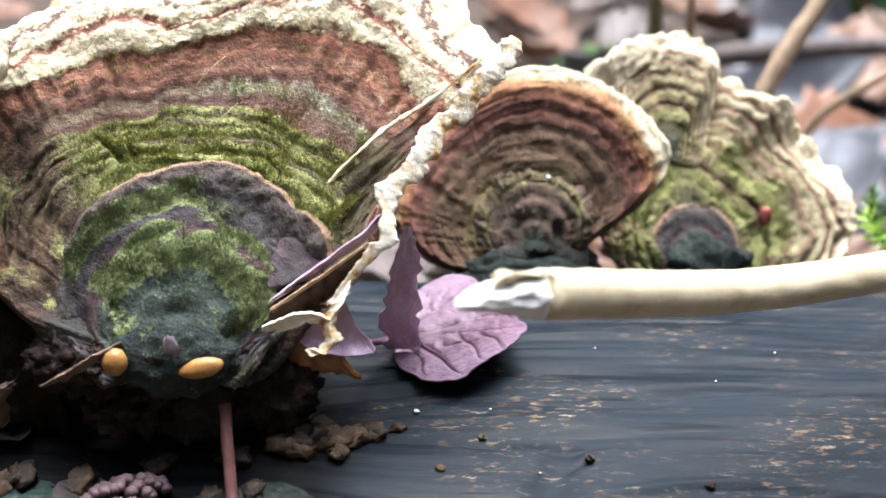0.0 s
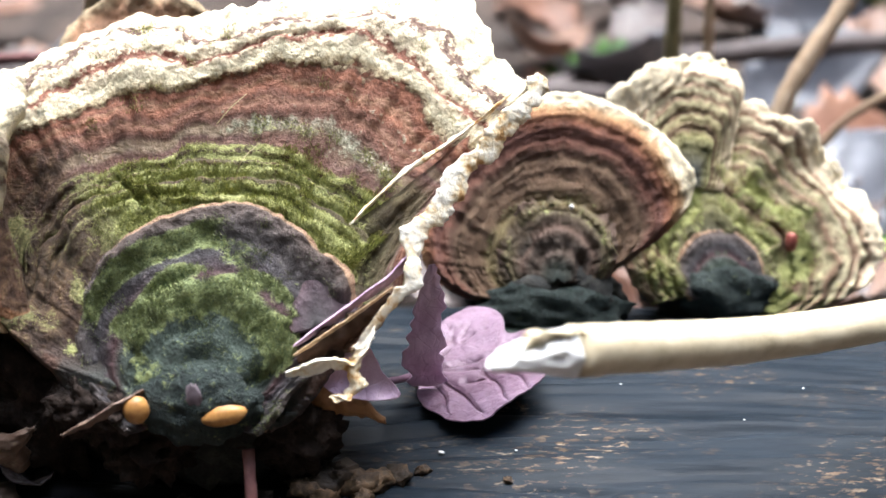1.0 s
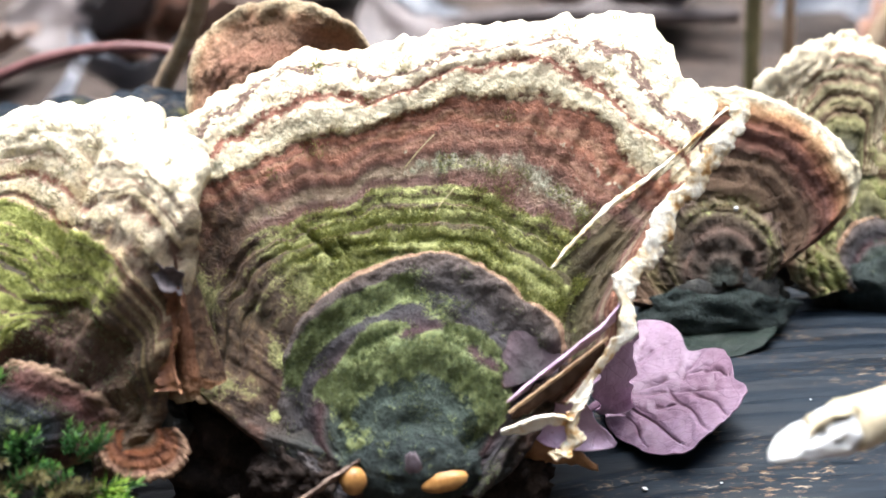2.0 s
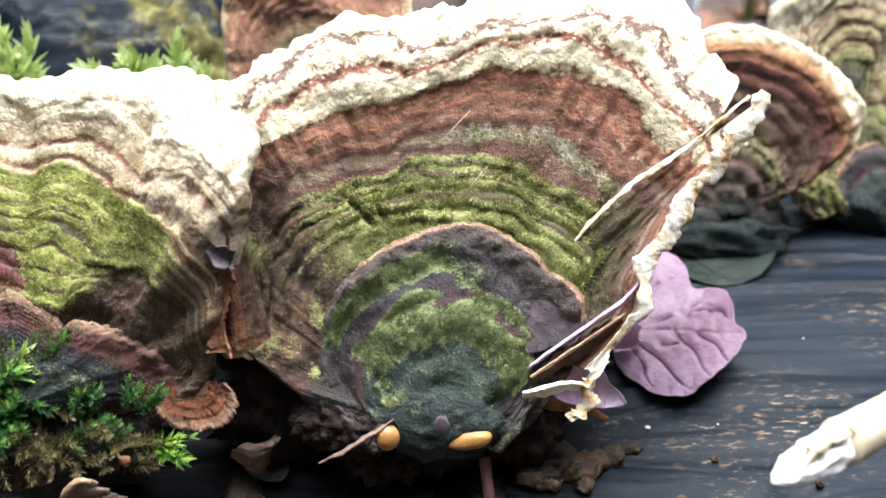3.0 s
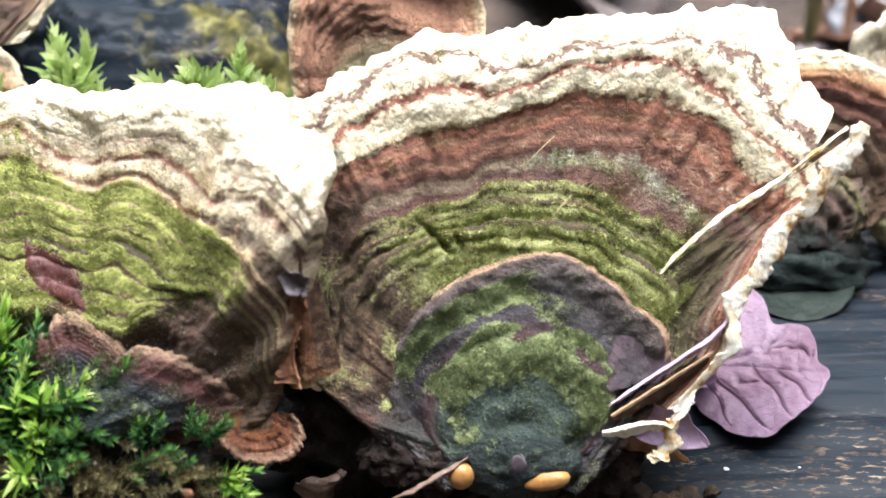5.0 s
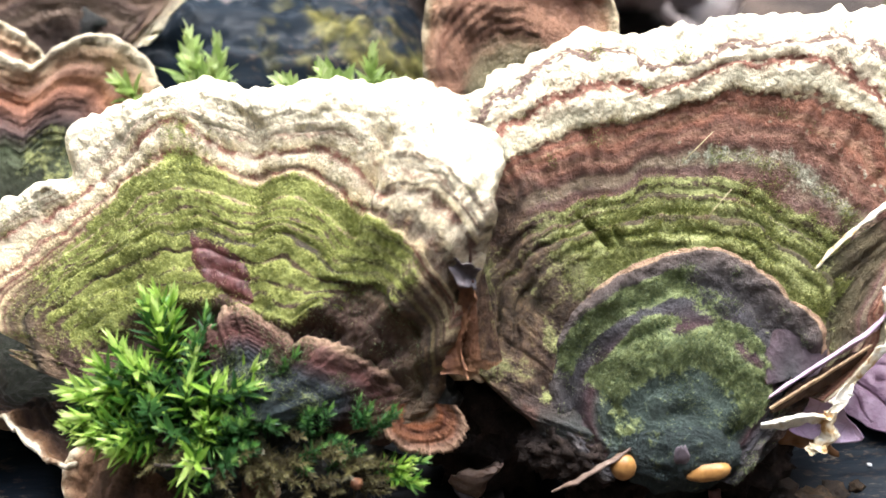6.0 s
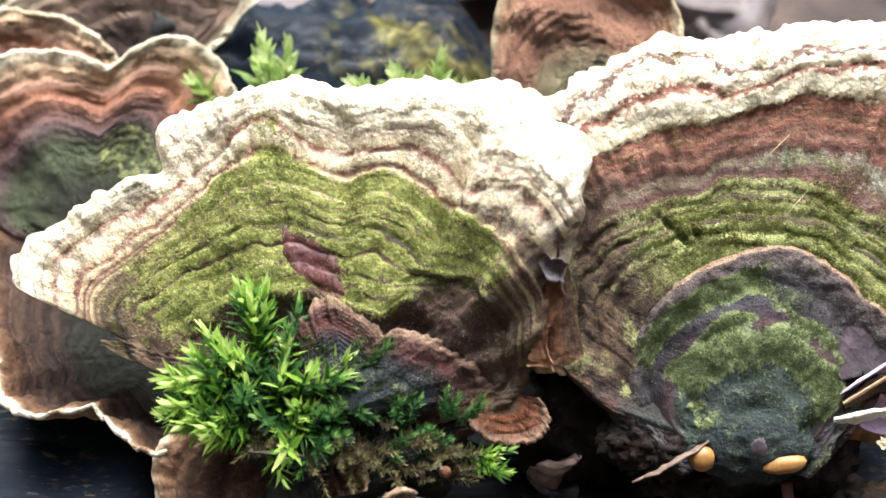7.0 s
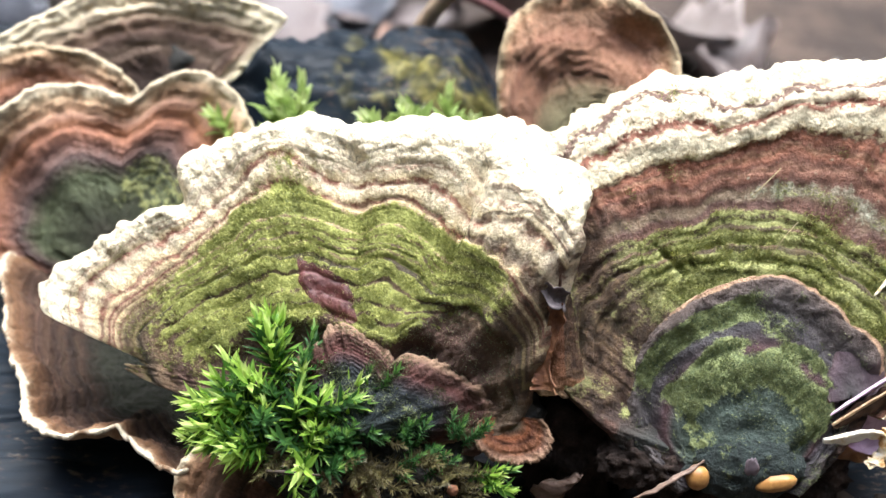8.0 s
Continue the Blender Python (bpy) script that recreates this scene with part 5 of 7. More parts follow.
b3 = thing("bracket_fungus", mm((62, 45, 1.0)), "olive and brown zoned bracket fungus with tiered cream edge", "bracket fungus", SHELVES)
B3_AXES = fan_frame((0.25, -0.84, 0.54))
fan_b3 = fan((62.0, 45.0, 3.5), B3_AXES, [(-105, 9), (-73, 14.7), (-55, 17), (-40, 21), (-33, 27.6), (-29, 33.6), (-20, 34.7), (-12, 35.4), (-1, 37.3), (6, 37.0), (8.5, 32.8), (12, 31.4), (16, 32.2), (22, 30.2), (27, 31.0), (33, 32.6), (40, 31.0), (44, 32.2), (51, 30.8), (56, 31.4), (68, 29.7), (77, 28.3), (84, 25), (96, 16), (110, 9)],
             pillows=[(0.26, 0.5), (0.36, 0.6), (0.46, 0.6), (0.55, 0.55), (0.64, 0.55), (0.72, 0.5), (0.79, 0.5), (0.86, 0.4), (0.92, 0.0)], nu=300, nv=140, thick=(2.0, 5.0), bow=(1.5, 0.8), seed=61, waver=2.8, lumps=1.1, ripple=0.1, wrinkle=0.3, edge=0.03,
             zone=[(-105, 16), (-60, 22), (-40, 27), (-20, 35), (0, 36.5), (12, 33), (40, 32), (77, 29), (110, 18)],
             terraces=[(0.36, 0.8, 0.02), (0.55, 0.8, 0.016), (0.72, 0.8, 0.014), (0.86, 0.6, 0.012)],
             wave=lambda a, v, z: 1.6 * np.exp(-(((a - 6) / 9) ** 2)) * step(0.5, 0.8, z) - 1.8 * np.exp(-(((a - 11) / 3.5) ** 2)) * step(0.5, 0.8, z) + 1.8 * vnoise(a / 10, z * 3, 0, 69) * step(0.4, 0.9, z))
fan_parts(b3, fan_b3, mat_b3, lambda a, z: 0.02 + 0.6 * step(0.25, 0.35, z) * (1 - step(0.52, 0.70, z)) + 0.5 * vnoise(a / 12, z * 9, 0, 64) - 0.4 * step(0.78, 0.88, z), labels=("", "cream scalloped edge", "pale brown underside"))
fuzz(b3, fan_b3, lambda a, z: -0.1 + 0.7 * step(0.25, 0.35, z) * (1 - step(0.52, 0.70, z)) + 0.5 * vnoise(a / 12, z * 9, 0, 64), 6000, mat_fuzz, 9)
fan_b3u = fan(np.array((62.0, 45.0, 3.5)) + 16.5 * (math.sin(radians(-13)) * B3_AXES[0] + math.cos(radians(-13)) * B3_AXES[1]) + 2.2 * B3_AXES[2], B3_AXES, [(-95, 6), (-70, 9), (-48, 12.5), (-30, 16.5), (-14, 19), (4, 20.4), (20, 20.8), (30, 20), (36, 16), (48, 11), (70, 8), (95, 6)],
              nu=170, nv=80, thick=(1.6, 3.0), bow=(0.2, 0.6), seed=73, waver=2.2, lumps=0.6, wrinkle=0.3, edge=0.03, split=2.0, pillows=[(0.30, 0.4), (0.45, 0.5), (0.58, 0.5), (0.70, 0.45), (0.80, 0.4), (0.90, 0.0)], wave=lambda a, v, z: -1.6 * step(0.88, 1.0, v) - 1.5 * step(28, 40, a) * v)
fan_parts(b3, fan_b3u, mat_b3, lambda a, z: -0.35 + 0.3 * vnoise(a / 12, z * 9, 0, 75), names=("upper_tier", "tier_margin", "tier_underside"), labels=("overlapping upper tier, cream and brown", "", ""), weather=lambda a, z: -0.15 + 0.4 * (1 - step(-30, -5, a)))
fan_b3i = fan(np.array((63.2, 43.8, 3.0)) + 1.0 * B3_AXES[2], B3_AXES, [(-100, 5), (-60, 8), (-20, 10), (10, 10.4), (40, 9.2), (70, 7), (100, 5)], nu=90, nv=40, thick=(1.0, 2.0), bow=(1.4, 0.6), seed=65, lumps=0.5, split=2.0, edge=0.03, wave=lambda a, v, z: -0.6 * step(0.9, 1, v), terraces=[(0.6, 0.7, 0.04)])
fan_parts(b3, fan_b3i, mat_lobe, lambda a, z: -0.2 + 0.4 * (1 - step(0.4, 0.7, z)), names=("inner_lobe", "lobe_margin", "lobe_underside"), labels=("plum-grey inner lobe", "", ""))
part("foot", *lump(mm((63, 49, 2.0)), mm((11, 5, 5)), 0.25, 1.6, 67), mat_foot, b3, "dark foot")
pad_v, pad_f = lump(mm((64.0, 43.0, 3.6)), mm((6.5, 2.6, 4.4)), 0.22, 1.5, 66, 36, 24)
part("foot_pad", pad_v, pad_f, mat_pad, b3, "slate-green swollen foot", {"zone": 0.5 + 0.3 * vnoise(pad_v[:, 0] * 400, pad_v[:, 2] * 400, 0, 9), "moss": np.full(len(pad_v), 0.15), "ray": pad_v[:, 0] * 3000, "bloom": np.full(len(pad_v), -1.0)})
part("red_blister", *lump(mm((74.6, 50.2, 9.8)), mm((1.0, 0.6, 1.6)), 0.2, 2, 68, 12, 8), mottled("red_blister", [(0.3, (0.22, 0.05, 0.04)), (0.7, (0.40, 0.12, 0.09))], 500, 0.5), b3, "small red blister")
single("round_gall", *lump(mm((73, 51.0, 3.4)), mm((1.9, 1.7, 1.9)), 0.12, 1.5, 69, 18, 12), mottled("mauve_gall", [(0.3, (0.10, 0.06, 0.08)), (0.7, (0.26, 0.17, 0.2))], 500, 0.6), "round mauve gall beside a bracket foot", "gall")


# ---- brackets behind ----
def rear_bracket(name, label, base, axes, rim, seed, moss=None, mat=None, low=0.0, thick=(1.3, 3.5), bow=(2.0, 1.5), **more):
    owner = thing(name, mm(base), label, "bracket fungus", SHELVES)
    f = fan(base, axes, rim, nu=more.pop("nu", 180), nv=more.pop("nv", 80), thick=thick, bow=bow, seed=seed, lumps=more.pop("lumps", 0.9), ripple=0.15, wrinkle=0.3, waver=2.2,
            terraces=more.pop("terraces", [(0.4, 0.6, 0.03), (0.58, 0.6, 0.025), (0.72, 0.6, 0.02), (0.84, 0.5, 0.02), (0.93, 0.3, 0.012)]), split=0.955, **more)
    fan_parts(owner, f, mat or mat_rear, moss, labels=("", "pale thin edge", "pale brown underside"))
    b = np.asarray(base, float)
    foot_z = float(log_height(np.array(b[0]), np.array(b[1] + 3)))
    part("foot", *lump(mm((b[0], b[1] + 3, (b[2] + foot_z) / 2)), mm((6, 4, max(3.5, abs(b[2] - foot_z) / 2 + 3))), 0.25, 1.6, seed + 5), mat_foot, owner, "dark foot")
    return owner, f


mat_rr = bracket_material("ruddy_cap", [(0.0, (0.28, 0.25, 0.14)), (0.4, (0.36, 0.32, 0.18)), (0.52, (0.26, 0.20, 0.115)), (0.6, (0.36, 0.19, 0.12)), (0.72, (0.50, 0.27, 0.17)), (0.80, (0.36, 0.18, 0.115)), (0.88, (0.56, 0.33, 0.21)), (0.94, (0.46, 0.26, 0.15)), (0.975, (0.5, 0.34, 0.2)), (1, (0.56, 0.44, 0.28))], relief=1.5, wobble=0.07)
rear_bracket("bracket_fungus", "rust-red bracket fungus, rough, olive at its foot", (-23, 38.5, 20), fan_frame((-0.1, -0.88, 0.46)),
             [(a, 1.09 * r) for a, r in [(-88, 9), (-70, 10.5), (-55, 13), (-44, 16), (-36, 19.5), (-30, 22.5), (-22, 26), (-8, 28.2), (8, 28.2), (22, 26.6), (32, 24.2), (40, 21), (55, 17), (70, 14), (88, 12)]], 101, lambda a, z: -0.35 + 0.5 * (1 - step(0.35, 0.55, z)), mat_rr, lumps=1.9, terraces=[(0.55, 0.5, 0.03), (0.8, 0.3, 0.03)])
rear_bracket("bracket_fungus", "two-lobed rust-brown bracket fungus with green-grey centre", (-94.1, 35.2, 10.9), fan_frame((0.1, -0.9, 0.4)),
             [(-115, 16), (-89, 23.7), (-63, 24.6), (-40, 25.8), (-27, 26.1), (-16, 24.8), (-2, 23.2), (6, 21.6), (9, 22.2), (14, 25.2), (21, 28.1), (29, 29.7), (40, 29.2), (52, 27.5), (70, 22), (90, 14)], 111,
             lambda a, z: -0.3 + 0.75 * step(-20, 15, a) * step(0.15, 0.3, z) * (1 - step(0.5, 0.6, z)), wave=lambda a, v, z: -2.4 * np.exp(-(((a - 7) / 5) ** 2)) * step(0.5, 0.9, z) + 1.5 * np.sin(np.radians(a * 7)) * v**2)
rear_bracket("bracket_fungus", "rust-brown bracket fungus behind a two-lobed one", (-106.6, 47.4, 16.6), fan_frame((0.1, -0.9, 0.4)),
             [(-90, 14), (-46, 18.9), (-21, 19.5), (6, 19.2), (22, 19.5), (47, 19.4), (80, 13)], 121)
rear_bracket("bracket_fungus", "large brown bracket fungus with broad cream edge", (-88.9, 63.6, 23.0), fan_frame((0.1, -0.9, 0.4)),
             [(-95, 26), (-81, 31), (-74, 28.2), (-58, 22.5), (-32, 18.2), (0, 16.4), (25, 17), (45, 20), (58, 22.6), (64, 15), (80, 10)], 131,
             mat=bracket_material("tan_cap", [(0, DARK), (0.3, (0.10, 0.065, 0.05)), (0.45, (0.17, 0.12, 0.085)), (0.55, (0.11, 0.07, 0.055)), (0.62, (0.24, 0.16, 0.11)), (0.68, (0.20, 0.13, 0.09)), (0.75, (0.46, 0.36, 0.25)), (0.84, BONE), (0.92, CREAM), (1, CREAM)]))
C_AXES = (unit((0.74, -0.67, -0.02)), unit((-0.669, -0.739, 0.08)), unit((0.069, 0.046, 0.9966)))
# Inner stops near black: the bowl's shade put into its dark olive colour.
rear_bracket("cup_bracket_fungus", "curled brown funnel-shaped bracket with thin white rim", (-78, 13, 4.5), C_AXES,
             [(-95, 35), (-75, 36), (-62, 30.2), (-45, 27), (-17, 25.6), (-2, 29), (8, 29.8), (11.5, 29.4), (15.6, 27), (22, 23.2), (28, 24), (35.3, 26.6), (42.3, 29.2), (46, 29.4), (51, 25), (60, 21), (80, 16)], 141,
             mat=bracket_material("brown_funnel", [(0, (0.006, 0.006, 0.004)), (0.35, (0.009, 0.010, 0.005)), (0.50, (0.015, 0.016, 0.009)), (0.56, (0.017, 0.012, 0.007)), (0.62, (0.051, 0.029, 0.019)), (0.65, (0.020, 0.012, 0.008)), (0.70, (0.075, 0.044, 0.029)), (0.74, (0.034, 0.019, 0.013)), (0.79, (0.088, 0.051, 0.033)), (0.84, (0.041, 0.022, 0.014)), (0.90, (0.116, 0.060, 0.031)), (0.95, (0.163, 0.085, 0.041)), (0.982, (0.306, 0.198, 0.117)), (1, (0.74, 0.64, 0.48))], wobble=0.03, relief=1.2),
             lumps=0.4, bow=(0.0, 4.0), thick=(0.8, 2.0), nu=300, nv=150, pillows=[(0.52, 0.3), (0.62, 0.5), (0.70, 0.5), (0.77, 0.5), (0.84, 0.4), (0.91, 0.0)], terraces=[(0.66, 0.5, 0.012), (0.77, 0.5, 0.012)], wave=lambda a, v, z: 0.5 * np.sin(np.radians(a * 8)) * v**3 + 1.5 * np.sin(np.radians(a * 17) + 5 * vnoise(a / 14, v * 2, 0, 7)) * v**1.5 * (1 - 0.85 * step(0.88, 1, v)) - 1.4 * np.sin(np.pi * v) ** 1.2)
D_AXES = fan_frame((-0.3, -0.70, 0.65))
rear_bracket("cup_bracket_fungus", "small brown cupped bracket with pale rim under moss", (-58.5, -22.5, 7.6), D_AXES,
             [(-115, 15), (-95, 18.5), (-80, 19.5), (-65, 19), (-50, 17.5), (-35, 16.5), (-10, 14), (20, 11), (50, 9), (80, 8)], 151,
             mat=bracket_material("brown_cup", [(0, (0.03, 0.016, 0.012)), (0.3, (0.07, 0.034, 0.022)), (0.5, (0.13, 0.065, 0.038)), (0.58, (0.055, 0.03, 0.02)), (0.72, (0.16, 0.085, 0.05)), (0.78, (0.09, 0.05, 0.03)), (0.92, (0.24, 0.13, 0.07)), (0.975, (0.42, 0.27, 0.16)), (1, BONE)]),
             bow=(-3.5, 1.5), thick=(0.8, 1.6), nu=140, nv=60, wave=lambda a, v, z: 1.0 * np.sin(np.radians(a * 9)) * v**3)


# ---- purple leaf caught under the torn corner ----
def leaf_material(name, stops, vein, scale=90, roughness=0.5, spec=0.4, through=0.25, island=0.0):
    m, nodes, links, bsdf = material(name)
    v = coords(nodes, links)
    a, b = noise_node(nodes, links, v, scale, 4), noise_node(nodes, links, v, scale * 9, 4)
    f = maths(nodes, links, "ADD", maths(nodes, links, "MULTIPLY", a, 0.7), maths(nodes, links, "MULTIPLY", b, 0.3))
    if island:
        info = nodes.new("ShaderNodeObjectInfo")
        f = maths(nodes, links, "ADD", f, maths(nodes, links, "MULTIPLY", maths(nodes, links, "SUBTRACT", info.outputs["Random"], 0.5), island))
    col = ramp(nodes, links, f, stops)
    cells = nodes.new("ShaderNodeTexVoronoi")
    cells.feature = "DISTANCE_TO_EDGE"
    cells.inputs["Scale"].default_value = scale * 6
    links.new(v, cells.inputs["Vector"])
    net = ramp(nodes, links, cells.outputs["Distance"], [(0.0, grey(0.18)), (0.06, grey(0.0))])
    col = mix(nodes, links, net, col, vein)
    main = attribute(nodes, "vein")
    col = mix(nodes, links, main, col, vein)
    links.new(col, bsdf.inputs["Base Color"])
    bsdf.inputs["Roughness"].default_value = roughness
    bsdf.inputs["Specular IOR Level"].default_value = spec
    h = maths(nodes, links, "SUBTRACT", b, maths(nodes, links, "ADD", net, main))
    bump(nodes, links, bsdf, h, 0.5, 0.0004)
    return m


mat_purple = leaf_material("mauve_dead_leaf", [(0.25, (0.12, 0.058, 0.09)), (0.45, (0.18, 0.105, 0.155)), (0.6, (0.235, 0.155, 0.22)), (0.8, (0.31, 0.225, 0.29))], (0.07, 0.025, 0.045))
# Brighter copy of mat_purple, makes up for dim light on upright leaf pieces.
mat_mauve_bright = leaf_material("mauve_leaf_brightened", [(0.25, (0.38, 0.22, 0.33)), (0.45, (0.54, 0.37, 0.51)), (0.6, (0.64, 0.49, 0.62)), (0.8, (0.74, 0.63, 0.73))], (0.24, 0.10, 0.16))


def vein_lines(px, py, veins, width):
    """0..1 along straight veins from a root point."""
    out = np.zeros_like(px)
    for (ax, ay), (bx, by) in veins:
        d = np.array([bx - ax, by - ay])
        t = np.clip(((px - ax) * d[0] + (py - ay) * d[1]) / (d @ d), 0, 1)
        dist = np.hypot(px - ax - t * d[0] + 0.25 * np.sin(t * 9), py - ay - t * d[1] + 0.2 * np.cos(t * 7))
        out = np.maximum(out, 1 - step(0.3 * width * (1.2 - t), width * (1.2 - t), dist))
    return out


def lobed_leaf(root, eu, ev, n, rim, veins, mat, cup=1.5, thickness=0.22, seed=0, nu=160, nv=50, ruffle=0.6):
    ang = np.linspace(-180, 180, nu, endpoint=False)
    R = curve(list(rim) + [(a - 360, r) for a, r in rim] + [(a + 360, r) for a, r in rim], ang, 4.0) * (1 + 0.015 * vnoise(ang / 5, 0.2, 0, seed))
    V = np.linspace(0.02, 1, nv)
    A, V = np.meshgrid(ang, V, indexing="ij")
    px, py = R[:, None] * V * np.sin(np.radians(A)), R[:, None] * V * np.cos(np.radians(A))
    vein = vein_lines(px, py, veins, 0.38)
    trough = vein_lines(px, py, veins, 1.1)
    h = cup * V**2 + ruffle * fbm(px / 6, py / 6, 0, seed + 1, 3) - 0.2 * vein - 0.22 * trough + 0.10 * fbm(px / 1.1, py / 1.1, 0, seed + 2, 2)
    top = np.asarray(root, float) + px[..., None] * eu + py[..., None] * ev + h[..., None] * n
    low = top - thickness * n
    grid = np.concatenate([top, low[:, ::-1]], 1)
    vv = np.concatenate([vein, vein[:, ::-1]], 1)
    faces = grid_faces(nu, 2 * nv, True).tolist() + [[i * 2 * nv for i in range(nu)][::-1], [i * 2 * nv + 2 * nv - 1 for i in range(nu)]]
    return mm(grid.reshape(-1, 3)), faces, {"vein": vv * 0.6}


P_N = unit((-0.2865, -0.1738, 0.9422))
P_U = unit(np.array([1.0, 0, 0]) - P_N * P_N[0])
P_V = np.cross(P_N, P_U)
P_ROOT = np.array((25.7, 7.2, 4.1))
purple_leaf = thing("dead_leaf", mm((26, 8, 2)), "mauve-purple lobed dead leaf lying on the log beside the torn bracket", "leaf")
pv, pf, pa = lobed_leaf(P_ROOT, P_U, P_V, P_N, [(0, 19.5), (10, 18.8), (18, 16.2), (24, 12.8), (27, 11.2), (32, 12.2), (44, 13.3), (56, 12.7), (68, 11.2), (76, 10.6), (82, 11.3), (88, 11.7), (101, 10.5), (117, 9.3), (148, 8.3), (162, 8.4), (180, 7.5), (222, 5.7), (260, 6.2), (295, 7.2), (326, 13.0), (352, 18.8)],
                         [((-5.5, 6.5), (11, 1)), ((-5.5, 6.5), (2, 18)), ((-4, 6), (10.5, 7)), ((-4.5, 5.5), (3, -7)), ((-5, 5), (-2, -5)), ((2, 4.5), (6, -6)), ((4, 6.3), (8, 10.5)), ((5, 3), (9, -4)), ((-2, 12), (-3, 17)), ((-1, 12.5), (4, 14)), ((0, 2.2), (5, 0.5)), ((7, 6.6), (10, 4))], mat_purple, cup=0.4, seed=201, nu=220, nv=70, ruffle=0.35)
part("blade", pv, pf, mat_purple, purple_leaf, "", pa)
part("petiole", *tube(mm([(20.6, 14.0, 4.0), (17.0, 8.0, 5.0), (13.0, -2.0, 9.0), (9.0, -6.0, 12.0)]), mm([0.45, 0.5, 0.5, 0.4]), 7, 24, 0.2), mat_purple, purple_leaf)
part("upright_lobe", *ribbon([(20.6, 9.6, 3.6), (20.2, 7.4, 8.5), (20.8, 6.4, 13.5), (21.2, 6.0, 18.0), (21.4, 6.0, 21.6)], [2.2, 2.6, 2.2, 1.6, 0.4], (1, 0.25, 0.05), 0.22, 209, 0.08, 60, 18), mat_mauve_bright, purple_leaf, "", {"vein": np.zeros(60 * 36)})
single("black_speck", *lump(mm((20.6, 14.4, 4.6)), mm((0.95, 0.8, 0.6)), 0.35, 2, 203, 14, 10), mottled("black_grit", [(0.3, grey(0.006)), (0.7, grey(0.03))], 900, 0.4, 0.6), "black crumb of grit stuck on a leaf", "grit")

leaf_bit = thing("dead_leaf_fragment", mm((11, -9, 8)), "folded mauve leaf fragment under the torn bracket", "leaf fragment")
q1, q2, q3 = lobed_leaf((11.4, -8.8, 14.0), unit((1, -0.1, 0.25)), unit((-0.2, 0.25, 1)), unit((0.05, -0.97, 0.25)), [(-90, 3.2), (-50, 3.4), (-15, 4.2), (10, 5.0), (45, 4.4), (80, 4.0), (108, 4.8), (126, 8.0), (142, 5.6), (165, 4.0), (190, 3.4), (225, 3.2)], [((-4, 0), (6, 3)), ((0, 1), (1, 9))], mat_purple, seed=205, nu=90, nv=26)
part("blade", q1, q2, mat_mauve_bright, leaf_bit, "", q3)
part("curled_edge", *ribbon([(3.5, -9.4, 11.0), (8.0, -9.9, 10.4), (12.5, -10.0, 9.2), (16.4, -10.0, 7.4)], [2.0, 2.6, 2.1, 0.4], (0.15, 0.2, -1), 0.22, 207, 0.5), leaf_material("ochre_leaf", [(0.3, (0.16, 0.07, 0.03)), (0.55, (0.30, 0.15, 0.06)), (0.8, (0.42, 0.26, 0.12))], (0.10, 0.04, 0.02)), leaf_bit, "ochre-brown inner face")

part("leaf_strip", *ribbon([(6.0, -12.2, 17.8), (9.2, -11.2, 20.0), (13.4, -10.2, 22.8), (18.0, -9.0, 26.2), (20.0, -7.6, 28.6)], [0.2, 0.6, 0.6, 0.8, 0.5], (-0.3, -0.7, 0.7), 0.22, 309, 0.5, 60, 14), mat_mauve_bright, leaf_bit, "narrow mauve strip", {"vein": np.zeros(60 * 28)})

flat_leaf = thing("fallen_leaf", mm((36, 36, 2)), "dull green-grey leaf lying flat on the log", "leaf", "leaves on the log")
g1, g2, g3 = lobed_leaf((36.5, 33, 3.2), unit((1, 0.1, 0)), unit((0, 0.95, 0.1)), unit((0, -0.12, 1)), [(-120, 7), (-90, 10), (-50, 9), (0, 7), (50, 8.5), (90, 9.5), (130, 9), (180, 8)], [((-8, -2), (8, 1)), ((0, 0), (3, 6)), ((-3, 0), (-4, -6))],
                        None, seed=211, nu=80, nv=24, ruffle=0.4, cup=0.2)
mat_dull = leaf_material("green_grey_leaf", [(0.3, (0.007, 0.012, 0.010)), (0.55, (0.017, 0.024, 0.020)), (0.8, (0.034, 0.041, 0.033))], (0.012, 0.015, 0.012), spec=0.15)
part("blade", g1, g2, mat_dull, flat_leaf, "", g3)

# ---- pale peeled stick ----
stick = thing("stick", mm((165, 40, 2)), "pale peeled stick with a broken white tip, resting on the log", "stick")
STICK_LINE = [(30.2, -44.0, 30.4), (33.5, -41.2, 29.4), (37.0, -37.9, 28.2), (45.6, -30.0, 25.4), (59.3, -18.2, 21.6), (70.0, -12.0, 20.7), (79.0, -7.6, 20.6), (100, 3, 20.0), (130, 20, 14), (165, 40, 3.0)]
mat_stick = mottled("pale_bare_wood", [(0.25, (0.34, 0.27, 0.16)), (0.45, (0.56, 0.48, 0.32)), (0.65, (0.66, 0.58, 0.42)), (0.85, (0.72, 0.66, 0.52))], 120, 0.55, 0.35, 0.0004, (1, 3.5, 3.5))
part("shaft", *tube(mm(STICK_LINE[2:]), mm([2.65, 2.62, 2.5, 2.4, 2.4, 2.4, 2.3, 2.2]), 28, 120, 0.05, 221), mat_stick, stick)
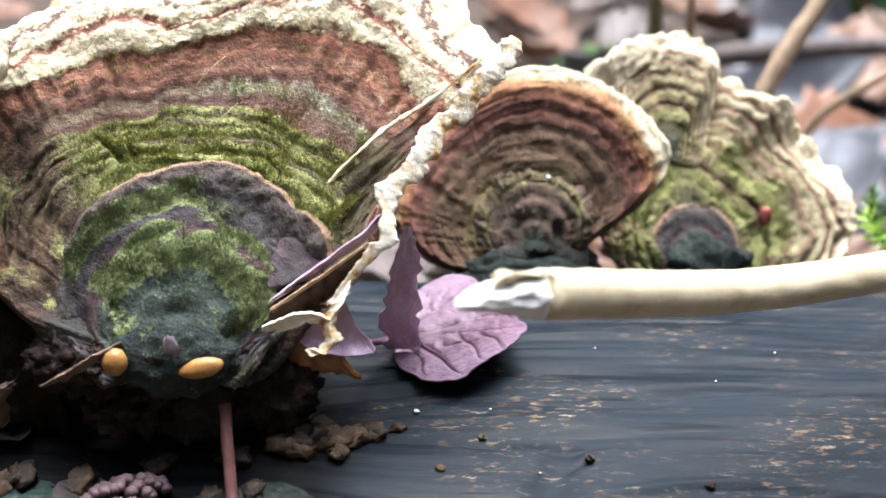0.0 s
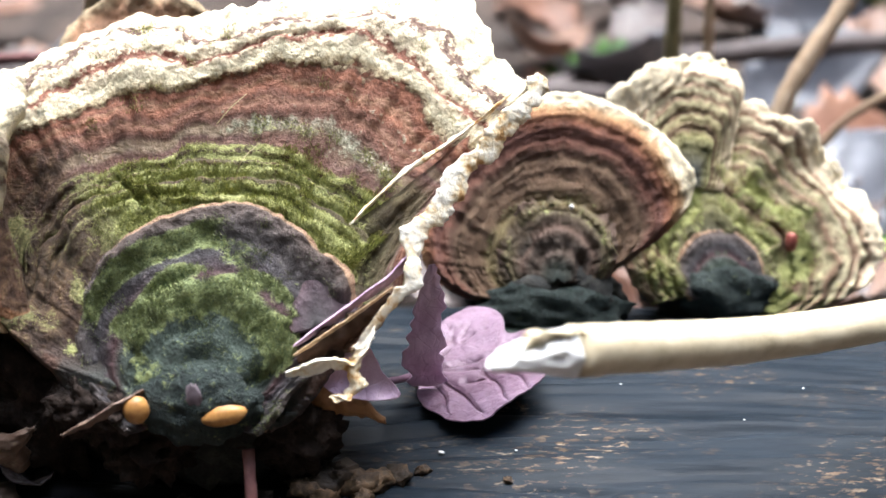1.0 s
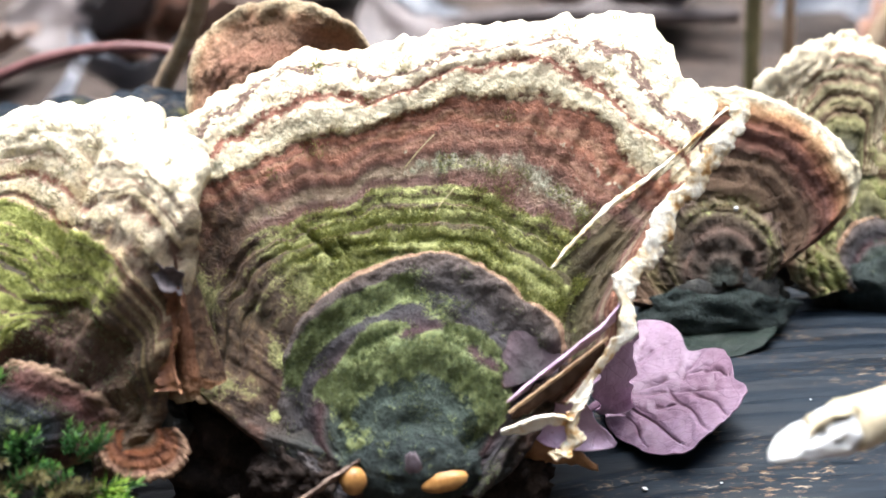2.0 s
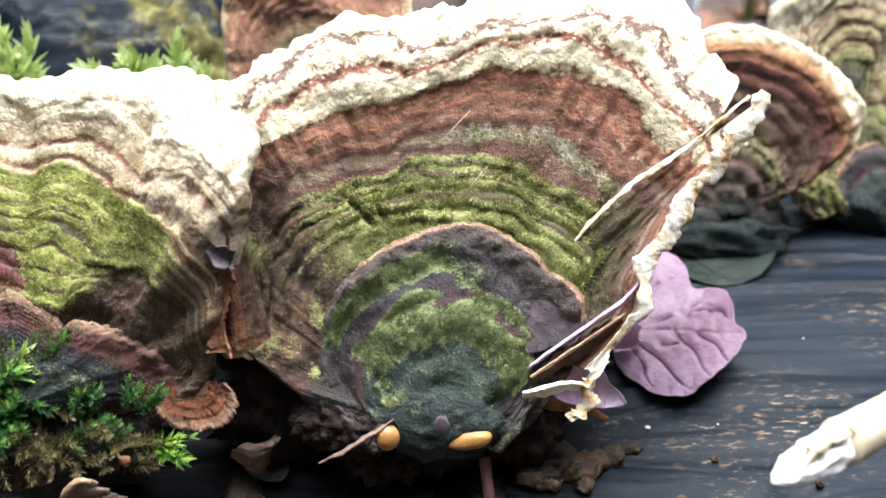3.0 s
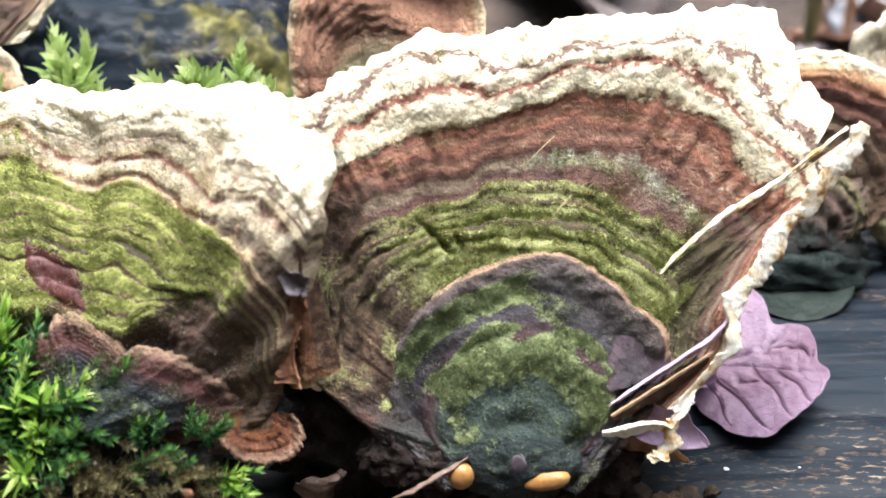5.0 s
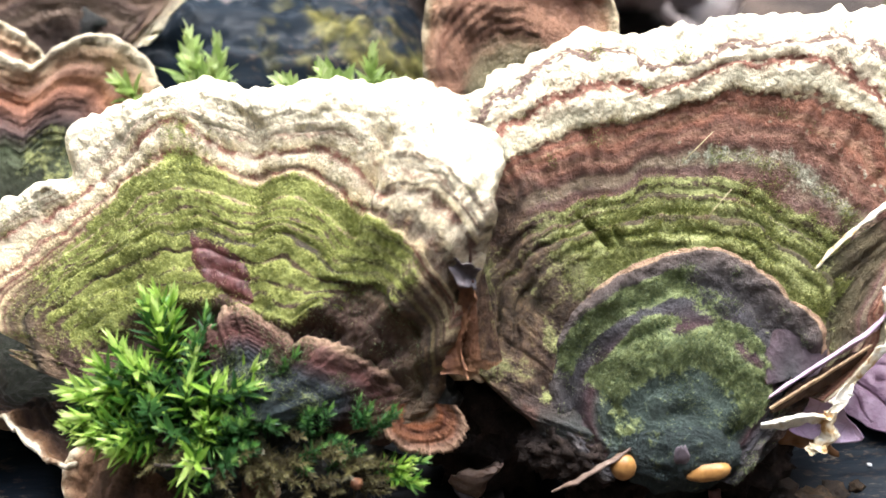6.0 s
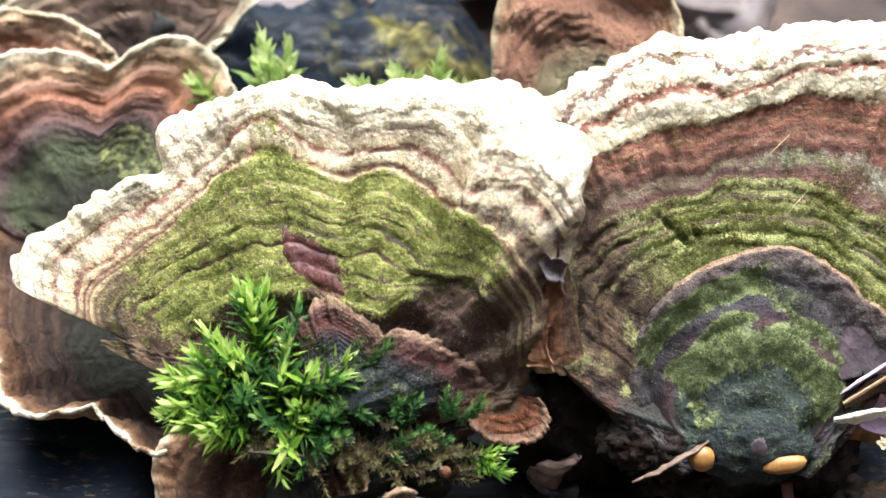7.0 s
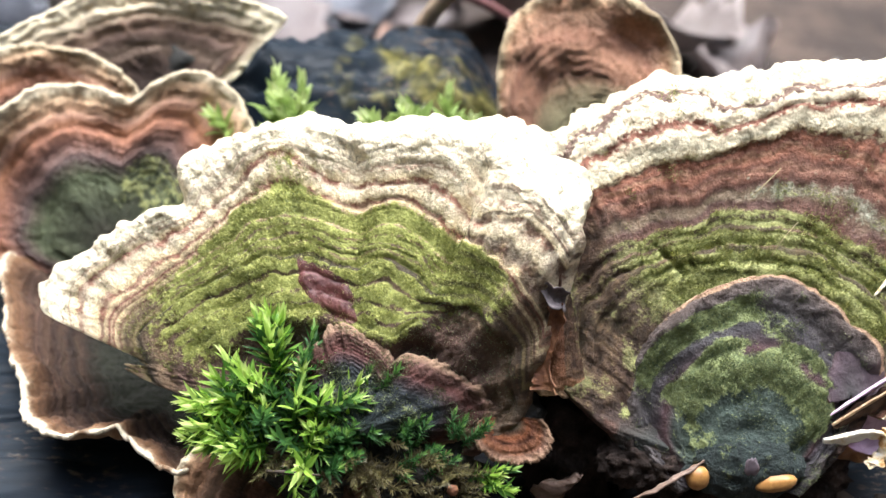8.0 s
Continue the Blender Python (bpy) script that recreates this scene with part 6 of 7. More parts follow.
def build_tip():
    """White pith that tapers to a chisel point, with uneven splinter facets."""
    nu, nv = 60, 36
    line = spline(mm([(28.4, -45.2, 29.4), (30.4, -43.8, 29.6), (33.0, -41.6, 29.2), (36.4, -38.6, 28.4)]), nu)
    tang = unit(line[-1] - line[0])
    side = unit(np.cross(tang, (0, 0, 1.0)))
    up = np.cross(side, tang)
    a = np.arange(nv) * 2 * np.pi / nv
    s, A = np.meshgrid(np.linspace(0, 1, nu), a, indexing="ij")
    wide = np.interp(s, [0, 0.12, 0.45, 0.8, 1], [0.1, 0.9, 2.0, 2.4, 2.5]) * (1 + 0.16 * vnoise(A * 1.6, s * 5, 0, 3) + 0.10 * vnoise(A * 5, s * 9, 0, 5))
    tall = np.interp(s, [0, 0.12, 0.5, 0.85, 1], [0.1, 0.7, 1.35, 2.2, 2.5]) * (1 + 0.14 * vnoise(A * 1.3, s * 7, 0, 7))
    p = line[:, None] + mm((np.cos(A) * wide)[..., None] * side) + mm((np.sin(A) * tall)[..., None] * up)
    faces = grid_faces(nu, nv).tolist() + [[i * nv + nv - 1, (i + 1) * nv + nv - 1, (i + 1) * nv, i * nv] for i in range(nu - 1)] + [list(range(nv)), [(nu - 1) * nv + k for k in range(nv)][::-1]]
    return p.reshape(-1, 3), faces


part("broken_tip", *build_tip(), mottled("white_pith", [(0.3, (0.70, 0.68, 0.64)), (0.5, (0.82, 0.82, 0.81)), (0.7, (0.90, 0.90, 0.90))], 700, 0.6, 0.9, 0.0007), stick, "splintered white pith")
part("bark_collar", *ribbon([(31.8, -43.6, 31.2), (33.6, -41.9, 31.5), (35.6, -40.2, 31.2), (37.6, -38.6, 30.7)], [0.5, 0.9, 1.4, 2.0], (0.55, 0.6, -0.35), 0.5, 225, -0.15, 40, 14), mat_stick, stick, "splintered tan collar")
part("knot_line", *tube(mm([(36.9, -40.3, 29.6), (37.4, -40.3, 28.2), (37.4, -39.4, 26.6), (37.3, -37.6, 25.8)]), mm([0.1, 0.22, 0.25, 0.15]), 6, 24, 0.4, 226), mottled("dark_bark", [(0.3, (0.05, 0.03, 0.02)), (0.7, (0.14, 0.10, 0.06))], 600), stick, "dark broken bark line")
part("splinter", *lump(mm((33.2, -42.4, 31.6)), mm((1.2, 0.8, 0.6)), 0.3, 2, 227, 14, 10), mat_stick, stick, "tan splinter")

# ---- small things at the foot of the middle bracket ----
mat_ochre = mottled("smooth_ochre_shell", [(0.25, (0.20, 0.085, 0.025)), (0.5, (0.38, 0.19, 0.055)), (0.8, (0.54, 0.32, 0.12))], 420, 0.4, 0.35)
SEEDS = "ochre seeds under the bracket"
single("seed", *lump(mm((-11.2, -19.0, 12.9)), mm((1.6, 1.4, 1.75)), 0.05, 1, 231, 24, 16, axes=[(0.9, 0, 0.3), (0, 1, 0), (-0.3, 0, 0.9)]), mat_ochre, "short egg-shaped ochre seed at the bracket foot", "seed", SEEDS)
single("seed", *lump(mm((-1.3, -18.8, 12.1)), mm((2.7, 1.1, 1.2)), 0.08, 1, 232, 24, 16, axes=[(0.97, 0, 0.22), (0, 1, 0), (-0.22, 0, 0.97)]), mat_ochre, "long ochre seed with a dark dot at the bracket foot", "seed", SEEDS)
mat_scale = leaf_material("brown_bud_scale", [(0.3, (0.07, 0.04, 0.028)), (0.5, (0.18, 0.12, 0.09)), (0.75, (0.42, 0.36, 0.31))], (0.06, 0.03, 0.02), 200)
single("leaf_strip", *ribbon([(-10.4, -18.2, 14.9), (-13.2, -19.2, 13.6), (-16.6, -20.2, 11.8), (-19.4, -20.8, 10.4)], [0.3, 1.0, 0.9, 0.2], (0.1, 0.8, -0.6), 0.2, 233, 0.35), mat_scale, "narrow dry brown leaf strip with pale edge", "leaf fragment")
single("pale_scale", *lump(mm((-4.6, -18.9, 14.4)), mm((0.9, 0.35, 1.6)), 0.3, 2, 234, 16, 10), mottled("mauve_grey_flake", [(0.3, (0.08, 0.06, 0.07)), (0.7, (0.2, 0.16, 0.18))], 500), "mauve-grey flake on the bracket foot", "bark flake")


def rest(x, y, lift=0.0):
    return float(log_height(np.array(float(x)), np.array(float(y)))) + lift


mat_stem = mottled("reddish_stalk", [(0.3, (0.09, 0.035, 0.035)), (0.6, (0.20, 0.09, 0.085)), (0.85, (0.30, 0.17, 0.15))], 300, 0.5)
single("leaf_stalk", *tube(mm([(0.6, -15, 6.0), (1.0, -17, 3.0), (2.0, -21, rest(2, -21, 0.9)), (3.4, -27, rest(3.4, -27, 0.8)), (5.0, -36, rest(5, -36, 0.8))]), mm([0.75, 0.75, 0.75, 0.85, 0.9]), 9, 40, 0.12), mat_stem, "thin reddish-brown leaf stalk lying on the log", "stalk")
mat_crumb = mottled("brown_crumbs", [(0.25, (0.012, 0.008, 0.005)), (0.5, (0.045, 0.028, 0.016)), (0.75, (0.15, 0.09, 0.045))], 420, 0.7, 0.8, 0.0008, island=0.35)
cone = thing("catkin", mm((-10, -21, 0)), "knobbly mauve-brown fallen catkin lying on the log", "catkin")
mat_catkin = mottled("mauve_catkin", [(0.3, (0.05, 0.03, 0.035)), (0.6, (0.15, 0.095, 0.105)), (0.85, (0.28, 0.2, 0.2))], 500, 0.7, 0.6)
rngc = np.random.default_rng(8)
scale_data = [mesh_from("scale", *lump((0, 0, 0), mm((0.8, 0.75, 0.65)), 0.25, 2, 300 + k, 10, 7), mat_catkin) for k in range(4)]
for k in range(90):
    u, a = rngc.random(), rngc.random() * 6.283
    c = np.array((-7.0 - 8 * u, -17.5 - 7.5 * u, rest(-11, -21, 2.2)))
    r = 2.2 * math.sin(math.pi * (0.12 + 0.8 * u)) + 0.4
    ob = new("scale", scale_data[k % 4])
    ob.parent = cone
    ob.location = Vector(mm(c + r * np.array([math.cos(a) * 0.7, -math.cos(a) * 0.7, math.sin(a)]))) - cone.location
for kx, ky, kr, kt, klabel, kmat in ((-22.3, -20.5, 6.5, 30, "dark teal-green leaf lying on the log", leaf_material("teal_leaf", [(0.3, (0.012, 0.025, 0.022)), (0.6, (0.035, 0.06, 0.05)), (0.85, (0.10, 0.10, 0.07))], (0.02, 0.03, 0.025), spec=0.2)),
                                 (-16.0, -19.5, 4.0, 80, "mauve-grey leaf piece lying on the log", leaf_material("mauve_grey_leaf", [(0.3, (0.03, 0.025, 0.026)), (0.6, (0.075, 0.06, 0.06)), (0.85, (0.13, 0.11, 0.10))], (0.04, 0.03, 0.03), spec=0.2)),
                                 (5.5, -21.5, 6.0, 10, "dull green-grey leaf lying on the log", mat_dull), (-27.5, -8.5, 4.0, 120, "mauve-grey leaf piece lying on the log", bpy.data.materials["mauve_grey_leaf"] if "mauve_grey_leaf" in bpy.data.materials else mat_dull)):
    owner = thing("fallen_leaf", mm((kx, ky, rest(kx, ky))), klabel, "leaf", "leaves on the log")
    c, d = math.cos(radians(kt)), math.sin(radians(kt))
    g1, g2, g3 = lobed_leaf((kx, ky, rest(kx, ky, 1.2)), np.array((c, d, 0.0)), np.array((-d, c, 0.12)), unit((0, -0.15, 1)), [(-135, 0.8 * kr), (-90, 1.15 * kr), (-45, 0.85 * kr), (0, 0.75 * kr), (40, 0.9 * kr), (90, 1.1 * kr), (150, 0.8 * kr), (180, 0.7 * kr)],
                            [((-kr, 0), (kr, 0)), ((-0.3 * kr, 0), (0.2 * kr, 0.6 * kr)), ((0, 0), (0.5 * kr, -0.5 * kr))], None, seed=int(211 + kx), nu=70, nv=22, ruffle=0.7, cup=0.6)
    part("blade", g1, g2, kmat, owner, "", g3)
CRUMBS = "crumbs on the log"
crumb_mesh = [lump((0, 0, 0), mm((2.2, 1.7, 1.2)), 0.45, 1.8, 400 + k, 16, 10) for k in range(4)]
crumb_data = [mesh_from("bark_crumb", v, f, mat_crumb) for v, f in crumb_mesh]
CRUMB_SPOTS = [(7, -11, 1.2), (10, -9, 1.5), (12.5, -10, 1.3), (15, -9, 1.1), (17.5, -7.5, 0.8), (9, -12, 0.9), (13.5, -12, 0.8), (20.5, -6.5, 0.45), (-17, -17, 1.1), (-13, -23, 1.2), (-15.5, -24.5, 0.9), (-3, -22, 1.2), (-1.5, -25.5, 1.0), (-24, -16, 1.0),
               (-27, -17.5, 1.2), (4, -18, 0.8), (-34, -20, 1.1), (-8, -14, 1.0), (-20, -24, 1.6), (-10.5, -17.5, 1.3), (-6, -24, 1.3), (1, -13, 1.0), (-26, -22, 1.3), (-18, -20.5, 1.1), (-30, -13, 1.2), (-1, -18.5, 0.9), (-22, -21, 1.1), (31, -8, 0.3), (26, -14, 0.3), (44, -12, 0.35), (58, -16, 0.3), (50, 14, 0.35)]
for k, (x, y, s) in enumerate(CRUMB_SPOTS):
    ob = new("bark_crumb", crumb_data[k % 4])
    ob.matrix_world = pose(x * 0.001, y * 0.001, rest(x, y, 0.6 * s) * 0.001, 10 * (k % 5) - 20, 8 * (k % 3), 77 * k) @ Matrix.Diagonal((s, s, s, 1))
    tagged(ob, "small rough brown crumb of bark on the log", "bark crumb", CRUMBS)
for k, (x, y, z) in enumerate([(22.7, -3.2, 0.5), (32.0, -3.0, 0.3), (46, 12, 0.25), (38, -14, 0.2), (61, 3, 0.25), (70, 12, 0.2)]):
    single("white_grain", *lump(mm((x, y, rest(x, y, 0.2))), mm((0.42, 0.32, 0.25)) * (1.0 if k < 1 else 0.4), 0.3, 2, 420 + k, 10, 8), bpy.data.materials["white_fleck"], "tiny white grain on the wet log", "grain", "white grains on the log")
bud = thing("curled_bud_scale", mm((-27, -12, 1)), "curled brown bud scale lying under the brackets", "bud scale")
part("blade", *ribbon([(-27.5, -11.5, 1.2), (-28.2, -13.0, 4.0), (-26.8, -14.0, 6.6), (-25.2, -13.6, 8.0)], [1.6, 2.4, 2.0, 0.5], (1, 0.3, 0.1), 0.3, 241, 0.8), mat_scale, bud)
wedge = thing("bract", mm((-46, -22, 3)), "pale-edged brown dry bract standing on the log", "bract")
part("blade", *ribbon([(-45.5, -20, rest(-45, -20, 0)), (-46.0, -23.0, 5.0), (-46.6, -25.0, 9.5), (-46.4, -25.4, 12.6)], [4.2, 4.0, 3.0, 0.6], (1, -0.15, 0.0), 0.35, 243, 0.35), mat_scale, wedge)
part("pale_rim", *tube(mm([(-50, -22.8, 4.0), (-49.5, -25.0, 9.3), (-47.2, -25.8, 12.6), (-45.6, -25.6, 12.4)]), mm([0.2, 0.35, 0.4, 0.25]), 7, 30, 0.3), mat_pore, wedge, "pale thin rim")
grit = single("dark_crumb", *lump(mm((-17.9, -2.6, 29.4)), mm((1.9, 0.9, 1.0)), 0.4, 2, 251, 18, 12), bpy.data.materials["black_grit"], "black crumb stuck on the algae zone", "grit")
HAIRS = "fine hairs on the brackets"
mat_hair = mottled("straw_hair", [(0.3, (0.36, 0.30, 0.14)), (0.7, (0.6, 0.52, 0.3))], 300, 0.5)
for k, pts in enumerate([[(-1.8, -0.6, 34.2), (-0.8, -1.0, 37.0), (1.2, 0.5, 38.8)], [(-4.4, 4.0, 40.2), (-2.6, 4.4, 42.2), (-0.8, 5.6, 43.6)], [(47, 34.5, 13.0), (46, 34, 15.0), (45.6, 33.6, 17)], [(73, 49.5, 9.8), (70, 48, 9.0), (67.5, 46.5, 8.2)]]):
    single("plant_hair", *tube(mm(pts), mm([0.06, 0.07, 0.04]), 5, 16), mat_hair, "fine straw-coloured plant hair on a bracket", "plant hair", HAIRS)


# ---- moss ----
def moss_leaf_material(name, stops):
    m, nodes, links, bsdf = material(name)
    info = nodes.new("ShaderNodeObjectInfo")
    tip = attribute(nodes, "tip")
    f = maths(nodes, links, "ADD", maths(nodes, links, "MULTIPLY", attribute(nodes, "tone"), 0.35), maths(nodes, links, "MULTIPLY", info.outputs["Random"], 0.15))
    f = maths(nodes, links, "ADD", f, maths(nodes, links, "MULTIPLY", tip, 0.5))
    col = ramp(nodes, links, f, stops)
    links.new(col, bsdf.inputs["Base Color"])
    bsdf.inputs["Roughness"].default_value = 0.45
    thru = nodes.new("ShaderNodeBsdfTranslucent")
    links.new(col, thru.inputs["Color"])
    both = nodes.new("ShaderNodeMixShader")
    both.inputs[0].default_value = 0.45
    links.new(bsdf.outputs[0], both.inputs[1])
    links.new(thru.outputs[0], both.inputs[2])
    links.new(both.outputs[0], nodes["Material Output"].inputs["Surface"])
    return m


mat_moss = moss_leaf_material("bright_moss", [(0.0, (0.03, 0.08, 0.012)), (0.22, (0.09, 0.22, 0.025)), (0.42, (0.34, 0.53, 0.07)), (0.68, (0.62, 0.76, 0.22)), (1.0, (0.82, 0.88, 0.46))])
mat_moss_dry = moss_leaf_material("dry_moss", [(0.0, (0.05, 0.038, 0.02)), (0.4, (0.12, 0.10, 0.045)), (0.7, (0.21, 0.19, 0.075)), (1.0, (0.36, 0.32, 0.15))])
mat_moss_pale = moss_leaf_material("pale_moss", [(0.0, (0.12, 0.20, 0.04)), (0.4, (0.36, 0.48, 0.14)), (0.7, (0.62, 0.72, 0.32)), (1.0, (0.84, 0.88, 0.58))])


def shoot_mesh(name, mat, length, leaf, count, seed, flat=0.0, spread=1.0, broad=0.115):
    """A leafy moss shoot along +z: stem and pointed, keeled leaves in a spiral."""
    rng = np.random.default_rng(seed)
    sv, sf = tube([(0, 0, 0), (0.04 * length, 0.02 * length, length * 0.5), (0, 0.03 * length, length * 0.95)], [leaf * 0.09, leaf * 0.08, leaf * 0.04], 5, 8)
    verts, faces, tips, tones = [sv], list(sf), [np.zeros(len(sv))], [np.full(len(sv), 0.2)]
    at = len(sv)
    for k in range(count):
        s = (k + 0.5) / count
        a = k * 2.4 + rng.normal(0, 0.25)
        out = np.array([math.cos(a), math.sin(a) * (1 - flat), 0.0])
        rise = (0.30 + 1.9 * s**3) / spread
        d = unit(out + np.array([0, 0, rise]) + rng.normal(0, 0.14, 3))
        side = unit(np.cross(d, (0, 0, 1.0)) + 1e-6)
        up = np.cross(side, d)
        ln = leaf * (0.75 + 0.45 * math.sin(math.pi * min(1, s * 1.1))) * rng.uniform(0.8, 1.15)
        wd = ln * broad
        base = np.array([0.02 * length, 0.02 * length, s * length * 0.95])
        droop = rng.uniform(-0.12, 0.10)
        rows = []
        for q, w in ((0.0, 0.45), (0.35, 1.0), (0.7, 0.62)):
            c = base + d * ln * q + up * (droop * q * q * ln)
            rows += [c - side * wd * w + up * wd * 0.35 * w, c, c + side * wd * w + up * wd * 0.35 * w]
        rows.append(base + d * ln + up * droop * ln)
        verts.append(np.array(rows))
        for r in (0, 3):
            faces += [[at + r, at + r + 1, at + r + 4, at + r + 3], [at + r + 1, at + r + 2, at + r + 5, at + r + 4]]
        faces += [[at + 6, at + 7, at + 9], [at + 7, at + 8, at + 9]]
        ring = min(6, int(s * 7)) * 5 + k % 5
        faces.append([at + 1, ring, ring + 5])
        tips.append(np.full(10, s**2.6))
        tones.append(np.full(10, rng.random()))
        at += 10
    return mesh_from(name, np.vstack(verts), faces, mat, {"tip": np.concatenate(tips), "tone": np.concatenate(tones)}, smooth=False)


def aim(at, direction, twist, scale):
    q = Vector(direction).to_track_quat("Z", "Y").to_matrix().to_4x4()
    return Matrix.Translation(at) @ q @ pose(0, 0, 0, 0, 0, twist) @ Matrix.Diagonal((scale, scale, scale, 1))


def moss_clump(label, base, spots, meshes, group, lean, seed):
    owner = thing("moss_clump", mm(base), label, "moss", group)
    rng = np.random.default_rng(seed)
    for k, (x, y, z, s) in enumerate(spots):
        ob = new("shoot", meshes[k % len(meshes)])
        ob.parent = owner
        d = unit(np.asarray(lean) + rng.normal(0, 0.42, 3))
        ob.matrix_local = aim(mm(np.array((x, y, z)) - np.array(base)), d, rng.uniform(0, 360), s)
    return owner


mat_moss_deep = moss_leaf_material("deep_green_moss", [(0.0, (0.018, 0.05, 0.016)), (0.4, (0.05, 0.135, 0.035)), (0.7, (0.14, 0.29, 0.06)), (1.0, (0.40, 0.56, 0.16))])
near = [shoot_mesh("shoot", (mat_moss, mat_moss_deep)[k == 3], 0.0074, 0.0035, 21, 500 + k, 0.5, 0.9, 0.125) for k in range(4)]
deep = [shoot_mesh("shoot", mat_moss_deep, 0.0072, 0.0024, 34, 510 + k, 0.3, 0.95, 0.12) for k in range(3)]
dry = [shoot_mesh("shoot", mat_moss_dry, 0.008, 0.0019, 30, 520 + k, 0.2, 1.2, 0.13) for k in range(3)]
MOSS = "moss on the fungi"
rngm = np.random.default_rng(12)
SLOPE = np.array((0.0, 0.70, 0.72))      # up the slope of the bracket
OUT = np.array((-0.1, -0.72, 0.69))      # away from it


def tufts(label, base, meshes, clumps, seed):
    """Leafy shoots in small tufts: place along x and up the slope, lean along x and up, number, spread, size."""
    owner = thing("moss_clump", mm(base), label, "moss", MOSS)
    rng = np.random.default_rng(seed)
    for cx, cs, lx, ls, count, spread, size in clumps:
        for k in range(count):
            dx, ds = rng.normal(0, spread, 2)
            at = np.array((cx + dx, -19.5, 13.5)) + SLOPE * (cs + 0.7 * ds) + OUT * rng.uniform(0.2, 2.2)
            d = unit(np.array((lx, 0, 0)) + SLOPE * ls + OUT * rng.uniform(0.25, 0.8) + rng.normal(0, 0.22, 3))
            ob = new("shoot", meshes[k % len(meshes)])
            ob.parent = owner
            ob.matrix_local = aim(mm(at - np.array(base)), d, rng.uniform(0, 360), size * rng.uniform(0.75, 1.15))
    return owner


tufts("bright green leafy moss cushion at the foot of a bracket", (-58, -18, 8), near,
      [(-65.4, 14.2, -0.15, 1.0, 3, 0.6, 0.8), (-63.4, 10.6, 0.0, 1.0, 5, 0.9, 0.95), (-67.2, 7.6, -0.4, 0.8, 5, 0.9, 0.85), (-66.8, 6.0, -1.0, 0.15, 10, 1.2, 0.95), (-65.0, 2.8, -0.8, -0.1, 9, 1.3, 0.85), (-70.0, 3.6, -0.9, 0.1, 5, 1.0, 0.75),
       (-61.0, 5.0, 0.1, 0.7, 9, 1.4, 0.85), (-57.2, 5.8, 0.8, 0.5, 8, 1.2, 0.85), (-59.5, 1.6, 0.2, 0.1, 14, 2.2, 0.7), (-38.6, -1.6, 1.0, 0.1, 6, 0.9, 0.6)], 3)
tufts("dark green moss tufts beside a bracket foot", (-52, -17, 9), deep,
      [(-60.4, 10.0, 0.25, 1.0, 9, 1.1, 0.85), (-53.4, 7.0, 0.7, 0.7, 8, 1.2, 0.75), (-48.6, 4.6, 0.3, 0.6, 9, 1.4, 0.5), (-40.2, 3.4, 0.6, 0.6, 8, 1.2, 0.5), (-55.0, 2.4, 0.3, 0.2, 14, 2.4, 0.65), (-45.6, 1.4, 0.4, 0.2, 12, 1.8, 0.5), (-64.0, 4.0, -0.2, 0.4, 10, 2.5, 0.8)], 5)
tufts("olive-brown dry moss strands under a bracket", (-54, -19, 6), dry,
      [(-62.0, 0.6, -0.2, -0.4, 8, 1.4, 0.5), (-54.5, 0.2, 0.3, -0.4, 20, 2.0, 0.6), (-48.0, -0.8, 0.8, -0.1, 22, 2.2, 0.6), (-42.0, -1.2, 0.8, 0.0, 14, 1.6, 0.5)], 4)
single("dead_twig", *tube(mm([(-64.5, -23.5, 16.0), (-61.5, -24.2, 16.4), (-58.0, -23.6, 15.6)]), mm([0.2, 0.28, 0.15]), 6, 16, 0.2), mottled("dark_stem", [(0.3, (0.02, 0.015, 0.01)), (0.7, (0.07, 0.05, 0.035))], 400), "thin dark dead twig lying on moss", "twig")
single("brown_pellet", *lump(mm((-41.8, -23.4, 13.6)), mm((0.75, 0.6, 0.75)), 0.15, 1.5, 255, 14, 10), mat_rust, "tiny round brown pellet caught in the moss", "pellet")
tall = [shoot_mesh("shoot", mat_moss_pale, 0.0125, 0.0044, 24, 540 + k, 0.2, 0.62, 0.22) for k in range(4)]
for cx, wide, lab in ((-70, 8, "pale green leafy moss tuft on the log ridge"), (-46.5, 9, "pale green upright moss shoots on the log ridge")):
    spots = [(cx + wide * (a - 0.5) * 1.6, 46.5 + 2 * b, 17 + 5 * c, 0.6 + 0.4 * c) for a, b, c in rngm.random((13 if cx < -60 else 8, 3))]
    moss_clump(lab, (cx, 49, 16), spots, tall, "moss tufts behind", (0.0, -0.1, 1.0), int(-cx))
spots = [(95 + 9 * a, 62 + 9 * b, 0.5 + 3 * c, 0.8) for a, b, c in rngm.random((16, 3))]
moss_clump("bright moss tuft on the log beside a bracket", (98, 66, 0), spots, near, "moss tufts behind", (0.1, -0.3, 1.0), 77)


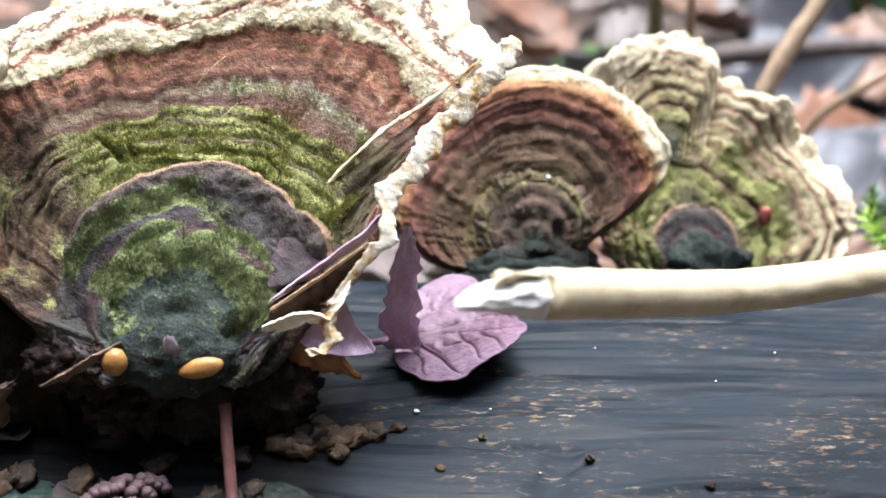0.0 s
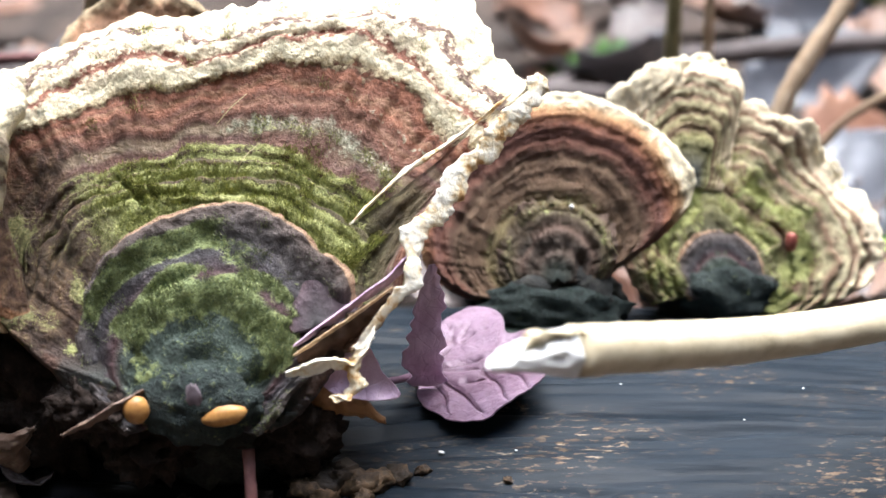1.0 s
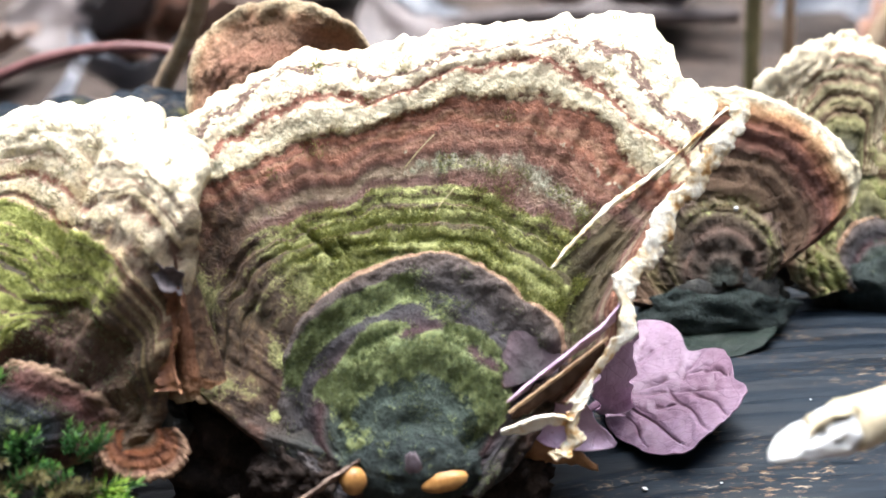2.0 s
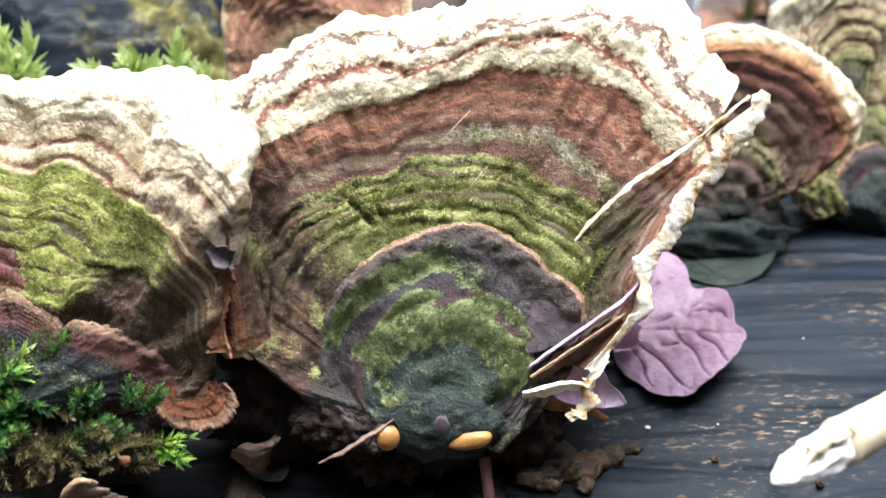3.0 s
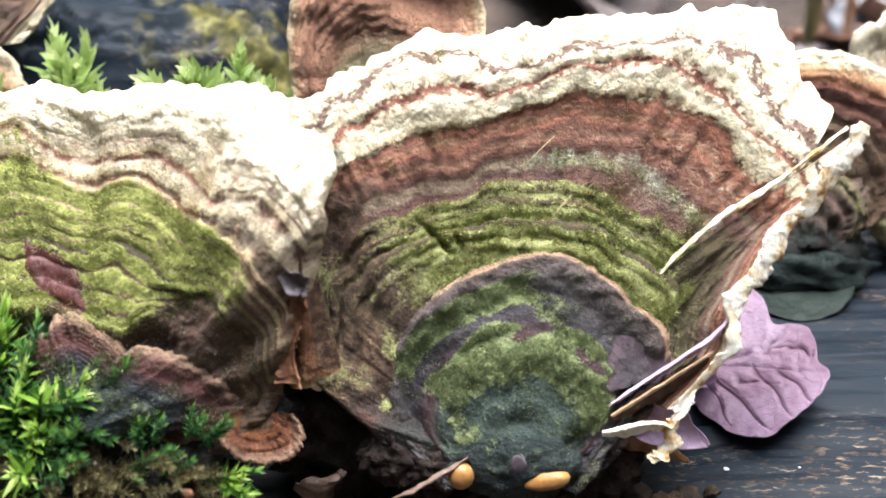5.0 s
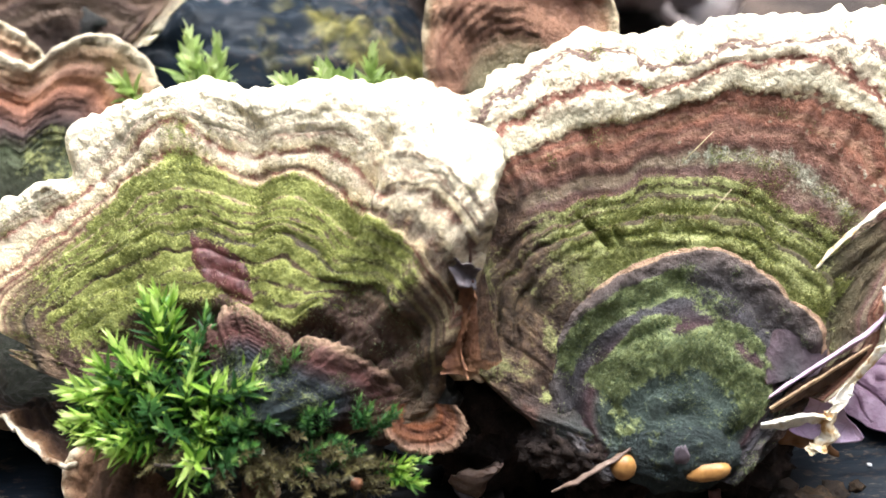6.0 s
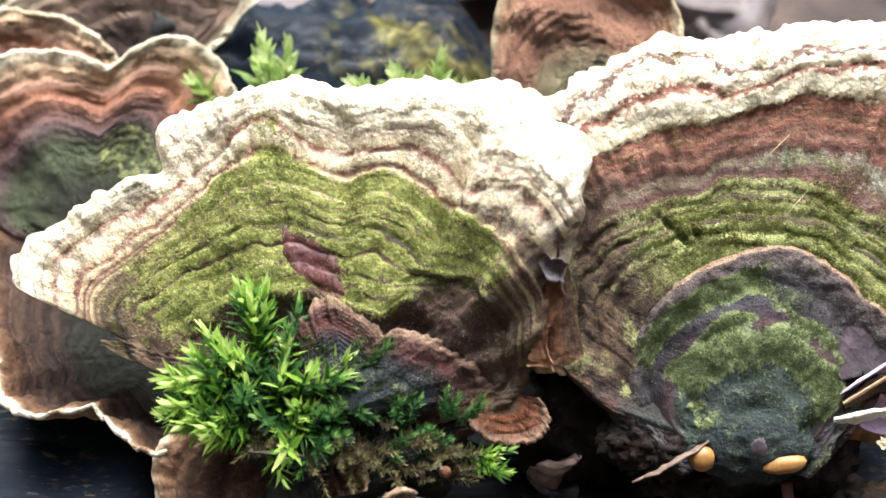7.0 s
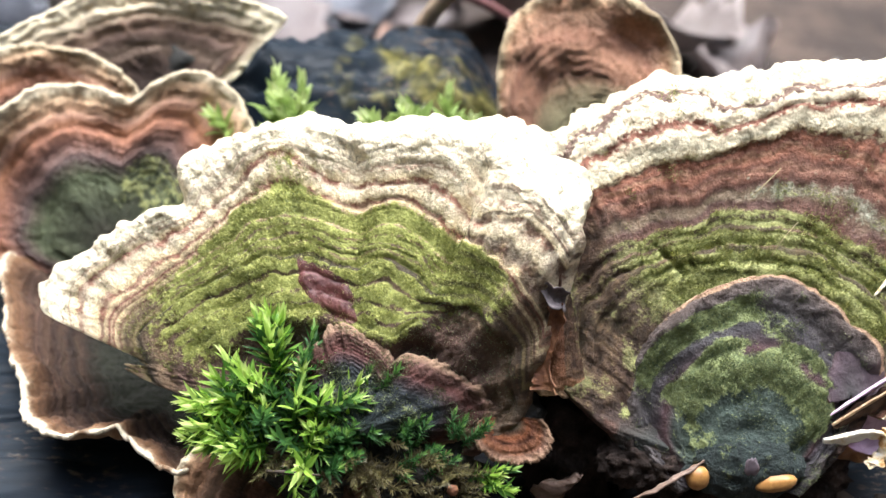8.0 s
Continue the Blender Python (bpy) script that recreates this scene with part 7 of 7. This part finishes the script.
# ---- forest floor litter ----
def litter_leaf(name, mat, length, width, seed):
    rng = np.random.default_rng(seed)
    nu, nv = 22, 11
    s, t = np.meshgrid(np.linspace(0, 1, nu), np.linspace(-1, 1, nv), indexing="ij")
    w = width * np.sin(np.pi * np.clip(s, 0.01, 0.995) ** rng.uniform(0.75, 1.1)) ** 0.8 * (1 + 0.10 * np.sin(s * 30) * np.abs(t))
    x, y = (s - 0.5) * length, t * w
    a, b = rng.uniform(0.2, 0.9), rng.uniform(-0.5, 0.7)
    z = a * y * y / width + b * x * x / length + 0.10 * width * fbm(s * 4, t * 2, 0, seed, 2) - 0.03 * width * (np.abs(t) < 0.1)
    top = np.stack([x, y, z], -1)
    low = top - np.array([0, 0, 0.0004])
    grid = np.concatenate([top, low[:, ::-1]], 1).reshape(-1, 3)
    vein = np.concatenate([np.exp(-((t / 0.06) ** 2)), 0 * t], 1)
    faces = grid_faces(nu, 2 * nv).tolist() + [[i * 2 * nv + 2 * nv - 1, (i + 1) * 2 * nv + 2 * nv - 1, (i + 1) * 2 * nv, i * 2 * nv] for i in range(nu - 1)]
    return mesh_from(name, grid, faces, mat, {"vein": vein * 0.5})


# ---- dead leaves ----
leaf_kinds = [
    ("grey-brown", leaf_material("grey_brown_leaf", [(0.2, (0.055, 0.045, 0.045)), (0.5, (0.15, 0.122, 0.118)), (0.8, (0.28, 0.24, 0.225))], (0.07, 0.05, 0.04), 60, island=0.4)),
    ("rust-brown", leaf_material("rust_leaf", [(0.2, (0.065, 0.03, 0.02)), (0.5, (0.19, 0.092, 0.058)), (0.8, (0.34, 0.20, 0.14))], (0.07, 0.03, 0.02), 60, island=0.4)),
    ("slate-grey", leaf_material("slate_leaf", [(0.2, (0.05, 0.054, 0.065)), (0.5, (0.12, 0.125, 0.145)), (0.8, (0.21, 0.215, 0.24))], (0.05, 0.05, 0.06), 60, 0.35, island=0.4)),
    ("pinkish tan", leaf_material("tan_leaf", [(0.2, (0.09, 0.05, 0.035)), (0.5, (0.18, 0.105, 0.075)), (0.8, (0.27, 0.18, 0.14))], (0.13, 0.08, 0.06), 60, island=0.4)),
]
rngl = np.random.default_rng(31)
for k in range(290):
    kind, mt = leaf_kinds[(0, 1, 2, 0, 1, 3, 0, 2)[k % 8]]
    key = "litter_%d_%d" % (k % 8, (k // 8) % 3)
    data = bpy.data.meshes.get(key)
    if data is None:
        data = litter_leaf("leaf", mt, *[(0.05, 0.016), (0.04, 0.013), (0.06, 0.02), (0.034, 0.011), (0.045, 0.017), (0.05, 0.015), (0.036, 0.012), (0.045, 0.016)][k % 8], 600 + k)
        data.name = key
    y = 140 + 760 * rngl.random() ** 1.3
    x = rngl.uniform(-0.55, 0.62) * (y + 240)
    z = float(floor_height(np.array(x), np.array(y))) + rngl.uniform(3, 14)
    ob = new("dead_leaf", data)
    ob.matrix_world = pose(x * 0.001, y * 0.001, z * 0.001, rngl.normal(12, 18), rngl.normal(0, 18), rngl.uniform(0, 360))
    tagged(ob, "%s curled dead leaf in the forest litter" % kind, "leaf", "leaf litter")
TWIGS = "twigs in the litter"
mat_twig = mottled("straw_twig", [(0.25, (0.20, 0.13, 0.08)), (0.5, (0.40, 0.29, 0.19)), (0.8, (0.58, 0.46, 0.33))], 150, 0.6, 0.4, 0.0006, (2, 2, 2))


def twig(points, radii, label, mat=None, rough=0.15):
    return single("twig", *tube(mm(points), mm(radii), 10, 50, rough), mat or mat_twig, label, "twig", TWIGS)


twig([(78, 150, -38), (91, 156, 4), (104.4, 162, 26), (128, 172, 62)], [2.2, 2.2, 2.1, 1.9], "straight straw-coloured twig leaning out of the litter")
twig([(86, 170, -40), (102, 162, -5), (119, 158, 10), (160, 150, 34)], [1.0, 1.0, 0.95, 0.8], "thin straw-coloured twig leaning out of the litter")
twig([(70, 178, -40), (69.5, 176, 8), (69, 172, 30), (66, 170, 70)], [2.0, 1.8, 1.7, 1.4], "upright olive stalk in the litter", mottled("olive_stalk", [(0.3, (0.13, 0.12, 0.05)), (0.7, (0.30, 0.27, 0.13))], 120, 0.6))
twig([(79, 180, -40), (78, 178, 8), (77.5, 176, 28), (78, 175, 70)], [1.3, 1.2, 1.1, 1.0], "upright tan stalk in the litter")
twig([(20, 300, -34), (80, 330, -24), (150, 345, -20), (230, 390, -30)], [4, 4, 3.6, 3.2], "mauve-grey fallen twig in the litter", mottled("mauve_twig", [(0.3, (0.05, 0.038, 0.038)), (0.7, (0.14, 0.115, 0.11))], 90, 0.7))
twig([(-60, 260, -34), (10, 300, -26), (90, 300, -28)], [3, 3, 2.6], "mauve-grey fallen twig in the litter", bpy.data.materials["mauve_twig"])
twig([(-55, 96, 2), (-48, 92, 22), (-40, 86, 36), (-36, 74, 47), (-34, 66, 60)], [1.6, 1.6, 1.5, 1.4, 1.2], "tan twig standing against the log ridge")
twig([(-120, 120, 0), (-70, 112, 24), (-35, 108, 20), (-10, 118, -10)], [1.1, 1.1, 1.0, 0.9], "thin reddish stem behind the log ridge", mat_stem)
# low green plants among the litter
mat_herb = leaf_material("fresh_green_leaf", [(0.2, (0.025, 0.065, 0.012)), (0.5, (0.065, 0.16, 0.024)), (0.8, (0.15, 0.28, 0.055))], (0.05, 0.13, 0.02), 60, island=0.3)
mat_grass = leaf_material("blue_green_blade", [(0.2, (0.03, 0.10, 0.06)), (0.5, (0.07, 0.22, 0.14)), (0.8, (0.16, 0.36, 0.24))], (0.05, 0.16, 0.1), 60)
HERBS = "green leaves in the litter"
herb_data = [litter_leaf("herb", mat_herb, 0.05, 0.016, 700 + k) for k in range(3)]
for k, (x, y, z, r) in enumerate([(56, 380, -44, 20), (70, 385, -42, -15), (64, 392, -40, 60), (150, 470, -18, 30), (210, 520, -14, 80), (165, 430, -20, 140), (60, 520, -10, 10), (-10, 470, -14, 40), (-70, 520, -10, 100), (190, 360, -20, 50), (250, 470, -14, 120)]):
    ob = new("green_leaf", herb_data[k % 3])
    ob.matrix_world = pose(x * 0.001, y * 0.001, z * 0.001, 22, -10, r) @ Matrix.Diagonal((0.7, 0.7, 0.7, 1))
    tagged(ob, "fresh green leaf low among the dead leaves", "leaf", HERBS)
for k, (x, y) in enumerate([(176, 420), (183, 430), (170, 440), (192, 410)]):
    single("grass_blade", *ribbon([(x, y, -40), (x + 3, y - 4, -10), (x + 6 - 3 * k, y - 8, 20), (x + 10 - 6 * k, y - 14, 44)], [2.2, 2.4, 1.8, 0.3], (1, 0.3, 0), 0.3, 720 + k, 0.3, 24, 6), mat_grass, "blue-green grass blade in the litter", "grass", HERBS, attrs={"vein": np.zeros(24 * 12)})
